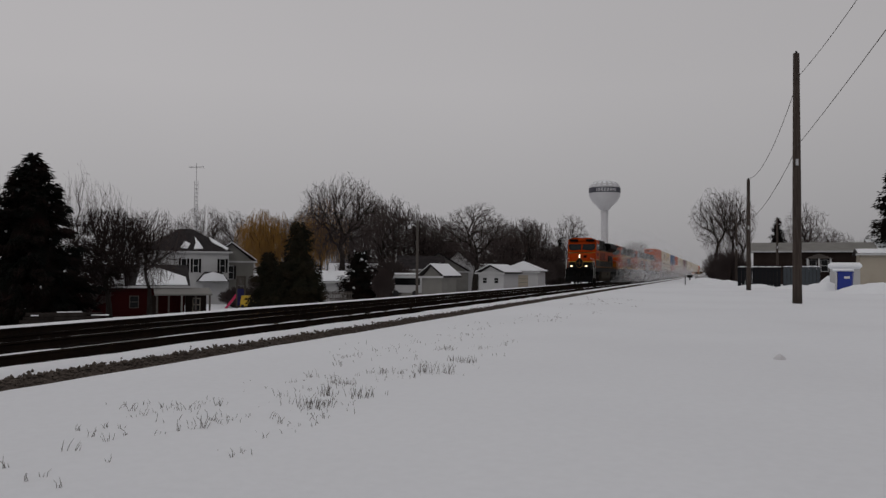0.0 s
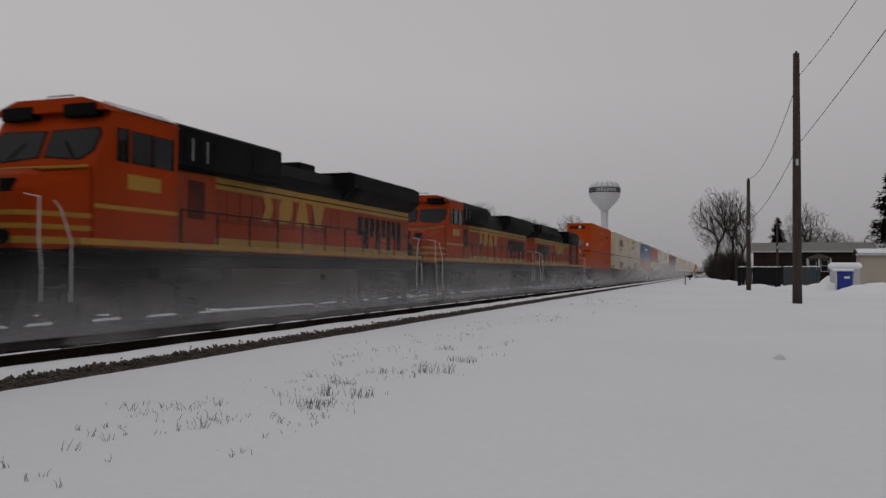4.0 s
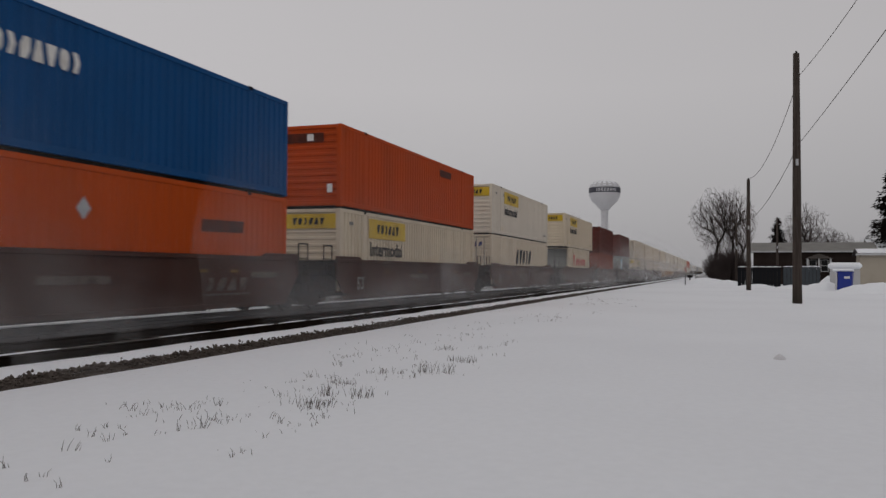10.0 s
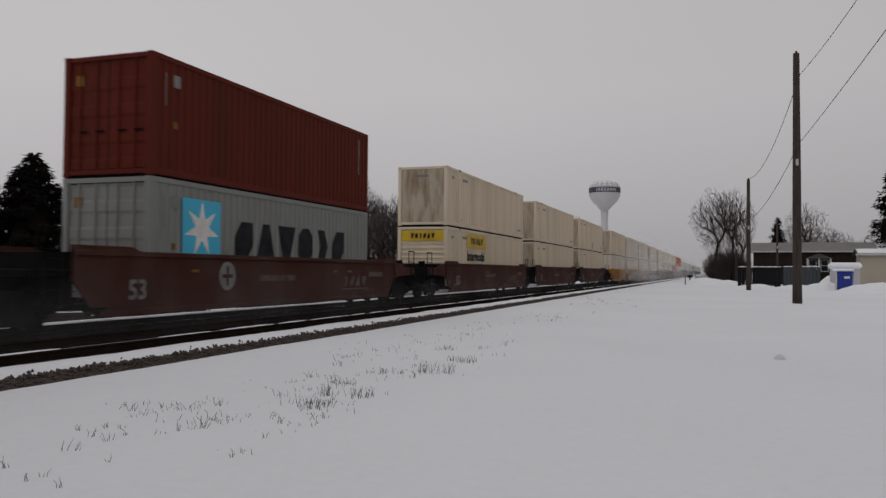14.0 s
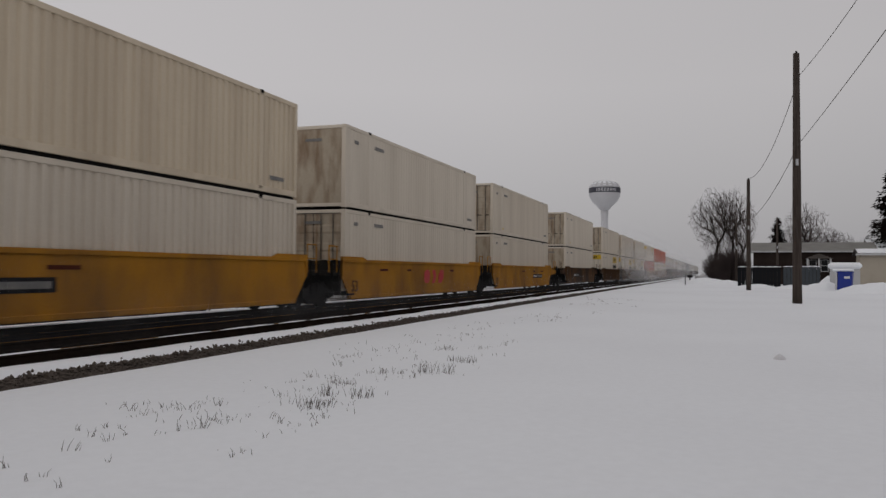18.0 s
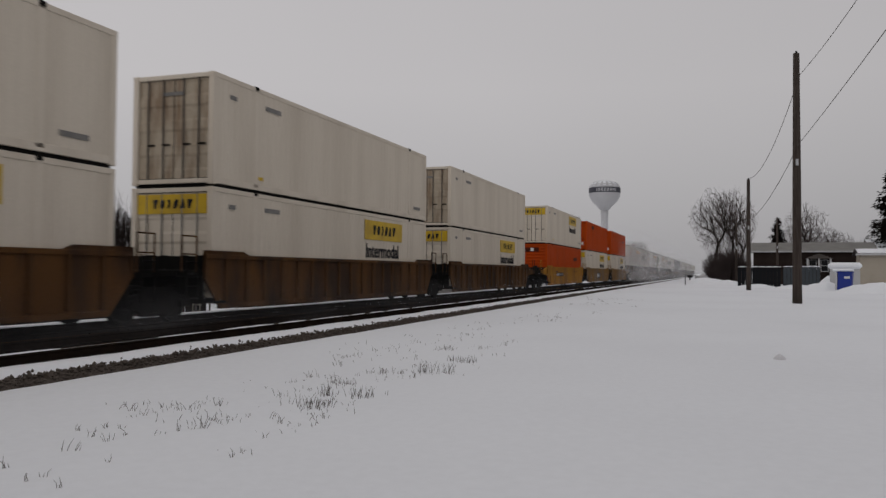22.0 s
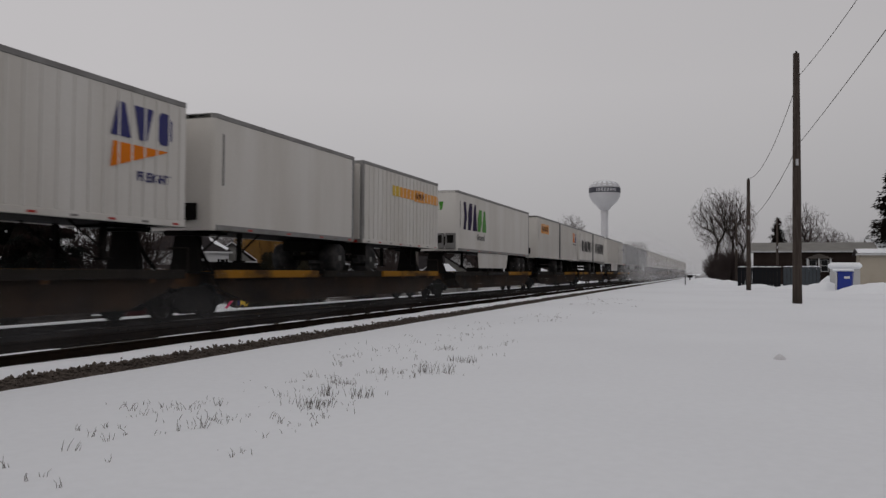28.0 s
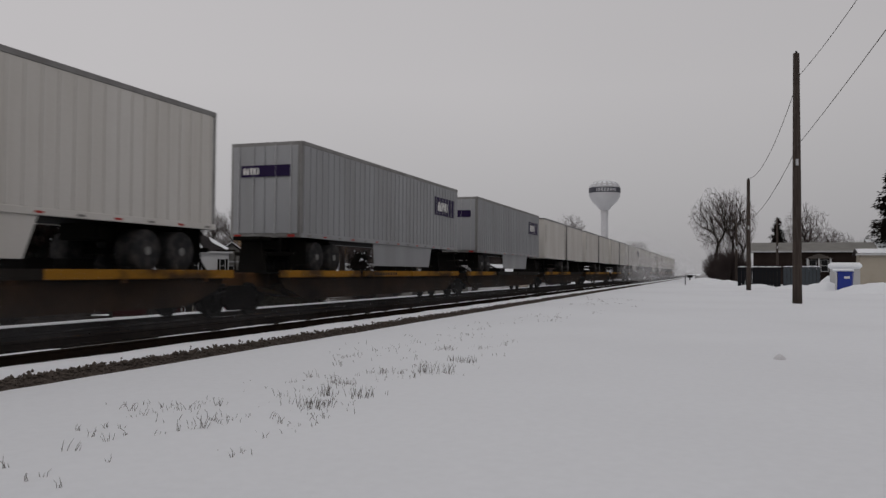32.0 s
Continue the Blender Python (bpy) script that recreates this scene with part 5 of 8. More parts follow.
def slanted_mark_box(L=16.15, ends=True):
    c = container(L, WHITE_BOX, "doors" if ends else "plain", "cream-white corrugated container with a dark brand mark", deep=0.022)
    part("brand_mark", wordmark(M(), 5, -2.3, 1.25, 4.5, 0.92, 1.285, 0.28, 0.13, seed=1), MARK_BLACK, c, "dark slanted brand mark")
    part("lift_plate", M().box(1.286, 1.292, -5.6, -5.1, 0.25, 0.32), MARK_GREY, c)
    part("end_mark", wordmark(M(), 5, -0.7, 2.2, 1.4, 0.28, -L / 2 + 0.03, 0.2, end=True, seed=1), MARK_NAVY, c)
    return c


def name_board_box(paint=None, front="ribs", y=-5.3, L=16.15, low=False, end_paint=None, rng=random.Random(2), label="", big=True):
    c = container(L, paint or CLEAN_BOX, front, label or "white corrugated container with a yellow name board", end_paint=end_paint)
    board_marks(c, L, y, 1.95 if not low else 1.9, big)
    small_marks(c, L, 2.94, rng)
    return c


def plain_orange_box(paint=None, front="ribs", mark=3.8, high=False, holders=()):
    c = container(16.15, paint or ORANGE_BOX, front, "orange corrugated container, plain but for small dark marks")
    part("brand_mark", M().prism([(mark, 1.70), (mark + 1.9, 1.74), (mark + 1.95, 2.06), (mark + 0.05, 2.02)] if not high else [(mark, 2.25), (mark + 1.7, 2.25), (mark + 1.7, 2.58), (mark, 2.58)], 0, 1.285, 1.291), FADED_MARK, c, "dark slanted brand mark")
    yy = -16.15 / 2 + 0.03
    part("end_mark", M().box(-1.0, 0.6, yy - 0.006, yy, 2.28, 2.62), FADED_MARK, c)
    part("placard", M().box(-0.05, 0.2, yy - 0.012, yy - 0.006, 2.34, 2.58), MARK_WHITE, c)
    part("placard", M().box(0.75, 0.95, yy - 0.008, yy, 0.5, 0.8), MARK_WHITE, c)
    if paint is None:
        for z in holders:
            part("placard", M().prism([(-0.4, z), (-0.2, z + 0.24), (0.0, z), (-0.2, z - 0.24)], 0, 1.285, 1.29), STEEL, c, "diamond placard holder")
        m = M()
        for k in range(22):
            m.box(1.286, 1.29, -7.7 + k * 0.7, -7.36 + k * 0.7, 0.05, 0.10)
        part("marker_strip", m, MARK_GREY, c, "pale dashes along the bottom rail")
    return c


def plain_white(paint=None, front="plain", end_paint=None, rng=random.Random(4), label="", deep=None, H=2.905):
    c = container(16.15, paint or WHITE_BOX, front, label or "cream-white corrugated container with rust-stained end", end_paint=end_paint or STAIN, deep=deep, H=H)
    small_marks(c, 16.15, 2.94, rng)
    return c


def ocean(paint, label, marks=True):
    c = container(12.19, paint, "doors", label)
    x = 1.285
    part("number_mark", M().box(x, x + 0.006, 5.24, 5.29, 1.3, 2.6), MARK_GREY, c, "upright white bar of numbers")
    part("number_mark", M().box(x, x + 0.006, -5.6, -5.57, 1.7, 2.5), MARK_GREY, c)
    part("placard", M().box(x, x + 0.006, -5.3, -5.05, 2.2, 2.5), MARK_GREY, c)
    part("caution_plate", M().box(-0.95, -0.72, -6.06, -6.05, 2.2, 2.45), OLD_YELLOW, c)
    part("caution_plate", M().box(x, x + 0.006, -5.3, -5.14, 1.2, 1.36), OLD_YELLOW, c)
    return c


rc = random.Random(21)
BROWN_LABEL = "rust-brown double-stack well car with worn white marks"
YELLOW_LABEL = "soiled yellow double-stack well car"
DULL_LABEL = "dirty ochre ribbed-side well car"
CENTRES = {1: 186.42, 2: 206.1, 3: 225.7, 4: 250.0, 5: 269.8, 6: 289.7, 7: 313.2, 8: 332.9, 9: 352.6, 10: 376.1, 11: 396.3, 12: 415.9,
           13: 439.9, 14: 459.5, 15: 479.2, 16: 503.0, 17: 526.7, 18: 546.4, 19: 566.1, 20: 589.9, 21: 609.6, 22: 629.5}
OWN = {13: [("panel", -4.6, -1.6, 0.70, 1.0)], 14: [("red", -0.4, 2.5, 0.62, 1.22)], 15: [("panel", 2.3, 5.4, 0.73, 0.99)],
       20: [("panel", -4.95, -1.85, 0.81, 1.11)], 21: [("panel", -1.35, 1.2, 0.52, 1.10)], 16: [("panel", -4.6, -1.6, 0.75, 1.05)]}


def own_marks(i):
    return lambda c, x, rng: yellow_car_marks(c, x, rng, OWN.get(i, ()))


for i, cx in CENTRES.items():
    if i <= 12:
        first, last = i % 3 == 1, i % 3 == 0
        car = well_car(WELL_BROWN, BROWN_LABEL, first, last, False, rc, brown_marks)
    elif i == 16:
        car = well_car(WELL_DULL, "soiled dark yellow single well car", True, True, False, rc, own_marks(i))
    elif i <= 15:
        car = well_car(WELL_YELLOW, YELLOW_LABEL, i == 13, i == 15, False, rc, own_marks(i))
    elif i <= 19:
        car = well_car(WELL_DULL, DULL_LABEL, i == 17, i == 19, True, rc, None)
    else:
        car = well_car(WELL_YELLOW if i == 20 else WELL_GREY, YELLOW_LABEL if i == 20 else "dusty grey-ochre double-stack well car", i == 20, i == 22, False, rc, own_marks(i))
    if i in (8, 9):
        y = 5.12 if i == 8 else -3.12
        disc = part("round_emblem", M().lathe([(0.38, 1.406), (0.38, 1.412)], 20, 0, (0, y, 1.0)), MARK_GREY, car, "pale round emblem without lettering")
        part("emblem_bar", M().box(1.412, 1.416, y - 0.05, y + 0.05, 0.74, 1.26).box(1.412, 1.416, y - 0.24, y + 0.24, 0.95, 1.05), WELL_BROWN, disc)
    rolls(car, cx)

H = 2.94
stack(CENTRES[1], (plain_orange_box(), H), (plain_orange_box(holders=(2.17, 0.82)), H))
sw = slanted_mark_box()
lettering("lettering", "INTERMODAL", 0.36, MARK_GREY, sw, Matrix.Translation((1.285, -1.3, 0.72)) @ NEARSIDE)
stack(CENTRES[2], (slanted_mark_box(), H), (sw, H))
stack(CENTRES[3], (slanted_mark_box(), H), (name_board_box(WHITE_BOX, y=-5.3), H))
blue = container(16.15, BLUE_BOX, "plain", "blue corrugated container with a white brand mark")
part("brand_mark", wordmark(M(), 10, -3.5, 1.75, 3.2, 0.42, 1.285, 0.0, 0.2, seed=4), MARK_WHITE, blue)
part("brand_emblem", M().lathe([(0.42, 1.285), (0.42, 1.291)], 16, 0, (0, -4.3, 1.95)), MARK_WHITE, blue)
part("end_mark", wordmark(M(), 10, -0.75, 2.3, 1.6, 0.2, -8.045, 0.0, end=True, seed=4), MARK_WHITE, blue)
part("placard", M().box(-0.25, 0.25, -8.05, -8.04, 0.55, 0.85), MARK_WHITE, blue)
stack(CENTRES[4], (plain_orange_box(holders=(1.99,)), H), (blue, H))
stack(CENTRES[5], (name_board_box(WHITE_BOX, y=-5.65), H), (plain_orange_box(RED_BOX, mark=2.45, high=True), H))
stack(CENTRES[6], (slanted_mark_box(), H), (name_board_box(CLEAN_BOX, y=-5.3), H))
emblem_box = container(12.19, WHITE_BOX, "doors", "white sea container with red lettering marks", end_paint=GREY_BOX)
part("brand_mark", wordmark(M(), 8, -2.25, 1.35, 5.7, 0.62, 1.285, 0.0, 0.2, seed=6), MARK_RED, emblem_box, "red brand mark")
part("brand_emblem", M().prism([(-3.4, 1.3), (-3.1, 1.3), (-2.85, 2.3), (-3.65, 2.3)], 0, 1.285, 1.29), MARK_RED, emblem_box)
stack(CENTRES[7], (emblem_box, 2.90), (name_board_box(WHITE_BOX, y=-5.3), H))
stack(CENTRES[8], (ocean(SEA_RED, "faded red sea container with door bars"), 2.9), (ocean(BROWN_BOX, "maroon sea container with white number column"), H))
star_box = ocean(GREY_BOX, "pale grey sea container with a light blue square")
part("brand_panel", M().box(1.285, 1.291, -4.9, -3.3, 0.9, 2.5), MARK_CYAN, star_box, "light blue square")
star = [(-4.1 + (0.72 if i % 2 == 0 else 0.28) * math.sin(math.pi * i / 7), 1.75 + (0.72 if i % 2 == 0 else 0.28) * math.cos(math.pi * i / 7)) for i in range(14)]
part("star", M().prism(star, 0, 1.291, 1.297), MARK_WHITE, star_box, "white seven-pointed star")
part("brand_mark", wordmark(M(), 6, -2.7, 1.0, 7.0, 1.05, 1.285, 0.0, 0.16, seed=9), MARK_BLACK, star_box, "large dark brand mark")
stack(CENTRES[9], (star_box, 2.9), (ocean(BROWN_BOX, "maroon sea container with white number column"), H))
stack(CENTRES[10], (name_board_box(WHITE_BOX, y=-4.8), H), (plain_white(), H))
stack(CENTRES[11], (plain_white(), H), (plain_white(), H))
smeared = plain_white()
part("grime_patch", M().prism([(0.22 + 0.26 * math.cos(k * 0.7), 0.52 + (0.26 + 0.06 * (k % 3)) * math.sin(k * 0.7)) for k in range(9)], 0, 1.281, 1.286), MARK_GREY, smeared, "dark smear of grime")
stack(CENTRES[12], (plain_white(), H), (smeared, H))
stack(CENTRES[13], (plain_white(CLEAN_BOX, "doors", CLEAN_BOX, deep=0.05), H), (plain_white(H=2.95), H))
stack(CENTRES[14], (plain_white(CLEAN_BOX, "doors"), H), (plain_white(CLEAN_BOX, H=2.96), H))
stack(CENTRES[15], (plain_white(CLEAN_BOX, "plain", deep=0.05), H), (plain_white(CLEAN_BOX, "doors", deep=0.05, H=2.96), H))
stack(CENTRES[16], (plain_white(CLEAN_BOX, "plain", STAIN), H), (plain_white(CLEAN_BOX, "doors", H=2.96), H))
stack(CENTRES[17], (name_board_box(CLEAN_BOX, "doors", 1.45, low=True, big=False), H), (plain_white(CLEAN_BOX, "doors", H=2.96), H))
stack(CENTRES[18], (name_board_box(CLEAN_BOX, "doors", 1.45, low=True, big=False), H), (plain_white(CLEAN_BOX, "doors", H=2.96), H))
stack(CENTRES[19], (name_board_box(CLEAN_BOX, "doors", 1.45, low=True, big=False), H), (plain_white(CLEAN_BOX, "doors", H=2.96), H))
stack(CENTRES[20], (plain_orange_box(RED_BOX), H), (name_board_box(CLEAN_BOX, "doors", 1.5, big=False), H))
stack(CENTRES[21], (name_board_box(CLEAN_BOX, "doors", 1.45, low=True, big=False), H), (plain_orange_box(RED_BOX, "doors", -4.75, True), H))
stack(CENTRES[22], (name_board_box(CLEAN_BOX, "doors", 1.45, low=True, big=False), H), (plain_orange_box(RED_BOX, "doors"), H))

# ---- locomotives ----
for i, (p, sch) in enumerate(((93.8, "green"), (116.6, "yellow"), (139.4, "yellow"), (162.3, "yellow"))):
    lc = locomotive(sch, "orange and dark green diesel locomotive with lit headlights" if i == 0 else "soiled orange, yellow and black diesel locomotive")
    rolls(lc, p, 0, i == 3)

# ---- spine cars and trailers ----
DECK = 1.10
rs = random.Random(5)


def large_marks(c, y=-2.9, w=6.4):
    part("brand_mark", wordmark(M(), 7, y, 2.08, w, 1.08, 1.294, 0.0, 0.1, seed=20), MARK_BLACK, c, "large black brand mark")


def plate(c, y, z, w, h, material, x=1.294, name="sign_panel", label=""):
    return part(name, M().box(x, x + 0.008, y, y + w, z, z + h, 0.003), material, c, label)


def yellow_sign(c, y, z, w, h, seed=4):
    plate(c, y, z, w, h, SIGN_ORANGE, label="orange name panel")
    part("name_mark", wordmark(M(), 6, y + w * 0.1, z + h * 0.24, w * 0.8, h * 0.52, 1.303, 0, 0.25, seed=seed), FADED_MARK, c)


def nose_sign(c, L, material=None, mark=None, n=6, z=3.3, w=1.4, h=0.34):
    y = -L / 2 - 0.002
    if material:
        part("end_sign", M().box(-0.95, -0.95 + w, y - 0.01, y, z, z + h, 0.003), material, c)
    part("end_mark", wordmark(M(), n, -0.9, z + 0.07, w * 0.92, h * 0.55, y - 0.011, 0, 0.25, end=True, seed=n), mark or MARK_BLACK, c)


PUP, LONG = 8.53, 16.15
PUP_LABEL = "short white ribbed semi-trailer with marker strips"
SPINE_LABEL = "grimy spine rail car with worn yellow deck edges"
SLOTS = [(642.9, 661.0), (661.4, 680.3), (680.6, 699.2), (701.0, 719.2), (720.4, 738.8), (739.2, 757.8), (759.9, 778.0), (779.5, 798.0), (798.6, 817.4)]
while SLOTS[-1][1] < 1010:
    SLOTS.append((SLOTS[-1][1] + 1.3, SLOTS[-1][1] + 20.2))
for i, (a, b) in enumerate(SLOTS):
    rolls(spine_car(b - a + 0.6, SPINE_LABEL, rs, i in (0, 5, 10, 15), i > 10), (a + b) / 2)


def pups(i, f, g):
    a, b = SLOTS[i]
    rolls(f, a + 0.45 + PUP / 2, DECK)
    rolls(g, b - 0.45 - PUP / 2, DECK)


def tri_logo(c, y, z, s):
    part("brand_arrow", M().prism([(y, z), (y + s, z + 0.57), (y + 0.08, z + 0.58)], 0, 1.294, 1.30), ARROW_ORANGE, c, "orange arrow mark")


t1, t2 = trailer(PUP, TRAILER, PUP_LABEL), trailer(PUP, TRAILER, PUP_LABEL, True)
plate(t1, -3.0, 2.6, 0.9, 0.8, MARK_RED)
nose_sign(t1, PUP, MARK_RED, MARK_WHITE)
plate(t2, -2.0, 3.2, 5.5, 0.35, SIGN_ORANGE, label="orange stripe")
pups(0, t1, t2)
t1, t2 = trailer(PUP, TRAILER, PUP_LABEL), trailer(PUP, TRAILER, PUP_LABEL, True)
large_marks(t1)
part("brand_mark", wordmark(M(), 3, 1.65, 3.0, 2.15, 0.76, 1.294, 0, 0.14, seed=31), MARK_NAVY, t2, "navy brand mark")
tri_logo(t2, 1.65, 2.29, 1.95)
lettering("lettering", "FREIGHT", 0.3, MARK_NAVY, t2, Matrix.Translation((1.294, 2.5, 2.08)) @ NEARSIDE)
pups(1, t1, t2)
t1, t2 = trailer(PUP, TRAILER, "short plain white smooth-sided semi-trailer", ribs=False), trailer(PUP, TRAILER, PUP_LABEL, True)
for k in range(6):
    plate(t2, -1.33 + k * 0.41, 3.12, 0.40, 0.42, SIGN_ORANGE if k > 1 else SIGN_YELLOW, name="stripe_panel")
yellow_sign(t2, 1.12, 3.08, 1.3, 0.5)
plate(t2, 2.45, 3.12, 1.7, 0.42, SIGN_ORANGE, name="stripe_panel")
pups(2, t1, t2)
x1 = trailer(LONG, TRAILER, "long white smooth-sided trailer with purple and green mark", False, True, False)
part("brand_mark", wordmark(M(), 3, -7.3, 2.25, 2.7, 1.42, 1.294, 0, 0.12, seed=42), MARK_PURPLE, x1, "purple brand mark")
part("brand_mark", wordmark(M(), 2, -4.6, 2.25, 1.85, 1.2, 1.294, 0, 0.10, seed=44), MARK_GREEN, x1, "green brand mark")
lettering("lettering", "Ground", 0.48, MARK_GREY, x1, Matrix.Translation((1.294, -4.7, 1.78)) @ NEARSIDE)
part("end_mark", wordmark(M(), 3, -0.85, 3.2, 0.8, 0.42, -LONG / 2 - 0.003, 0, 0.12, end=True, seed=40), MARK_PURPLE, x1)
part("end_mark", wordmark(M(), 2, -0.03, 3.2, 0.55, 0.42, -LONG / 2 - 0.003, 0, 0.10, end=True, seed=41), MARK_GREEN, x1)
for k in (0, 1):
    pn = part("nose_panel", M().box(0.02 + k * 0.62, 0.56 + k * 0.62, -LONG / 2 - 0.13, -LONG / 2 - 0.002, 1.2, 2.0, 0.02), ALU, x1, "grey service panel")
    part("panel_window", M().box(0.12 + k * 0.62, 0.46 + k * 0.62, -LONG / 2 - 0.138, -LONG / 2 - 0.13, 1.5, 1.9), DARK, pn)
rolls(x1, 709.9, DECK)
t1, t2 = trailer(PUP, TRAILER, PUP_LABEL), trailer(PUP, TRAILER, PUP_LABEL, True)
yellow_sign(t1, -3.0, 2.95, 2.75, 0.72)
nose_sign(t1, PUP, SIGN_ORANGE)
plate(t2, 1.84, 2.75, 1.0, 0.85, ARROW_ORANGE)
part("sign_panel", M().prism([(2.84, 2.75), (3.62, 2.75), (3.62, 3.6), (3.3, 3.6)], 0, 1.294, 1.302), MARK_NAVY, t2)
plate(t2, 1.84, 2.5, 1.8, 0.14, MARK_GREY, name="small_mark")
pups(4, t1, t2)
t1, t2 = trailer(PUP, TRAILER, "short white smooth-sided trailer with large black mark", ribs=False), trailer(PUP, TRAILER, "short white smooth-sided trailer with large black mark", True, ribs=False)
large_marks(t1)
large_marks(t2)
nose_sign(t1, PUP, None, MARK_BLACK, 7)
pups(5, t1, t2)
x2 = trailer(LONG, TRAILER, "long white ribbed trailer with an orange name panel", False, True)
nose_sign(x2, LONG, SIGN_ORANGE, None, 6, 3.3, 1.55, 0.38)
plate(x2, -LONG / 2 + 0.2, 2.2, 0.35, 0.12, MARK_RED, name="decal")
rolls(x2, 768.7, DECK)
for i in range(7, len(SLOTS)):
    a, b = SLOTS[i]
    if i in (7, 8) or rs.random() < 0.6:
        x3 = trailer(LONG, TRAILER_GREY if i in (7, 8, 10) else TRAILER, "long grey trailer with a dark purple name panel at its doors" if i in (7, 8, 10) else "long white ribbed trailer", True, True, far=i > 8)
        plate(x3, 4.6, 2.7, 2.9, 0.85, MARK_PURPLE, label="dark purple panel")
        part("name_mark", wordmark(M(), 5, 5.0, 2.9, 1.5, 0.42, 1.303, 0, 0.15, seed=44), MARK_WHITE, x3)
        part("end_sign", M().box(-0.85, 0.95, -LONG / 2 - 0.045, -LONG / 2 - 0.035, 3.05, 3.42), MARK_PURPLE, x3)
        part("end_mark", wordmark(M(), 5, -0.78, 3.12, 0.62, 0.22, -LONG / 2 - 0.046, 0, 0.15, end=True, seed=44), MARK_WHITE, x3)
        rolls(x3, (789.3, 808.9)[i - 7] if i < 9 else (a + b) / 2, DECK)
    else:
        pups(i, trailer(PUP, TRAILER, PUP_LABEL, far=True), trailer(PUP, TRAILER, PUP_LABEL, True, far=True))


# ---- poles and wires ----
def utility_pole(x, y, h, r=0.17, lean=0.0, label="tall bare wooden utility pole standing in snow"):
    p = thing("utility_pole", pose(x, y, gz(x, y) - 0.05, 0, lean, 0), label, "utility pole", "poles along the lane")
    part("shaft", M().lathe([(r * 1.12, 0), (r * 1.05, 1.0), (r * 0.95, h * 0.5), (r * 0.72, h)], 14), WOODPOLE, p, "", True)
    m = M().box(-0.06, 0.06, -r - 0.02, -r * 0.7, h * 0.55, h * 0.55 + 0.3, 0.01)
    part("bracket", m, STEEL, p)
    part("insulator", M().lathe([(0.05, h), (0.06, h + 0.05), (0.03, h + 0.12)], 10), DARK, p)
    return p


POLES = [(5.0, 10.0, 11.8), (3.46, 39.7, 11.5), (2.42, 69.0, 9.0)]
for i, (x, y, h) in enumerate(POLES):
    utility_pole(x, y, h, 0.19 if i < 2 else 0.17)


def wire(a, b, sag, r):
    m, n = M(), 17
    for i in range(n):
        t = i / (n - 1)
        p = Vector(a).lerp(Vector(b), t)
        p.z -= 4 * sag * t * (1 - t)
        m.v += [(p.x + r * math.cos(k), p.y, p.z + r * math.sin(k)) for k in (0.5, 1.76, 3.01, 4.27, 5.53)]
    m.f = [(i * 5 + k, i * 5 + (k + 1) % 5, i * 5 + 5 + (k + 1) % 5, i * 5 + 5 + k) for i in range(n - 1) for k in range(5)]
    w = part("overhead_wire", m, WOODGREY)
    tagged(w, "thin dark sagging overhead line between the poles", "cable", "overhead lines")


wire((5.0, 10.0, 10.3), (3.46, 39.7, 10.1), 0.56, 0.012)
wire((5.0, 10.0, 8.6), (3.46, 39.7, 6.98), 0.15, 0.012)
wire((3.46, 39.7, 9.8), (2.42, 69.0, 8.8), 1.0, 0.015)
wire((3.46, 39.7, 6.9), (2.42, 69.0, 5.45), 0.55, 0.015)


# ---- water tower ----
def water_tower(x, y):
    t = thing("water_tower", pose(x, y, gz(x, y)), "pale single-pedestal water tower with a dark name band", "water tower")
    n = 40
    part("pedestal", M().lathe([(4.2, 0), (2.6, 3), (1.35, 8), (1.25, 23), (1.4, 25.5)], n), TOWER, t, "", True)
    part("tank", M().lathe([(1.4, 25.4), (2.6, 26.8), (4.4, 28.6), (5.3, 30.2), (5.55, 31.6), (5.55, 33.2), (5.1, 34.4), (4.0, 35.3), (2.2, 35.85), (0.3, 36.0)], n), TOWER, t, "", True)
    part("name_band", M().lathe([(5.58, 31.5), (5.6, 31.6), (5.6, 33.3), (5.5, 33.4)], n, caps=False), TOWER_BAND, t, "dark band round the tank")
    cap = M()
    for i in range(16):
        a0, a1 = math.pi * i / 8, math.pi * (i + 0.62) / 8
        ring = ((5.36, 34.02), (4.35, 35.16), (2.9, 35.74), (1.5, 35.99))
        cap.v += [(r * math.cos(a), r * math.sin(a), z) for r, z in ring for a in (a0, a1)]
        cap.f += [(i * 8 + 2 * k, i * 8 + 2 * k + 1, i * 8 + 2 * k + 3, i * 8 + 2 * k + 2) for k in range(3)]
    part("roof_snow", cap, SNOW, t, "streaks of snow on the tank roof")
    m = M()
    for i in range(7):
        a = math.atan2(-y, -x) + (i - 3) * 0.19 + 0.12
        c, s = math.cos(a), math.sin(a)
        for j in (-0.3, 0.3):
            px, py = c * 5.64 - s * j, s * 5.64 + c * j
            m.add([(px + s * 0.12, py - c * 0.12, 31.85), (px - s * 0.12, py + c * 0.12, 31.85), (px - s * 0.12, py + c * 0.12, 33.05), (px + s * 0.12, py - c * 0.12, 33.05)], [(0, 1, 2, 3)])
    part("name_bars", m, TOWER, t, "pale bars of unreadable lettering")
    return t


def at_bearing(yaw_deg, dist):
    """A place at that bearing (degrees left of the track's line) and distance from the camera."""
    a = radians(yaw_deg)
    return (-math.sin(a) * dist, math.cos(a) * dist)


water_tower(*at_bearing(7.49, 292))


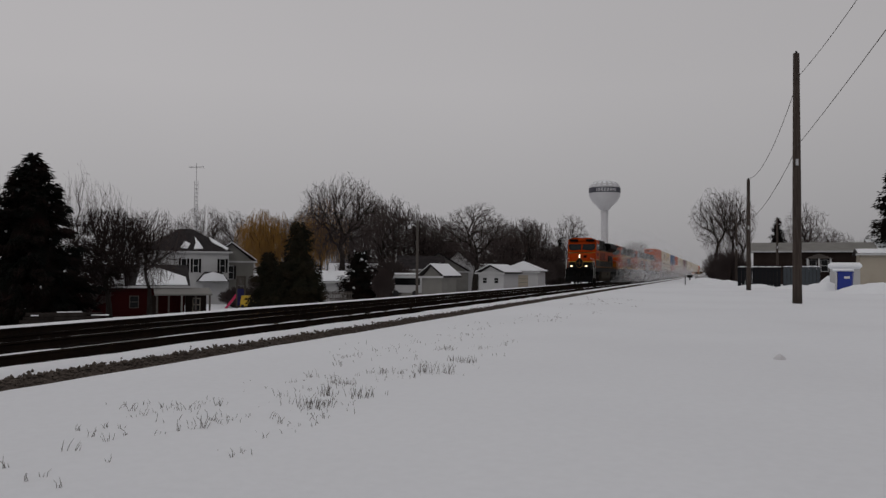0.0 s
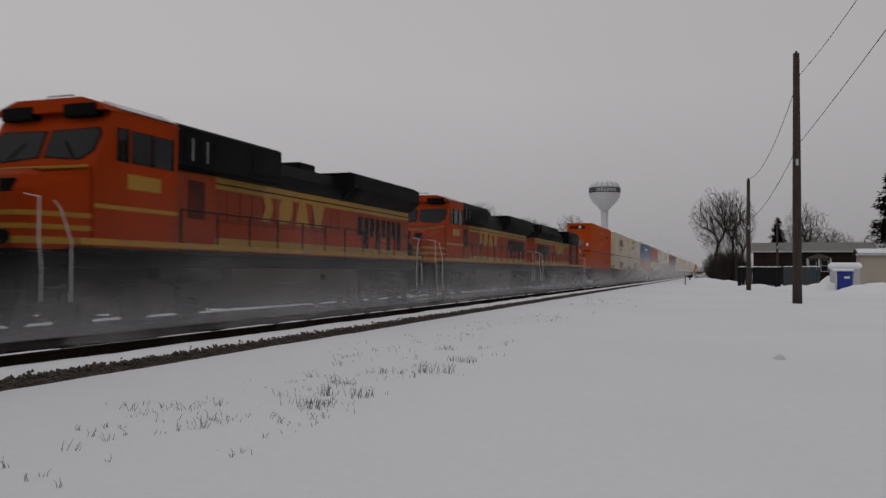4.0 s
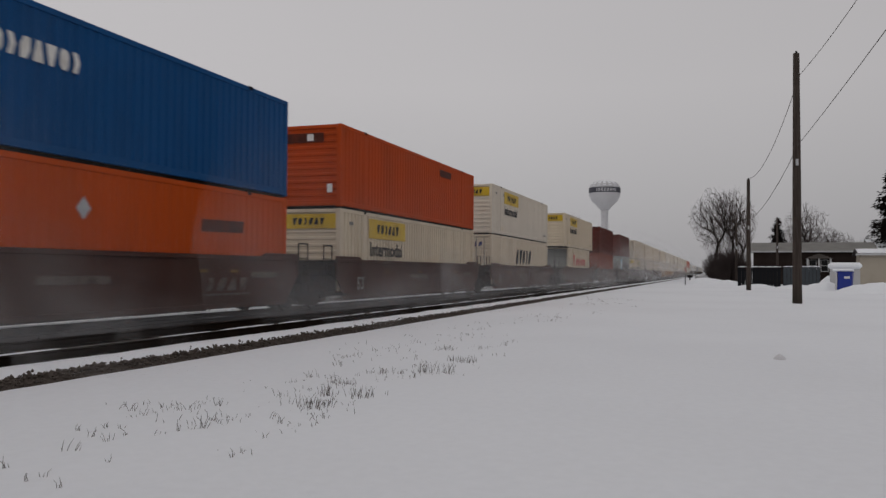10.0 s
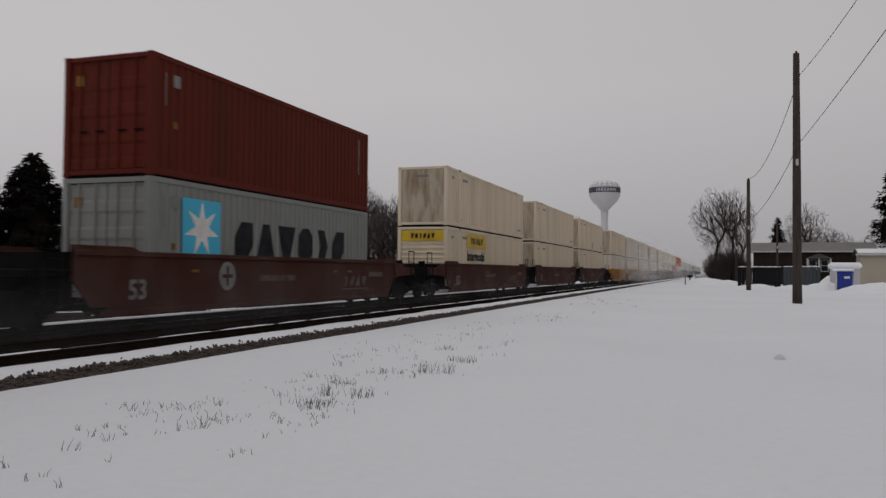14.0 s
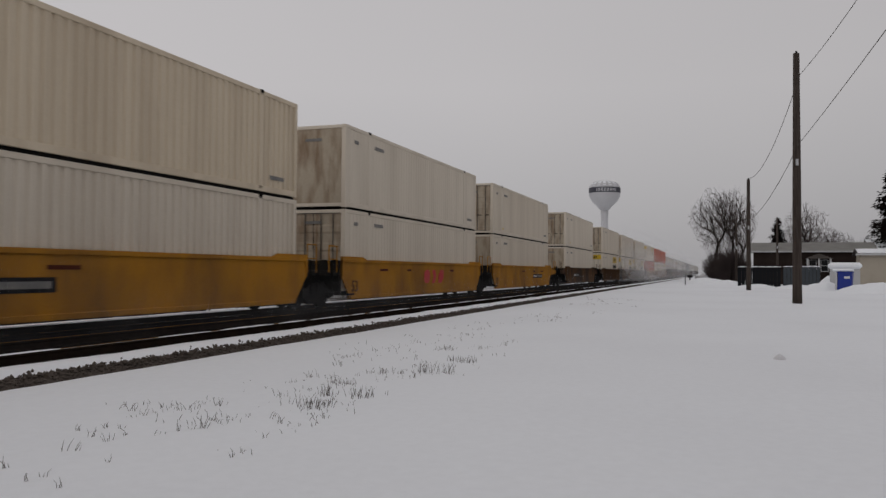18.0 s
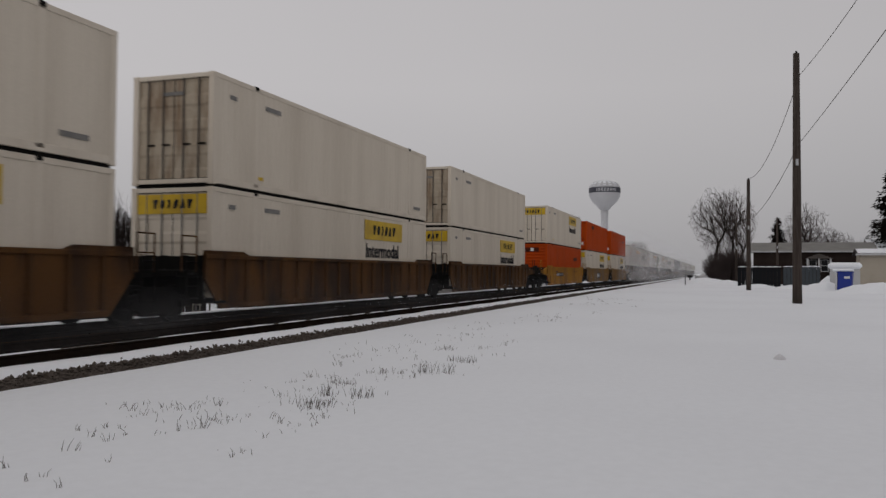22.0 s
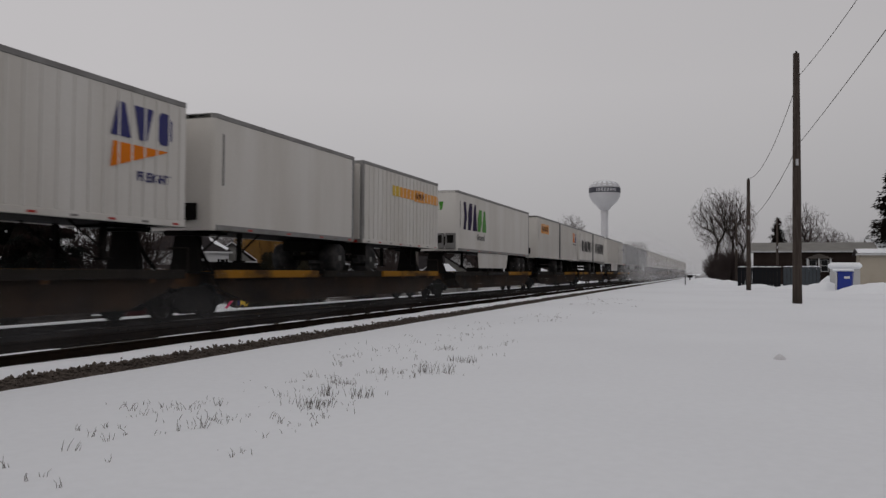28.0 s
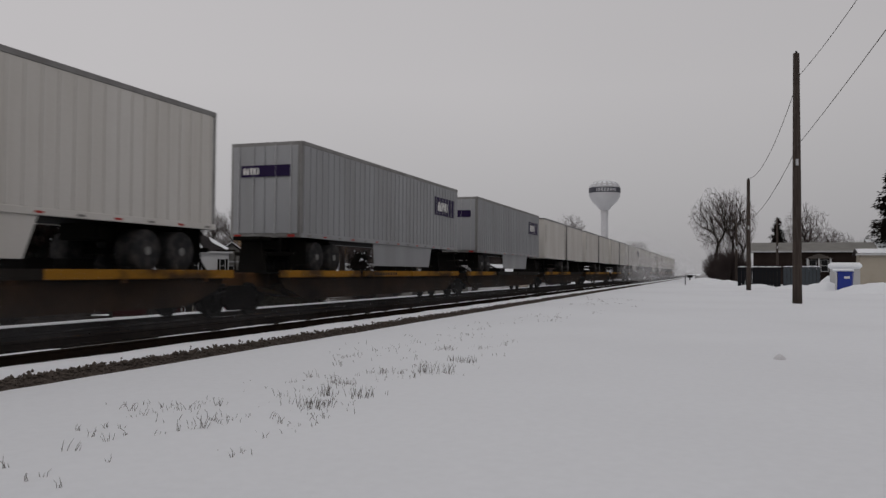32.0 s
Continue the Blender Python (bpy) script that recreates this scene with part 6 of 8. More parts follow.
# ---- trees ----
def crown_points(rng, n, w, z0, z1, round_=0.5):
    """Twig ends spread through an egg-shaped crown, thicker towards its skin."""
    pts = []
    while len(pts) < n:
        d = Vector((rng.gauss(0, 1), rng.gauss(0, 1), rng.gauss(0, 1))).normalized()
        r = rng.random() ** 0.42
        f = 1 + 0.22 * noise.noise(d * 2.3 + Vector((n * 0.01, w, z1)))
        p = Vector((d.x * w / 2, d.y * w / 2, d.z * (z1 - z0) / 2)) * r * f
        k = (p.z / ((z1 - z0) / 2) + 1) / 2
        p.x *= 0.62 + 0.38 * min(1, k / round_) if k < round_ else 1
        p.y *= 0.62 + 0.38 * min(1, k / round_) if k < round_ else 1
        pts.append(p + Vector((0, 0, (z0 + z1) / 2)))
    return pts


def grow(rng, base, pts, sink=0.0):
    """Limbs that fork again and again until each reaches its twig end: (from, to, how many ends it carries)."""
    segs = []

    def fork(p, S, came):
        if len(S) == 1:
            segs.append((p, S[0] - Vector((0, 0, sink * rng.random())), 1))
            return
        c = sum(S, Vector()) / len(S)
        f = 0.30 if len(S) > 40 else (0.42 if len(S) > 6 else 0.55)
        q = p.lerp(c, f) + Vector((rng.uniform(-1, 1), rng.uniform(-1, 1), rng.uniform(-0.6, 0.9))) * (c - p).length * 0.10
        segs.append((p, q, len(S)))
        ax = Vector((rng.gauss(0, 1), rng.gauss(0, 1), rng.gauss(0, 0.45))).normalized()
        S = sorted(S, key=lambda v: (v - c).dot(ax))
        k = max(1, min(len(S) - 1, int(len(S) * rng.uniform(0.32, 0.68))))
        fork(q, S[:k], q - p)
        fork(q, S[k:], q - p)
    fork(base, pts, Vector((0, 0, 1)))
    return segs


def bare_tree(x, y, h, spread=0.5, levels=5, seed=1, trunk_h=None, label="bare leafless broad-crowned tree", twig=None, droop=0.0, forks=4, trunk_r=None, thick=1.0, w=None, n=None):
    rng = random.Random(seed)
    t = thing("bare_tree", pose(x, y, gz(x, y) - 0.1, 0, 0, rng.uniform(0, 360)), label, "tree", "bare trees round the houses")
    th = trunk_h or h * 0.22
    w = w or h * min(1.0, 0.35 + spread * 0.75)
    n = n or {3: 500, 4: 800, 5: 1500}[levels]
    w *= 1.15
    top = Vector((rng.uniform(-.2, .2), rng.uniform(-.2, .2), th))
    segs = grow(rng, top, crown_points(rng, n, w, th * 0.9, h * 1.05), droop)
    r0 = trunk_r or h * 0.021
    tip = 0.0085 * thick
    e = math.log(r0 * 0.8 / tip) / math.log(n)
    limbs, twigs = M(), M()
    for a, b, k in segs:
        ra = tip * k ** e
        if k > 25:
            limbs.rod(a, b, ra, ra * 0.88, 6, False)
        else:
            twigs.rod(a, b, ra, max(ra * 0.7, tip * 0.7), 3, False)
    part("trunk", M().lathe([(r0 * 1.5, 0), (r0 * 1.12, 0.35), (r0, th * 0.5)], 9).rod((0, 0, th * 0.5), top, r0, r0 * 0.85, 9), BARK, t)
    part("limb_frame", limbs, BARK, t)
    part("twig_crown", twigs, twig or TWIG, t)["kind"] = "stuff"
    return t


def willow_tree(x, y, h, w, seed, label="golden weeping willow with hanging bare twigs"):
    rng = random.Random(seed)
    t = thing("willow_tree", pose(x, y, gz(x, y) - 0.1), label, "tree", "bare trees round the houses")
    pts = crown_points(rng, 480, w * 0.86, h * 0.42, h)
    segs = grow(rng, Vector((0, 0, h * 0.22)), pts)
    limbs, twigs = M(), M()
    for a, b, k in segs:
        r = 0.012 * k ** 0.5
        (limbs if k > 8 else twigs).rod(a, b, r, r * 0.85, 5 if k > 8 else 3, False)
    for p in pts:
        out = Vector((p.x, p.y, 0)) * 0.16
        for q in range(3):
            a = p + Vector((rng.uniform(-.4, .4), rng.uniform(-.4, .4), rng.uniform(-.2, .3)))
            ln = rng.uniform(0.12, 0.5) * a.z
            b = a + out * rng.uniform(0.5, 1.4) + Vector((0, 0, -ln * 0.35))
            c = b + out * 0.2 + Vector((rng.uniform(-.1, .1), rng.uniform(-.1, .1), -ln * 0.65))
            twigs.rod(a, b, 0.016, 0.014, 3, False)
            twigs.rod(b, c, 0.014, 0.009, 3, False)
    part("trunk", M().rod((0, 0, 0), (0, 0, h * 0.22), h * 0.035, h * 0.03, 9), BARK, t)
    part("limb_frame", limbs, BARK, t)
    part("twig_crown", twigs, WILLOW, t)["kind"] = "stuff"
    return t


def spruce(x, y, h, w, seed, label="tall dark spruce with flecks of snow", snow=40, n=5200, top=0.04, needle=None):
    """A conifer of drooping boughs, each hung with needle sprays."""
    rng = random.Random(seed)
    t = thing("spruce_tree", pose(x, y, gz(x, y) - 0.1), label, "tree", "evergreens")
    part("trunk", M().rod((0, 0, 0), (0, 0, h * 0.97), h * 0.022, 0.02, 8), BARK, t)
    boughs, sprays, sn = M(), M(), M()
    nb = int(h * 26)
    tips = []
    for i in range(nb):
        f = (i + rng.random()) / nb
        z = h * (0.05 + 0.93 * f)
        ln = w / 2 * ((1 - f) ** 0.8 * 0.97 + top) * rng.uniform(0.62, 1.15)
        a = rng.uniform(0, 2 * math.pi)
        dz = -ln * rng.uniform(0.05, 0.3) + ln * 0.4 * f
        tip = Vector((math.cos(a) * ln, math.sin(a) * ln, z + dz))
        base = Vector((0, 0, z))
        boughs.rod(base, tip, 0.05 * (1 - f) + 0.015, 0.01, 4, False)
        tips.append((base, tip, ln))
    wts = [l for _, _, l in tips]
    for base, tip, ln in rng.choices(tips, wts, k=n):
        u = rng.random() ** 0.55
        p = base.lerp(tip, u)
        d = (tip - base).normalized()
        side = Vector((-d.y, d.x, 0))
        s = rng.uniform(0.22, 0.55) * (1.15 - 0.35 * u) * (h / 12) ** 0.4
        o = side * rng.uniform(-0.35, 0.35) * min(1, ln * 0.5) + Vector((0, 0, rng.uniform(-0.30, 0.18)))
        q = p + o
        e = q + d * s * rng.uniform(0.6, 1.3) + side * rng.uniform(-0.6, 0.6) * s + Vector((0, 0, -s * rng.uniform(0.1, 0.7)))
        b = side * s * 0.28 + Vector((0, 0, rng.uniform(-.1, .1) * s))
        c = Vector((0, 0, s * 0.22))
        sprays.add([q + b, q - b, e, q + c], [(0, 1, 2), (0, 2, 3), (1, 3, 2), (0, 3, 1)])
    # the shaded inner mass of needles
    rings, seg = 14, 12
    core = []
    for j in range(rings + 1):
        f = j / rings
        for k in range(seg):
            a = 2 * math.pi * k / seg
            r = w / 2 * ((1 - f) ** 0.8 * 0.97 + top) * rng.uniform(0.42, 0.66)
            core.append((math.cos(a) * r, math.sin(a) * r, h * (0.04 + 0.9 * f) + rng.uniform(-0.15, 0.15)))
    sprays.add(core, [(j * seg + k, j * seg + (k + 1) % seg, j * seg + seg + (k + 1) % seg, j * seg + seg + k) for j in range(rings) for k in range(seg)])
    for base, tip, ln in rng.sample(tips, min(snow, len(tips))):
        p = base.lerp(tip, rng.uniform(0.6, 0.95)) + Vector((0, 0, 0.08))
        sn.rock(p.x, p.y, p.z, rng.uniform(0.08, 0.2), rng)
    part("bough_frame", boughs, BARK, t)
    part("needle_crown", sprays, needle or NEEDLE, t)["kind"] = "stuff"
    if snow:
        part("fleck_snow", sn, SNOW, t)["kind"] = "stuff"
    return t


def shrub(x, y, h, w, seed, material=None, n=420, label="dense dark leafless garden shrub", name="shrub", thick=1.0):
    rng = random.Random(seed)
    t = thing(name, pose(x, y, gz(x, y) - 0.05), label, "shrub", "shrubs round the houses")
    m = M()
    for i in range(n):
        a, r = rng.uniform(0, 2 * math.pi), w / 2 * rng.random() ** 0.6
        p = Vector((math.cos(a) * r * 0.35, math.sin(a) * r * 0.35, 0))
        e = Vector((math.cos(a) * r, math.sin(a) * r, h * rng.uniform(0.45, 1.0) * (1 - 0.35 * (2 * r / w) ** 2)))
        q = p.lerp(e, 0.55) + Vector((rng.uniform(-.2, .2), rng.uniform(-.2, .2), h * 0.08))
        m.rod(p, q, 0.022 * thick, 0.018 * thick, 3, False)
        m.rod(q, e, 0.018 * thick, 0.012 * thick, 3, False)
        f = e + Vector((rng.uniform(-.3, .3), rng.uniform(-.3, .3), rng.uniform(-.1, .25))) * h * 0.25
        m.rod(q.lerp(e, 0.5), f, 0.014 * thick, 0.01 * thick, 3, False)
    part("stem_mass", m, material or TWIG, t)["kind"] = "stuff"
    return t


def polar(b, d):
    return at_bearing(b, d)


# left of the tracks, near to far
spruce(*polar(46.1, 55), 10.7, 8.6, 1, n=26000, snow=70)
bare_tree(*polar(41.5, 60), 7.6, 0.7, 5, 12, 1.7, "low dark bare tree with dense reddish twigs", REDTWIG, 0.0, 5, 0.2, 1.5, 5.4, 8500)
bare_tree(*polar(39.0, 63), 7.8, 0.9, 5, 13, 2.0, "spreading bare apple tree", TWIG, 0.0, 4, 0.17, 1.1, 5.0, 2600)
for b, d, h, w, sd in ((43.4, 92, 14.5, 4.0, 21), (42.2, 95, 13.6, 3.6, 22), (41.2, 90, 12.5, 3.6, 23), (47.3, 80, 12.8, 4.5, 24), (44.8, 88, 11.0, 4.0, 25), (40.1, 98, 11.0, 4.0, 26)):
    bare_tree(*polar(b, d), h, 0.4, 4, sd, h * 0.3, "slender bare tree behind the houses", None, 0, 3, 0.14, 1.1, w, 420)
bare_tree(*polar(35.6, 122), 13.0, 0.8, 5, 31, 3.6, "broad bare tree behind the white house", thick=1.35, w=8.5, n=3200)
bare_tree(*polar(33.6, 128), 12.8, 0.8, 5, 32, 3.6, "broad bare tree behind the white house", thick=1.35, w=8.5, n=3200)
willow_tree(*polar(31.5, 114), 12.8, 9.0, 41)
willow_tree(*polar(27.7, 112), 13.8, 8.6, 42)
spruce(*polar(29.1, 60), 6.2, 3.2, 2, "dense dark evergreen by the garden", 0, 5200, 0.3, EVERGREEN)
spruce(*polar(31.2, 61), 4.1, 2.3, 3, "low brownish evergreen by the garden", 0, 3600, 0.45, EVERGREEN)
spruce(*polar(30.3, 60), 3.2, 2.2, 10, "low brownish evergreen by the garden", 0, 3600, 0.45, EVERGREEN)
spruce(*polar(28.2, 61), 2.7, 2.0, 4, "low brownish evergreen by the garden", 0, 2400, 0.45, EVERGREEN)
bare_tree(*polar(26.15, 96), 14.6, 0.62, 5, 51, 4.2, "large bare tree with a wide fan of branches", None, 0, 5, 0.42, 1.25, 10.2, 6500)
spruce(*polar(24.85, 84), 5.2, 3.9, 5, "dark evergreen dusted with snow", 46, 3400, 0.45)
spruce(*polar(23.9, 86), 2.6, 2.6, 6, "dark evergreen dusted with snow", 16, 1800, 0.4)
for i, (b, d, h, w) in enumerate(((24.3, 135, 16.4, 8), (22.6, 140, 16.8, 9), (23.4, 132, 15.0, 8), (21.2, 136, 14.6, 8), (19.6, 142, 13.8, 8), (20.4, 138, 12.2, 7), (18.4, 145, 12.4, 8), (25.4, 140, 12.4, 8), (30.2, 135, 12.6, 9), (28.9, 130, 12.6, 8), (38.0, 130, 10.4, 8), (31.6, 140, 12.2, 9))):
    bare_tree(*polar(b, d), h, 0.55, 5, 60 + i, h * 0.2, "bare tree in the dark tree line", None, 0, 4, None, 2.0, w, 4200)
bare_tree(*polar(16.6, 112), 12.0, 0.75, 5, 71, 3.0, "large bare tree with a forked trunk", None, 0, 4, 0.42, 1.35, 9.8, 5200)
for i, (b, d, h, w) in enumerate(((17.9, 150, 10.6, 8), (15.0, 150, 13.0, 8), (13.9, 155, 12.0, 8), (13.1, 150, 12.8, 8), (12.3, 155, 12.6, 7), (14.4, 145, 10.5, 7), (18.9, 150, 9.4, 8), (11.5, 160, 8.6, 7), (10.9, 165, 8.0, 7))):
    bare_tree(*polar(b, d), h, 0.6, 5, 80 + i, h * 0.18, "bare tree in the dark tree line", None, 0, 4, None, 2.2, w, 3800)
bare_tree(*polar(9.9, 185), 15.6, 0.5, 5, 91, 4.0, "bare tree beside the line", None, 0, 4, None, 2.4, 8.0, 1600)
spruce(*polar(10.6, 170), 10.2, 4.2, 7, "slim dark evergreen beside the line", 0, 2600)
bare_tree(*polar(5.4, 260), 12.0, 0.75, 5, 92, 3.0, "distant round bare tree", None, 0, 4, None, 3.0, 9.0, 1500)
# brush that closes the gaps under the tree line
for i, (b, d, w, h) in enumerate(((43.5, 72, 6, 3.6), (45.5, 70, 6, 3.0), (37.8, 82, 5, 2.6), (33.0, 88, 5, 2.0), (30.6, 96, 7, 4.0), (27.4, 100, 6, 3.5), (22.8, 104, 7, 4.6), (21.0, 134, 9, 6.0), (19.0, 136, 9, 6.0), (17.4, 138, 9, 6.0), (16.0, 146, 9, 6.0), (14.2, 135, 9, 5.0), (12.4, 135, 8, 4.2), (10.8, 150, 8, 4.0), (23.15, 80, 2.4, 2.6), (24.4, 110, 9, 5.0), (25.8, 108, 7, 4.4))):
    shrub(*polar(b, d), h * 1.15, w, 100 + i, None, 1300, thick=1.7)
# right of the lane
for i, (b, d, h, w, n) in enumerate(((0.1, 128, 14.0, 6.4, 1500), (-0.95, 132, 14.2, 6.0, 1500), (-1.5, 140, 12.0, 4.0, 700))):
    bare_tree(*polar(b, d), h, 0.4, 5, 120 + i, h * 0.3, "tall bare tree beside the lane", None, 0.2, 3, 0.28, 1.0, w * 1.15, n * 2)
for i, (b, d, w, h) in enumerate(((0.0, 118, 4, 4.6), (-0.7, 116, 4.5, 5.0), (-1.3, 118, 4, 4.6))):
    shrub(*polar(b, d), h, w, 130 + i, None, 900, "dark thicket beside the lane")
spruce(*polar(-3.8, 140), 10.6, 5.6, 8, "dark spruce behind the long building", 4, 4200)
for i, (b, d, h, w) in enumerate(((-5.5, 150, 13.4, 6.5), (-4.9, 155, 10.0, 5), (-6.6, 155, 9.6, 7), (-7.4, 160, 8.8, 7))):
    bare_tree(*polar(b, d), h, 0.5, 4, 140 + i, h * 0.25, "bare tree behind the long building", None, 0, 4, None, 2.0, w, 1000)
spruce(*polar(-10.75, 113), 17.2, 9.2, 9, "tall dark spruce with snow on its boughs", 40, 8000)


# ---- houses ----
def window_in(parent, x, y, z, w, h, shutter=False, trim=None):
    """A window on a wall that faces -y at that y: frame, pane, shutters."""
    wd = part("window", M().box(x - w / 2 - 0.07, x + w / 2 + 0.07, y - 0.05, y + 0.02, z - 0.07, z + h + 0.07, 0.01), trim or SIDING, parent)
    part("pane", M().box(x - w / 2, x + w / 2, y - 0.065, y - 0.045, z, z + h), GLASS, wd)
    part("sash_bar", M().box(x - w / 2, x + w / 2, y - 0.08, y - 0.06, z + h / 2 - 0.03, z + h / 2 + 0.03), trim or SIDING, wd)
    if shutter:
        for s in (-1, 1):
            part("shutter", M().box(*sorted((x + s * (w / 2 + 0.08), x + s * (w / 2 + 0.32))), y - 0.05, y - 0.01, z - 0.05, z + h + 0.05, 0.01), BLACK, wd)


def house(b, d, w, dp, eave, ridge, wall, roof, label, kind="gable_x", snow=True, turn=0.0, category="house", base=None, name="house"):
    """A block of w x dp facing the camera; the roof's ridge along x, along y, or hipped."""
    x, y = polar(b, d)
    z = gz(x, y) - 0.3 if base is None else base
    hs = thing(name, pose(x, y, z, 0, 0, b + turn), label, category, "houses beside the line")
    part("wall", M().box(-w / 2, w / 2, 0, 0.2, 0, eave), wall, hs)
    part("wall", M().box(-w / 2, w / 2, dp - 0.2, dp, 0, eave), wall, hs)
    part("wall", M().box(-w / 2, -w / 2 + 0.2, 0.2, dp - 0.2, 0, eave), wall, hs)
    part("wall", M().box(w / 2 - 0.2, w / 2, 0.2, dp - 0.2, 0, eave), wall, hs)
    o, th = 0.4, 0.16

    def slab(pts, material, nm, lift=0.0, t=th):
        lo = [(px, py, pz + lift) for px, py, pz in pts]
        hi = [(px, py, pz + lift + t) for px, py, pz in pts]
        n = len(pts)
        return part(nm, M().add(lo + hi, [tuple(reversed(range(n))), tuple(range(n, 2 * n))] + [(i, (i + 1) % n, n + (i + 1) % n, n + i) for i in range(n)]), material, hs)
    if kind == "gable_x":
        faces = [[(-w / 2 - o, -o, eave), (w / 2 + o, -o, eave), (w / 2 + o, dp / 2, ridge), (-w / 2 - o, dp / 2, ridge)],
                 [(w / 2 + o, dp + o, eave), (-w / 2 - o, dp + o, eave), (-w / 2 - o, dp / 2, ridge), (w / 2 + o, dp / 2, ridge)]]
        for sx in (-1, 1):
            part("gable", M().prism([(0, eave), (dp, eave), (dp / 2, ridge)], 0, *sorted((sx * w / 2, sx * (w / 2 - 0.2)))), wall, hs)
    elif kind == "gable_y":
        faces = [[(-w / 2 - o, -o, eave), (0, -o, ridge), (0, dp + o, ridge), (-w / 2 - o, dp + o, eave)],
                 [(0, -o, ridge), (w / 2 + o, -o, eave), (w / 2 + o, dp + o, eave), (0, dp + o, ridge)]]
        for y0 in (0, dp - 0.2):
            part("gable", M().prism([(-w / 2, eave), (w / 2, eave), (0, ridge)], 1, y0, y0 + 0.2), wall, hs)
    else:
        k = min(w, dp) / 2
        r0, r1 = -w / 2 + k, w / 2 - k
        if r1 - r0 < 0.2:
            r0, r1 = -0.1, 0.1
        faces = [[(-w / 2 - o, -o, eave), (w / 2 + o, -o, eave), (r1, dp / 2, ridge), (r0, dp / 2, ridge)],
                 [(w / 2 + o, dp + o, eave), (-w / 2 - o, dp + o, eave), (r0, dp / 2, ridge), (r1, dp / 2, ridge)],
                 [(-w / 2 - o, dp + o, eave), (-w / 2 - o, -o, eave), (r0, dp / 2, ridge)],
                 [(w / 2 + o, -o, eave), (w / 2 + o, dp + o, eave), (r1, dp / 2, ridge)]]
    for f in faces:
        slab(f, roof, "roof")
        if snow:
            c = [sum(p[i] for p in f) / len(f) for i in range(3)]
            slab([tuple(c[i] + (p[i] - c[i]) * 0.96 for i in range(3)) for p in f], SNOW, "roof_snow", th + 0.004, 0.10)
    part("fascia", M().box(-w / 2 - o, w / 2 + o, -o - 0.03, -o, eave - 0.05, eave + 0.14), SIDING if wall is not DARKWOOD else STEEL, hs)
    return hs


# red house with a porch
rh = house(40.7, 71, 9.8, 6.5, 2.75, 4.5, BARN_RED, SHINGLE, "low barn-red house with snow-patched roof", "gable_x", False)
for pts in ([(-4.6, 0.1), (-2.2, 0.0), (-2.6, 0.55), (-4.2, 0.5)], [(-1.4, 0.0), (0.2, 0.05), (0.0, 0.5), (-1.0, 0.45)], [(1.0, 0.02), (5.1, 0.0), (5.0, 0.35), (3.2, 0.72), (1.4, 0.95)]):
    k = 2.15 / 3.65
    P = [(x, -0.4 + f * 3.65, 2.75 + f * 1.75 + 0.17) for x, f in pts]
    Q = [(x, y, z + 0.1) for x, y, z in P]
    n = len(P)
    part("roof_snow", M().add(P + Q, [tuple(reversed(range(n))), tuple(range(n, 2 * n))] + [(i, (i + 1) % n, n + (i + 1) % n, n + i) for i in range(n)]), SNOW, rh, "patch of snow on the roof")
window_in(rh, -4.0, 0, 1.0, 0.5, 0.8, False, BEIGE)
window_in(rh, 0.9, 0, 1.1, 0.6, 0.9, False, WOODGREY)
part("porch_roof", M().prism([(-2.6, 2.15), (-2.6, 2.28), (0.0, 2.72), (0.0, 2.58)], 0, 2.4, 6.9), SIDING_GREY, rh, "grey metal porch roof")
for x in (2.6, 3.5, 4.5, 5.6, 6.7):
    part("porch_post", M().box(x - 0.07, x + 0.07, -2.5, -2.36, 0, 2.2, 0.01), SIDING_GREY if x == 4.5 else WOODGREY, rh)
part("porch_wall", M().box(4.92, 6.6, -0.6, -0.4, 0, 2.4), DARKWOOD, rh)
window_in(rh, 5.8, -0.6, 0.8, 0.5, 1.0, False, BEIGE)
part("door", M().box(1.9, 2.8, -0.06, 0.0, 0.1, 2.1, 0.02), DARKWOOD, rh)

# white two-storey house
wh = house(36.75, 96, 9.6, 8.0, 6.2, 8.9, SIDING, SHINGLE, "white two-storey house with dark hip roof", "hip", False)
for x in (-0.15, 1.15, 4.1):
    window_in(wh, x, 0, 3.95, 0.5, 1.5, True)
window_in(wh, -2.9, 0, 0.9, 0.5, 1.5, True)
for pts in ([(-0.6, 0.12), (0.2, 0.1), (0.5, 0.3), (-0.1, 0.42)], [(0.9, 0.08), (1.9, 0.1), (1.6, 0.3), (1.0, 0.62), (1.1, 0.34)], [(2.9, 0.4), (4.6, 0.05), (4.75, 0.12), (2.6, 0.62)]):
    P = [(x, -0.4 + f * 4.4, 6.2 + f * 2.7 + 0.17) for x, f in pts]
    Q = [(x, y, z + 0.08) for x, y, z in P]
    n = len(P)
    part("roof_snow", M().add(P + Q, [tuple(reversed(range(n))), tuple(range(n, 2 * n))] + [(i, (i + 1) % n, n + (i + 1) % n, n + i) for i in range(n)]), SNOW, wh, "patch of snow on the roof")
part("porch_roof", M().prism([(1.2, 2.9), (4.8, 2.9), (3.9, 4.0), (2.1, 4.0)], 1, -2.2, 0), SHINGLE, wh)
part("porch_snow", M().prism([(1.4, 2.95), (4.6, 2.95), (4.1, 3.7), (3.0, 4.0), (2.0, 3.7)], 1, -2.3, -2.21), SNOW, wh)
gh = house(33.7, 100, 5.2, 7.0, 5.2, 7.4, SIDING_GREY, SHINGLE, "grey gabled house with pale trim", "gable_y", True)
window_in(gh, -0.3, 0, 3.2, 1.0, 1.5, True)
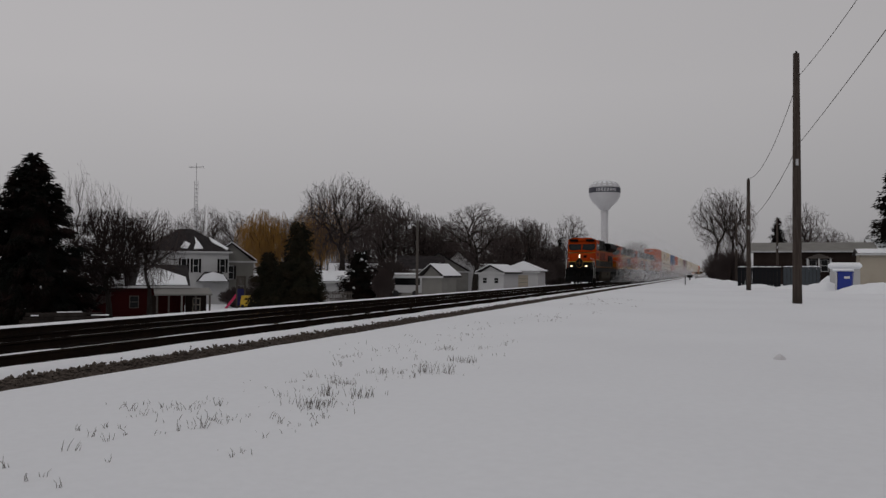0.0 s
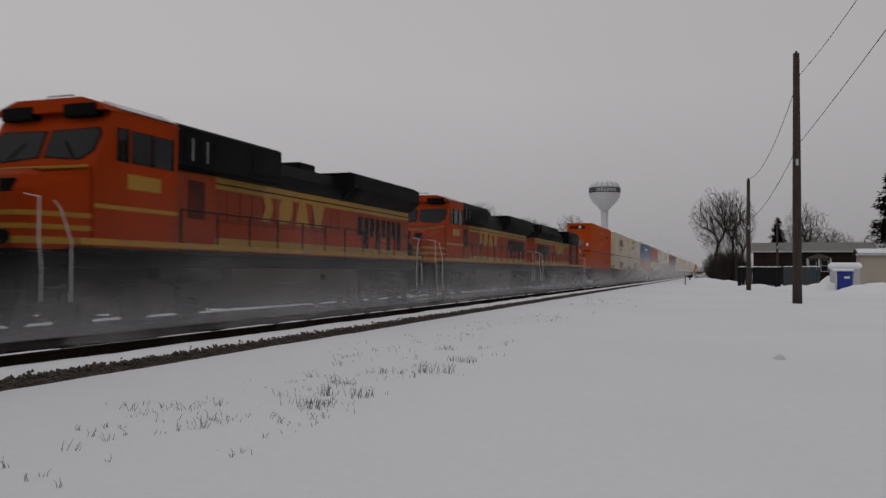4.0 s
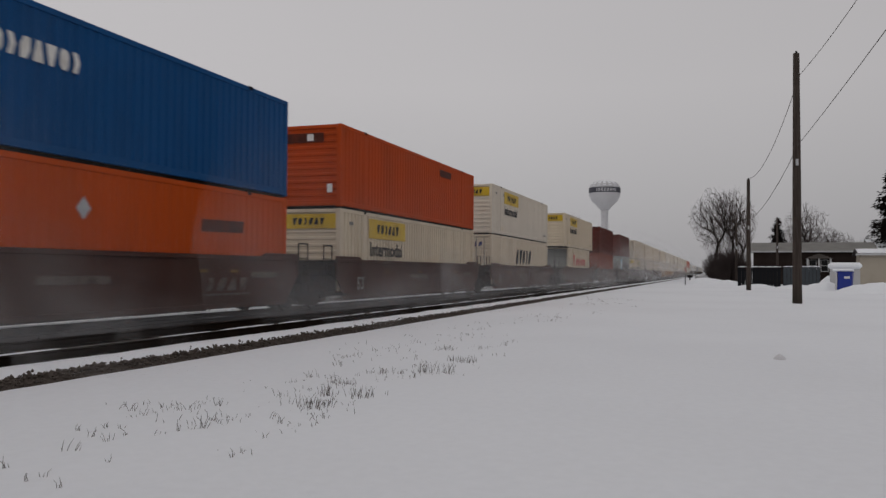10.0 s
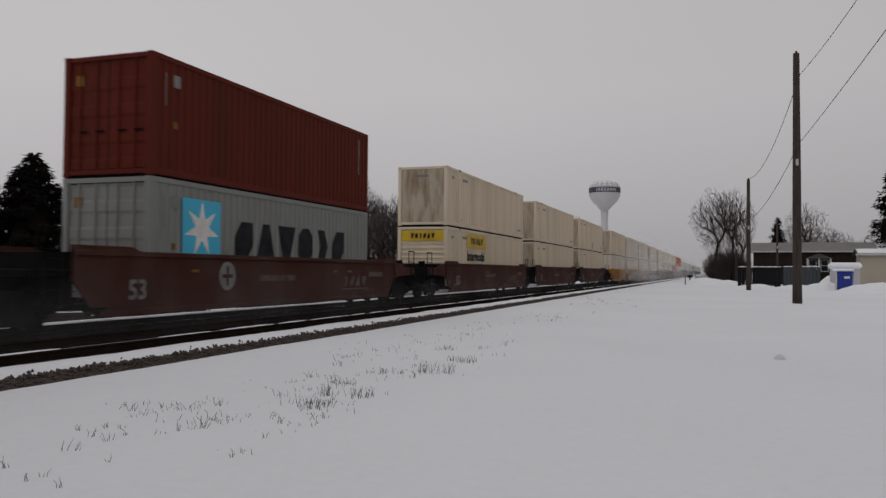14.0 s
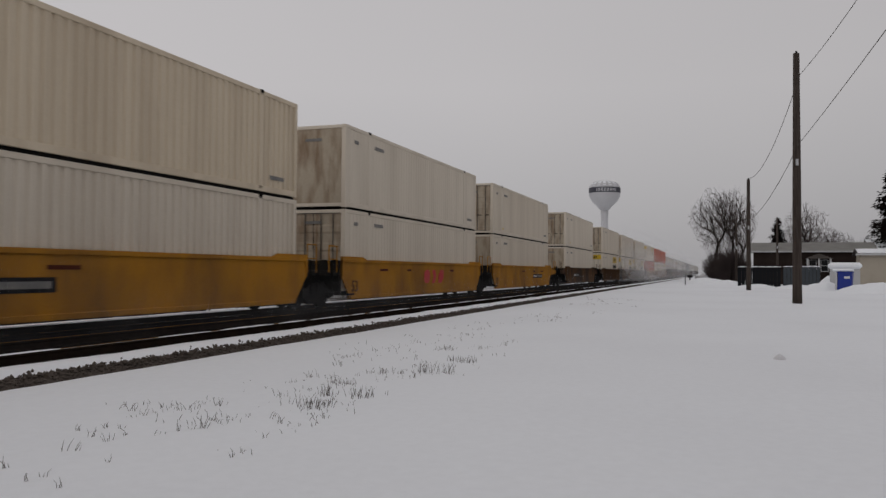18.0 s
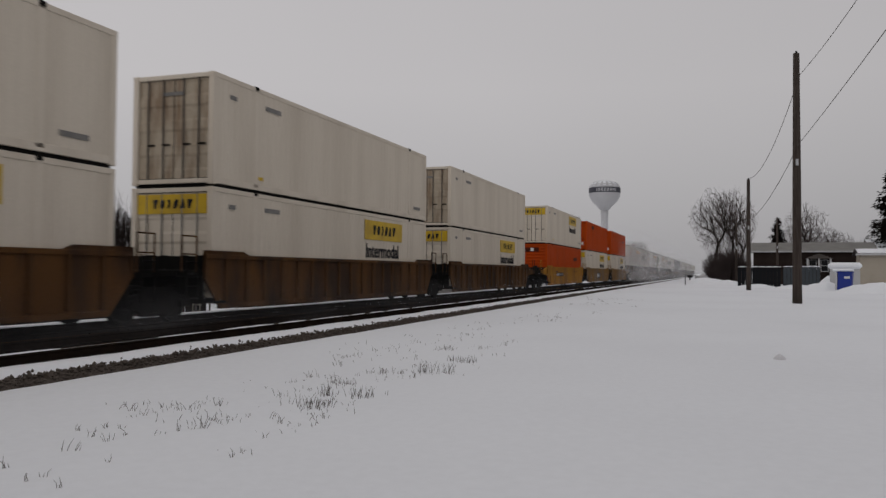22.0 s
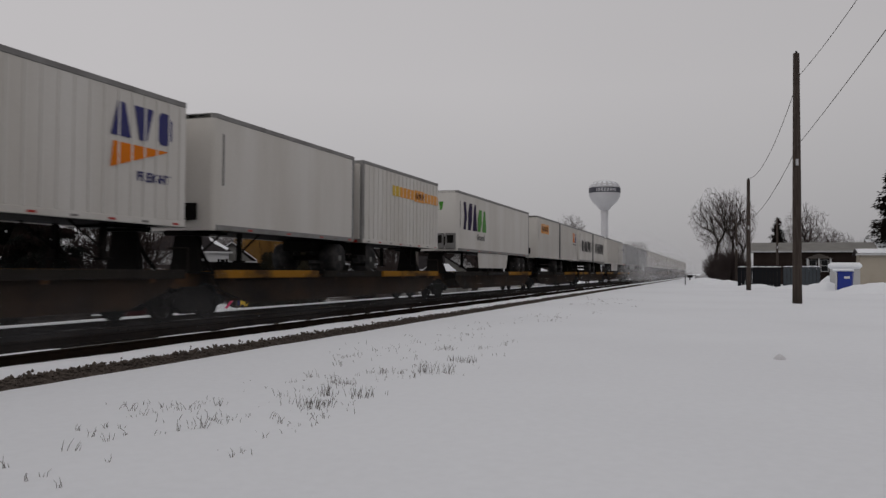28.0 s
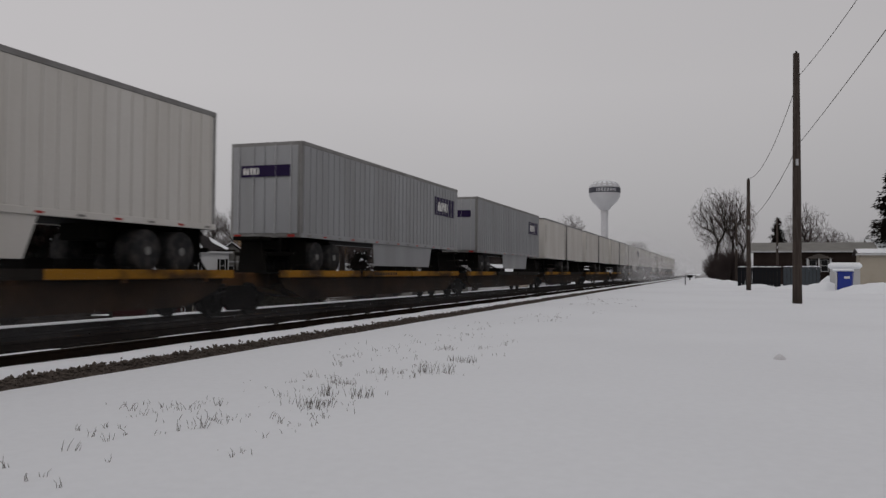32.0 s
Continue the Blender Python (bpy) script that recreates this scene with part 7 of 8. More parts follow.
# low white building with a fence
lw = house(26.2, 88, 5.2, 5.0, 2.3, 3.4, SIDING, SHINGLE, "low white shed under snow", "gable_x", True, 0, "shed")
window_in(lw, 0.8, 0, 1.2, 0.7, 0.7)
pf_x, pf_y = polar(26.6, 82)
pf = thing("picket_fence", pose(pf_x, pf_y, gz(pf_x, pf_y), 0, 0, 26), "weathered grey picket fence in snow", "fence")
pk = M().prism([(-0.045, 0), (0.045, 0), (0.045, 1.0), (0, 1.12), (-0.045, 1.0)], 1, -0.01, 0.01).data("picket", WOODGREY)
for i in range(26):
    part("picket", pk, WOODGREY, pf).location = (-2.3 + i * 0.16, 0, 0.0)
for z in (0.3, 0.8):
    part("fence_rail", M().box(-2.4, 1.9, 0.01, 0.05, z, z + 0.08), WOODGREY, pf)
# houses in the middle distance
h3 = house(19.2, 122, 9.0, 8.0, 3.6, 6.4, SIDING_GREY, SHINGLE, "grey house with snowy roof among trees", "gable_y", False)
window_in(h3, -1.5, 0, 1.6, 1.0, 1.4)
window_in(h3, 1.5, 0, 1.6, 1.0, 1.4)
h4 = house(20.5, 118, 6.5, 6.0, 4.0, 6.0, SIDING_GREY, SHINGLE, "pale house half hidden by trees", "gable_x", False)
window_in(h4, 1.2, 0, 2.2, 1.0, 1.2)
h5 = house(24.8, 105, 8.0, 7.0, 2.8, 4.8, SIDING_GREY, SHINGLE, "grey house behind evergreens", "gable_x", True)
h6 = house(17.8, 128, 5.5, 6.0, 4.2, 6.8, SIDING, SHINGLE, "white gabled house among bare trees", "gable_y", False)
window_in(h6, 0.0, 0, 2.0, 0.9, 1.3)
sh = house(19.7, 82, 2.3, 3.4, 2.1, 3.3, SIDING_GREY, SHINGLE, "grey garden shed with snow on its roof", "gable_y", True, -28, "shed", name="shed")
ws = house(15.45, 100, 3.6, 3.6, 2.35, 3.3, SIDING, SHINGLE, "white shed with two small dark windows", "gable_y", True, -32, "shed", name="shed")
window_in(ws, -0.9, 0, 1.2, 0.55, 0.6)
window_in(ws, 0.8, 0, 1.2, 0.55, 0.6)
ga = house(13.45, 116, 5.4, 6.0, 2.6, 4.0, SIDING, SHINGLE, "white garage with beige door under snow", "hip", True, -12, "garage", name="garage")
part("garage_door", M().box(-1.9, 1.3, -0.05, 0.0, 0.05, 2.2, 0.02), BEIGE, ga)
for k in range(1, 4):
    part("door_panel_joint", M().box(-1.9, 1.3, -0.06, -0.05, 0.05 + k * 0.54, 0.08 + k * 0.54), WOODGREY, ga)
h7 = house(16.0, 135, 6.0, 6.0, 2.6, 4.6, SIDING, SHINGLE, "small white house with snowy roof", "gable_x", True)

# camper van
cx, cy = polar(21.6, 86)
cv = thing("camper_van", pose(cx, cy, gz(cx, cy), 0, 0, 14), "white camper van with dark windows and snowy roof", "vehicle")
part("body", M().prism([(-1.6, 0.45), (-1.55, 1.5), (-1.2, 2.3), (1.7, 2.35), (1.75, 0.45)], 1, 0, 2.0), SIDING, cv)
part("window_band", M().box(-1.15, 1.6, -0.02, 0.0, 1.25, 2.0, 0.01), GLASS, cv)
part("roof_snow", M().box(-1.2, 1.7, 0.05, 1.95, 2.36, 2.55, 0.06), SNOW, cv)
for x in (-1.0, 1.1):
    part("wheel", M().lathe([(0.33, -0.02), (0.34, 0.0), (0.34, 0.2)], 16, 1, (x, 0, 0.34)), TYRE, cv)
part("bumper", M().box(-1.72, -1.58, 0.1, 1.9, 0.5, 0.7, 0.02), STEEL, cv)

# street lamp by the tracks
lx, ly = polar(20.75, 70)
sl = thing("street_lamp", pose(lx, ly, gz(lx, ly)), "wooden lamp pole with a small arm lamp", "street lamp")
part("post", M().rod((0, 0, 0), (0, 0, 6.6), 0.13, 0.10, 10), WOODGREY, sl)
part("arm", M().path([(0, 0, 6.0), (-0.35, 0, 6.25), (-0.7, 0, 6.2)], 0.03), STEEL, sl)
part("lamp_head", M().lathe([(0.05, 6.22), (0.16, 6.1), (0.17, 6.0), (0.1, 5.92)], 12, 2, (-0.75, 0, 0)), STEEL, sl)

# television mast
ax, ay = polar(36.12, 104)
tv = thing("antenna_mast", pose(ax, ay, gz(ax, ay), 0, 0, 36), "tall lattice television mast with antenna", "antenna mast")
for sx, sy in ((-0.2, 0), (0.2, 0), (0, 0.3)):
    part("mast_leg", M().rod((sx, sy, 0), (sx, sy, 15.0), 0.03, 0.03, 5), STEEL, tv)
for i in range(24):
    z = 3.0 + i * 0.5
    part("mast_brace", M().rod((-0.2, 0, z), (0.2, 0, z), 0.045, n=5), STEEL, tv)
part("antenna_pole", M().rod((0, 0.1, 15.0), (0, 0.1, 17.2), 0.035, n=6), STEEL, tv)
part("antenna_boom", M().rod((-0.9, 0.1, 16.6), (0.9, 0.1, 16.8), 0.03, n=5), STEEL, tv)
for i in range(7):
    x = -0.85 + i * 0.28
    part("antenna_element", M().rod((x - 0.15, -0.7, 16.72), (x + 0.15, 0.9, 16.72), 0.018, n=4), STEEL, tv)

# garden toys and brush pile
gx, gy = polar(33.6, 64)
sd = thing("garden_slide", pose(gx, gy, gz(gx, gy), 0, 0, 30), "pink plastic slide on a small play frame", "slide")
part("chute", M().prism([(-0.6, 0.1), (-0.4, 0.1), (0.3, 1.0), (0.3, 1.2), (0.2, 1.2)], 1, 0, 0.5), PINK, sd, "pink chute")
for x in (0.3, 0.9):
    for y in (0, 0.6):
        part("frame_post", M().box(x - 0.05, x + 0.05, y - 0.05, y + 0.05, 0, 2.6), WOODGREY, sd)
part("frame_beam", M().box(0.2, 1.0, -0.1, 0.7, 2.5, 2.6, 0.01), WOODGREY, sd)
part("frame_panel", M().box(0.32, 0.88, 0.54, 0.6, 0.3, 1.6, 0.01), MARK_NAVY, sd, "dark blue panel")
for i in range(6):
    part("frame_slat", M().box(0.28 + i * 0.1, 0.35 + i * 0.1, -0.07, -0.04, 1.9, 2.5), WOODGREY, sd)
tx, ty = polar(32.7, 63)
tb = thing("toy_car", pose(tx, ty, gz(tx, ty) + 0.05), "yellow plastic ride-on toy in snow", "toy")
part("toy_body", M().prism([(-0.5, 0.1), (0.5, 0.1), (0.5, 0.5), (0.2, 0.55), (0.05, 0.95), (-0.4, 0.95), (-0.5, 0.5)], 1, 0, 0.6), YELLOW_TOY, tb)
for x in (-0.3, 0.3):
    part("toy_wheel", M().rod((x, -0.05, 0.14), (x, 0.0, 0.14), 0.14, n=10), TYRE, tb)
bx, by = polar(43.8, 42)
bp = thing("log_pile", pose(bx, by, gz(bx, by) - 0.12, 0, 0, 44), "low pile of logs and boards dusted with snow", "log pile")
rng = random.Random(8)
for i in range(16):
    y0, z0 = rng.uniform(0, 0.6), 0.12 + 0.17 * (i % 3)
    x0 = -2.2 + rng.uniform(0, 1.6)
    part("log", M().rod((x0, y0, z0), (x0 + rng.uniform(1.4, 2.6), y0 + rng.uniform(-.1, .1), z0), rng.uniform(0.07, 0.12), n=7), BARK, bp)
for x0, x1, z0 in ((-0.6, 0.5, 0.56), (0.9, 1.7, 0.4), (-1.7, -1.2, 0.42)):
    part("pile_snow", M().box(x0, x1, 0.05, 0.3, z0, z0 + 0.05, 0.02), SNOW, bp)

# ---- beside the lane, on the right ----
for b, d, h in ((-1.25, 112, 8.4), (-1.05, 145, 8.8), (-0.2, 185, 8.5), (-3.78, 96, 7.6)):
    x, y = polar(b, d)
    utility_pole(x, y, h, 0.13, label="thin distant wooden utility pole")
lb = house(-5.9, 106, 13.2, 6.5, 4.2, 5.3, DARKWOOD, SIDING_GREY, "long low dark building with pale metal roof", "gable_x", False, 4, "building", name="long_building")
window_in(lb, 0.0, 0, 1.9, 0.7, 1.3)
window_in(lb, 1.3, 0, 1.9, 0.7, 1.3)
part("entry_gable", M().prism([(-0.9, 3.4), (2.2, 3.4), (0.65, 4.0)], 1, -0.9, -0.1), WOODGREY, lb)
for x in (-0.6, 0.65, 1.9):
    part("entry_post", M().box(x - 0.1, x + 0.1, -0.8, -0.6, 0, 3.4, 0.01), SIDING, lb)
bb = house(-11.3, 96, 9.0, 6.0, 3.7, 4.2, BEIGE, SHINGLE, "plain beige building with flat snowy roof", "gable_x", True, 6, "building", name="building")
bh = house(-11.0, 110, 7.0, 6.0, 4.2, 5.6, DARKWOOD, SHINGLE, "dark house with white eave", "gable_x", True, 6)


def slat_fence(b0, b1, d, h, material, label):
    x0, y0 = polar(b0, d)
    x1, y1 = polar(b1, d)
    ln = math.hypot(x1 - x0, y1 - y0)
    z = min(gz(x0, y0), gz(x1, y1))
    f = thing("slat_fence", pose(x0, y0, z, 0, 0, math.degrees(math.atan2(y1 - y0, x1 - x0))), label, "fence", "fences beside the lane")
    n = int(ln / 0.3)
    sl_ = M().box(0.0, ln / n - 0.025, -0.015, 0.015, 0.02, h, 0.004).data("slat", material)
    for i in range(n):
        part("slat", sl_, material, f).location = (i * ln / n, 0, 0.015 * math.sin(i * 1.7))
    for i in range(int(ln / 2.4) + 1):
        part("fence_post", M().box(i * 2.4 - 0.05, i * 2.4 + 0.05, 0.02, 0.12, 0, h + 0.08, 0.01), FENCE_DARK, f)
    part("fence_rail", M().box(0, ln, 0.016, 0.07, h * 0.8, h * 0.88), FENCE_DARK, f)
    m = M()
    k = 24
    for i in range(k):
        m.box(i * ln / k, (i + 1) * ln / k, -0.06, 0.09, h + 0.02, h + 0.06 + 0.05 * abs(math.sin(i * 2.3)), 0.015)
    part("snow_cap", m, SNOW, f)
    return f


slat_fence(-1.35, -4.0, 84, 1.95, FENCE_DARK, "dark slatted fence with snow along its top")
slat_fence(-4.15, -6.35, 80, 1.95, FENCE_BLUE, "blue-grey slatted fence with snow along its top")


def mound(b, d, w, dp, h, seed, label="wind-smoothed mound of ploughed snow", material=None):
    x, y = polar(b, d)
    rng = random.Random(seed)
    m = M()
    n, k = 22, 8
    for j in range(k + 1):
        r = j / k
        for i in range(n):
            a = 2 * math.pi * i / n
            q = 1 + 0.28 * noise.noise(Vector((math.cos(a) * 1.3, math.sin(a) * 1.3, seed))) + 0.1 * noise.noise(Vector((math.cos(a) * 4, math.sin(a) * 4, seed + r)))
            m.v.append((math.cos(a) * w / 2 * r * q, math.sin(a) * dp / 2 * r * q, h * (1 - r * r) ** 1.5 * (1 + 0.25 * noise.noise(Vector((math.cos(a) * r * 3, math.sin(a) * r * 3, seed)))) - 0.08 * r))
    for j in range(k):
        for i in range(n):
            m.f.append((j * n + i, j * n + (i + 1) % n, (j + 1) * n + (i + 1) % n, (j + 1) * n + i))
    ob = part("snow_mound", m, material or SNOW, None, "", True)
    ob.matrix_basis = pose(x, y, gz(x, y))
    return tagged(ob, label, "snow mound", "snow mounds beside the lane")


for i, (b, d, w, dp, h) in enumerate(((0.9, 105, 6, 5, 0.75), (0.2, 100, 5, 4, 0.7), (-0.6, 96, 5, 4, 0.6), (1.8, 120, 6, 5, 0.6), (-6.6, 72, 4.0, 3, 0.7), (-7.0, 76, 3.0, 3, 1.2), (-8.7, 66, 4.5, 3, 0.55), (-9.6, 62, 5, 3, 0.75), (-2.6, 80, 5, 1.6, 0.35), (-5.0, 76, 5, 1.6, 0.4), (-7.6, 74, 3.0, 2.4, 1.75))):
    mound(b, d, w, dp, h, 200 + i)
# the hump's shadowed underside is put into its grey colour
mound(-3.9, 13.9, 0.34, 0.4, 0.09, 230, "small hump of snow on the field, shade put into its grey", SNOW_DIRTY_SHADED)

# blue recycling bin
rx, ry = polar(-7.6, 69.5)
rb = thing("recycling_bin", pose(rx, ry, gz(rx, ry), 0, 0, -14), "large blue recycling bin with pale label, snow on top", "bin")
part("bin_body", M().prism([(-0.35, 0.05), (0.65, 0.05), (0.72, 1.4), (-0.28, 1.4)], 1, 0, 1.0), BLUE, rb)
part("bin_side", M().box(-0.5, -0.33, 0.0, 1.0, 0.05, 1.45, 0.03), SIDING, rb, "white side panel")
part("bin_lid", M().box(-0.36, 0.76, -0.05, 1.05, 1.4, 1.5, 0.03), BLUE, rb)
part("bin_snow", M().box(-0.7, 0.78, -0.03, 1.0, 1.5, 1.72, 0.09), SNOW, rb)
part("bin_label", M().box(0.15, 0.55, -0.012, 0.0, 0.95, 1.12), MARK_WHITE, rb)
sxx, syy = polar(-7.7, 73)
ss = thing("snowed_shed", pose(sxx, syy, gz(sxx, syy), 0, 0, -6), "low white shelter under a thick snow cap", "shed")
part("shelter_wall", M().box(-1.0, 1.2, 0, 1.5, 0, 1.7), SIDING, ss)
part("shelter_snow", M().box(-1.15, 1.35, -0.15, 1.65, 1.7, 2.25, 0.2), SNOW, ss)

# parked cars far down the lane
for b, d, material, lab in ((-0.62, 122, MARK_RED, "small red car parked by the thicket"), (0.3, 128, SIDING, "white car parked by the thicket"), (-1.0, 118, DARK, "dark car parked by the thicket")):
    x, y = polar(b, d)
    cr = thing("parked_car", pose(x, y, gz(x, y), 0, 0, 20), lab, "car", "cars parked by the lane")
    part("body", M().prism([(-2.1, 0.35), (-2.1, 0.85), (-1.3, 0.95), (-0.7, 1.45), (0.9, 1.45), (1.5, 0.98), (2.1, 0.85), (2.1, 0.35)], 1, 0, 1.7), material, cr)
    part("side_glass", M().prism([(-1.1, 0.98), (-0.65, 1.38), (0.85, 1.38), (1.3, 0.98)], 1, -0.012, 0), GLASS, cr)
    part("roof_snow", M().box(-0.7, 0.9, 0.1, 1.6, 1.45, 1.56, 0.04), SNOW, cr)
    for xx in (-1.3, 1.3):
        part("wheel", M().rod((xx, -0.03, 0.31), (xx, 0.2, 0.31), 0.31, n=14), TYRE, cr)
# marker post beside the line
x, y = polar(2.05, 96)
mp = thing("marker_post", pose(x, y, gz(x, y)), "short dark trackside marker post", "post")
part("post", M().box(-0.05, 0.05, -0.05, 0.05, 0, 1.1, 0.01), DARK, mp)
x, y = polar(1.75, 110)
eb = thing("relay_box", pose(x, y, gz(x, y) + 0.3), "small dark trackside relay box on a leg", "relay box")
part("box", M().box(-0.35, 0.35, -0.2, 0.2, 0.4, 0.75, 0.03), DARK, eb)
part("leg", M().rod((0, 0, -0.4), (0, 0, 0.5), 0.08, n=8), DARK, eb)


# ---- dry stalks in the snow ----
def stalks(m, x, y, n, h, spread, seed, lean=0.35, thick=0.006):
    rng = random.Random(seed)
    o = Vector((x, y, gz(x, y)))
    for i in range(n):
        a, r = rng.uniform(0, 2 * math.pi), spread * rng.random() ** 0.7
        p = o + Vector((math.cos(a) * r, math.sin(a) * r, -0.02))
        hh = h * rng.uniform(0.35, 1.0)
        d = Vector((rng.uniform(-lean, lean), rng.uniform(-lean, lean), 1))
        q = p + d * hh * 0.6
        d2 = d + Vector((rng.uniform(-lean, lean), rng.uniform(-lean, lean), -0.2))
        e = q + d2 * hh * 0.4
        m.rod(p, q, thick, thick * 0.8, 3, False)
        m.rod(q, e, thick * 0.8, thick * 0.35, 3, False)
        if rng.random() < 0.25:
            m.rod(q, q + Vector((rng.uniform(-.4, .4), rng.uniform(-.4, .4), rng.uniform(.1, .5))) * hh * 0.4, thick * 0.6, thick * 0.3, 3, False)


rng = random.Random(77)
grass = M()
CLUMPS = [(-4.67, 4.31), (-4.28, 4.1), (-4.24, 4.21), (-3.93, 4.03), (-4.68, 4.83), (-4.59, 4.88), (-5.14, 5.48), (-4.88, 5.33), (-5.02, 5.66), (-4.87, 5.68), (-4.62, 5.24), (-4.64, 5.47), (-4.15, 4.7), (-5.13, 6.25), (-5.39, 6.41), (-5.22, 6.72),
          (-4.35, 5.78), (-4.31, 5.9), (-4.23, 5.96), (-4.36, 6.27), (-3.42, 5.15), (-3.54, 5.84), (-4.93, 6.66), (-4.76, 6.98), (-4.48, 7.67), (-4.95, 9.22), (-4.92, 8.67), (-4.48, 8.15), (-3.99, 7.35), (-3.84, 7.19), (-3.83, 7.41), (-4.06, 7.96),
          (-4.37, 8.79), (-4.22, 8.79), (-3.69, 8.03), (-3.54, 6.78), (-3.72, 6.41), (-5.2, 10.51), (-4.42, 9.92), (-4.23, 10.0), (-3.98, 9.98), (-3.81, 10.3), (-3.47, 10.31), (-3.78, 11.64), (-3.56, 11.58), (-4.46, 13.24), (-3.92, 13.69), (-3.76, 14.46)]
LUSH = (28, 29, 30, 31, 32, 33, 34, 39, 41, 42, 43, 44, 45)
for i, (x, y) in enumerate(CLUMPS):
    if i in LUSH:
        stalks(grass, x, y, rng.randrange(14, 22), rng.uniform(0.12, 0.19), 0.16, 1000 + i, 0.4, 0.0032)
    else:
        stalks(grass, x, y, rng.randrange(3, 7) if y < 6.5 else rng.randrange(6, 12), rng.uniform(0.09, 0.16), 0.035 if y < 6.5 else 0.10, 1000 + i, 0.5, 0.0030)
for i in range(110):
    x, y = CLUMPS[rng.randrange(13, 48)]
    y *= rng.uniform(0.94, 1.09)
    x += rng.gauss(0, 0.22)
    stalks(grass, x, y, rng.randrange(1, 5), rng.uniform(0.04, 0.12), rng.uniform(0.05, 0.22), 2000 + i, 0.5, 0.0030)
for i in range(75):
    y = 11.5 + 32 * rng.random() ** 1.4
    stalks(grass, -5.0 + rng.gauss(0, 0.65), y, rng.randrange(2, 7), rng.uniform(0.06, 0.14), rng.uniform(0.1, 0.4), 3000 + i, 0.4, 0.0040)
tagged(part("dry_grass", grass, DRY), "thin tufts of dry grass stalks poking through snow", "dry grass", "", "stuff")


# ---- powder snow whirled up by the train: soft torn veils that travel with it ----
def veil_along(seed, h, half=8):
    """A rippled upright veil beside the wheels."""
    m, nx, nz = M(), 24, 6
    for j in range(nz + 1):
        for i in range(nx + 1):
            y, z = -half + 2 * half * i / nx, -0.2 + h * j / nz
            m.v.append((0.35 * noise.noise(Vector((y * 0.35, z * 0.5, seed))) + 0.12 * z, y, z))
    m.f = [(j * (nx + 1) + i, j * (nx + 1) + i + 1, (j + 1) * (nx + 1) + i + 1, (j + 1) * (nx + 1) + i) for j in range(nz) for i in range(nx)]
    return m


def veil_across(seed):
    """A bulging upright veil across the line, seen from along it."""
    m, nx, nz = M(), 14, 10
    for j in range(nz + 1):
        for i in range(nx + 1):
            x, z = -7 + 14 * i / nx, -0.2 + 10.0 * j / nz
            m.v.append((x, 1.2 * noise.noise(Vector((x * 0.3, z * 0.3, seed))), z))
    m.f = [(j * (nx + 1) + i, j * (nx + 1) + i + 1, (j + 1) * (nx + 1) + i + 1, (j + 1) * (nx + 1) + i) for j in range(nz) for i in range(nx)]
    return m


ALONG = {k: [veil_along(s, h).data("veil", mt, True) for s in (1, 2, 3)] for k, mt, h in (("thick", VEIL_THICK, 2.6), ("thin", VEIL_THIN, 2.0))}
LONG_VEILS = [veil_along(s, 2.2, 16).data("veil", VEIL_FAINT, True) for s in (41, 42, 43)]
TALL = [veil_along(s, 5.6).data("veil", VEIL_TALL, True) for s in (21, 22, 23)]
CREEP = [veil_along(s, 1.3).data("veil", VEIL_CREEP, True) for s in (31, 32, 33)]
ACROSS = [veil_across(s).data("veil", VEIL_CROSS, True) for s in (5, 6, 7)]
TRAIL = [veil_across(s).data("veil", VEIL_TRAIL, True) for s in (15, 16, 17)]


def snow_cloud(p, dx, me, label):
    c = new("snow_cloud", me)
    tagged(c, label, "blown snow", "snow clouds along the train", "stuff")
    VEILS.append((c, p, dx))
    return c


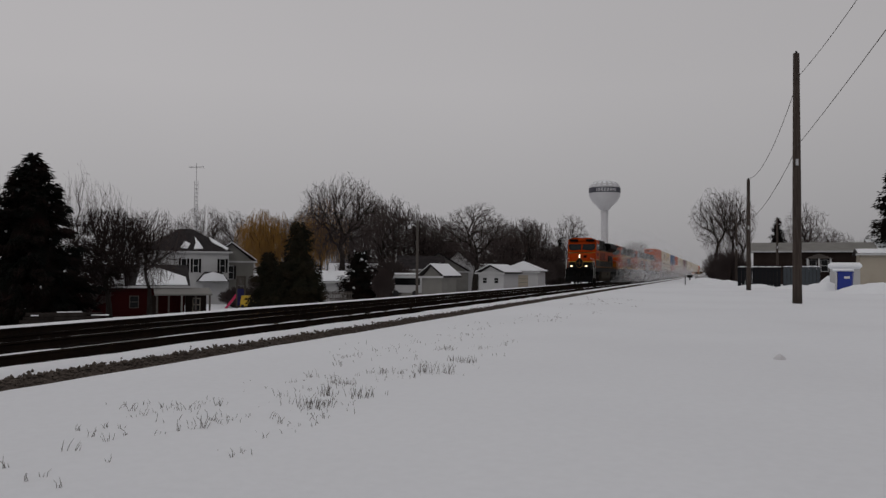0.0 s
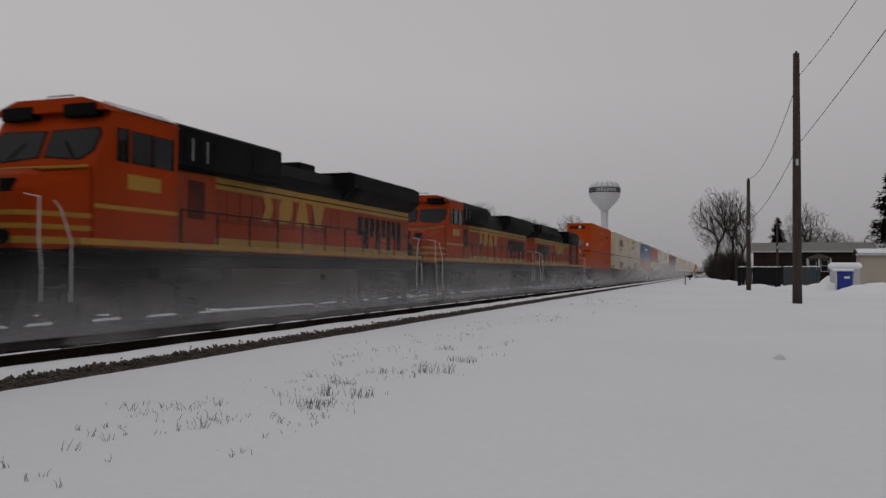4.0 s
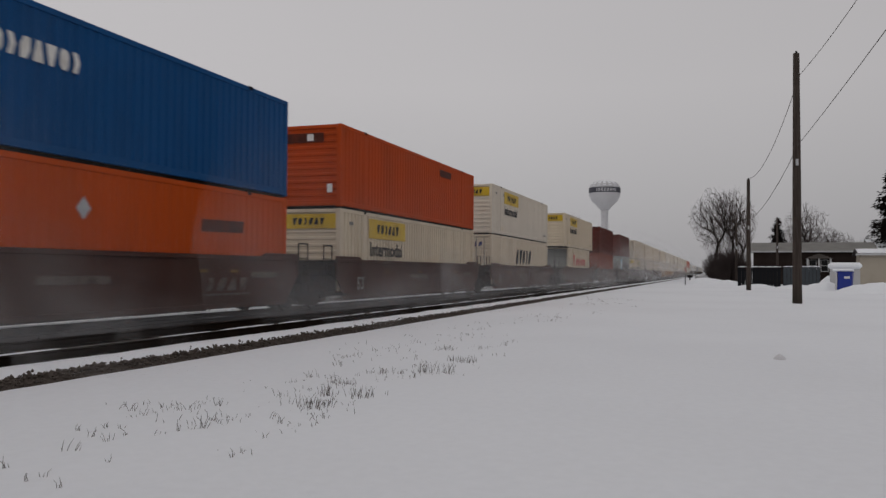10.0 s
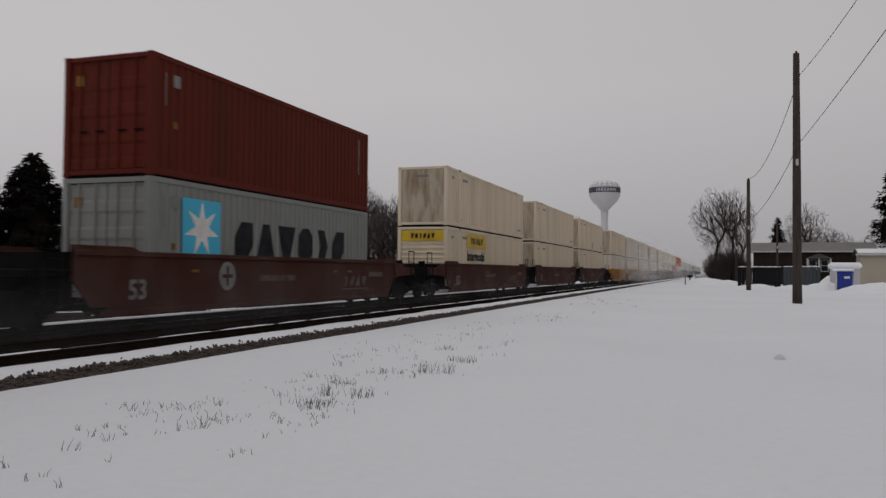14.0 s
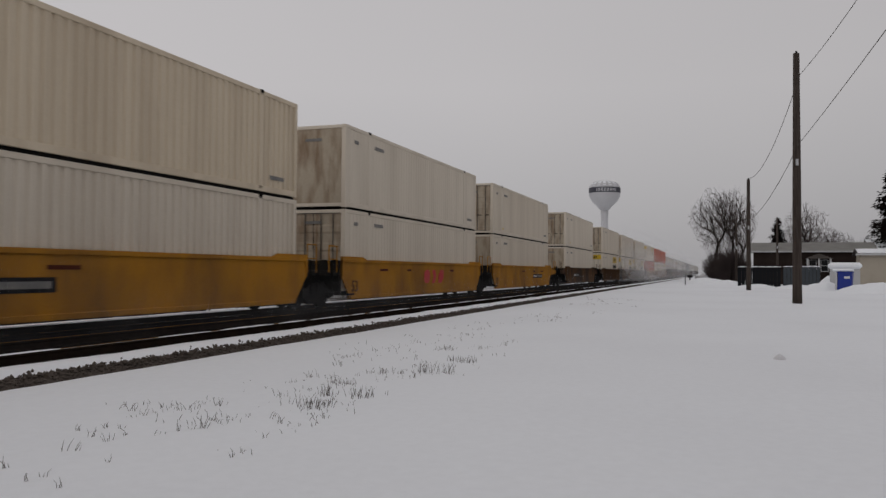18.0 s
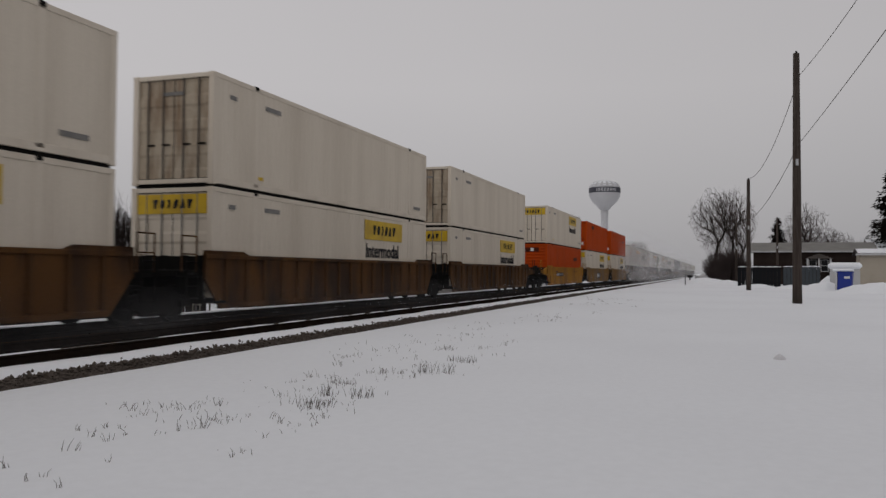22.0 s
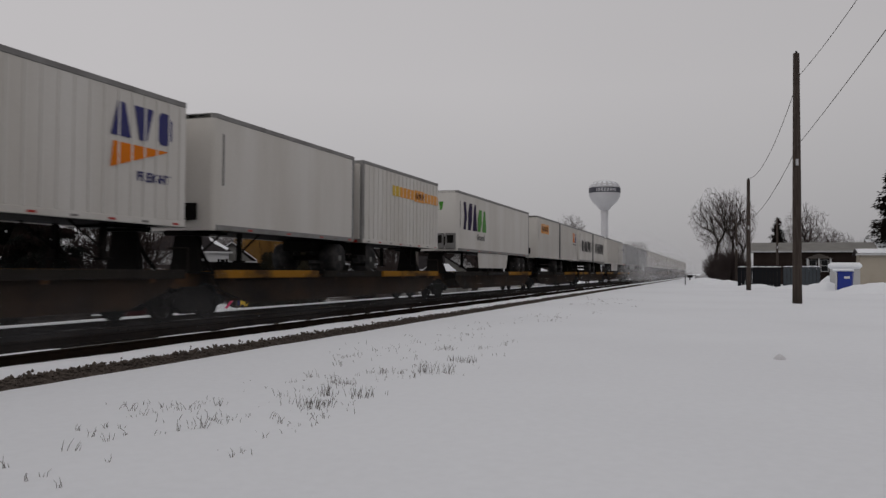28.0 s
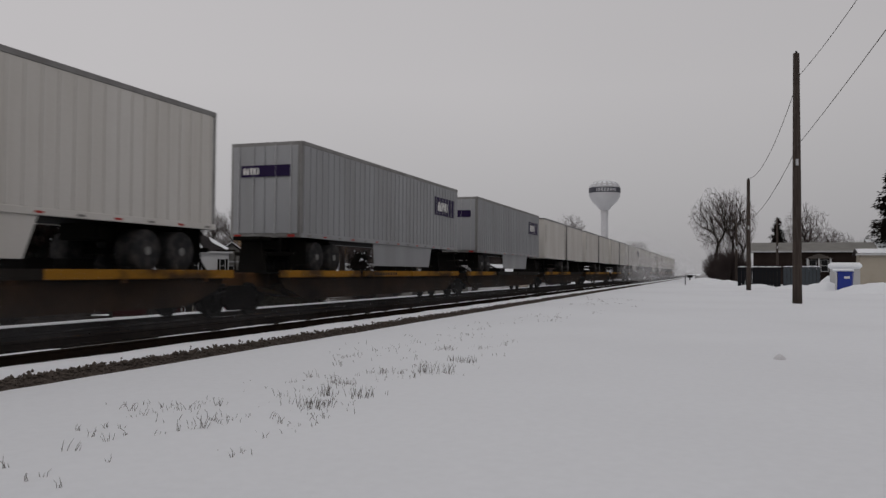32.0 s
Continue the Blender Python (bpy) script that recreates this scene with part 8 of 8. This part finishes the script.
VEILS = []
rng = random.Random(99)
p, i = 100.0, 0
while p < 330:
    snow_cloud(p, 1.85, ALONG["thick" if p < 192 else "thin"][i % 3], "low torn cloud of powder snow beside the wheels")
    if p < 232:
        snow_cloud(p + 4, 2.7, ALONG["thin"][(i + 1) % 3], "low torn cloud of powder snow beside the wheels")
    p += 8.5
    i += 1
p = 262.0
while p < 1010:
    for k, dx in enumerate((1.8, 3.4)):
        snow_cloud(p + 7 * k, dx, LONG_VEILS[(i + k) % 3], "thin powder snow drifting beside the wheels")
    p += 19.0
    i += 1
p = 112.0
while p < 250:
    for k, dx in enumerate((1.75, 2.3, 3.0) if p < 222 else (1.75,)):
        snow_cloud(p + 3 * k, dx, TALL[(i + k) % 3], "tall thin cloud of powder snow rising beside the train")
    p += 9.5
    i += 1
# powder that creeps out over the near track beside the engines and the first stacks
p = 106.0
while p < 262:
    for k, dx in enumerate((2.5, 3.3, 4.1)):
        if p < 205 or k == 0:
            snow_cloud(p + 2.5 * k, dx, CREEP[(i + k) % 3], "low powder snow creeping over the near track")
    p += 8.0 if p < 205 else 12.0
    i += 1
# soft clouds that roll along behind the engines
p = 218.0
while p < 320:
    snow_cloud(p, 1.0, TRAIL[i % 3], "soft cloud of powder snow rolling along the train")
    p += 9.0
    i += 1
# haze that hangs over the line farther off
for i, y in enumerate((108, 116, 124, 138, 154, 172, 194, 220, 252, 290, 335)):
    hz = new("snow_haze", ACROSS[i % 3])
    hz.matrix_basis = pose(XT + 1.0, y, 0)
    tagged(hz, "thin haze of powder snow hanging over the distant line", "blown snow", "snow haze over the line", "stuff")
# low swirls across the line behind the first locomotive
LOWS = []
for s in (8, 9, 10):
    m, nx, nz = M(), 12, 5
    for j in range(nz + 1):
        for i in range(nx + 1):
            x, z = -4 + 8 * i / nx, -0.2 + 2.4 * j / nz
            m.v.append((x, 0.9 * noise.noise(Vector((x * 0.5, z * 0.5, s))), z))
    m.f = [(j * (nx + 1) + i, j * (nx + 1) + i + 1, (j + 1) * (nx + 1) + i + 1, (j + 1) * (nx + 1) + i) for j in range(nz) for i in range(nx)]
    LOWS.append(m.data("veil", VEIL_LOW, True))
p = 101.0
while p < 330:
    snow_cloud(p, 1.6, LOWS[i % 3], "low swirl of powder snow across the line")
    p += 4.5 if p < 240 else 8.0
    i += 1


def motions():
    times = [0, 4, 8, 12, 16, 20, 24, 28, 32]
    for ob, p, z, turned in MOVERS:
        walk(ob, [(t, pose(XT, p - s_of(t), z, 0, 0, 180 if turned else 0)) for t in times])
    for ob, p, dx in VEILS:
        walk(ob, [(t, pose(XT + dx, p - s_of(t), 0)) for t in times])


motions()
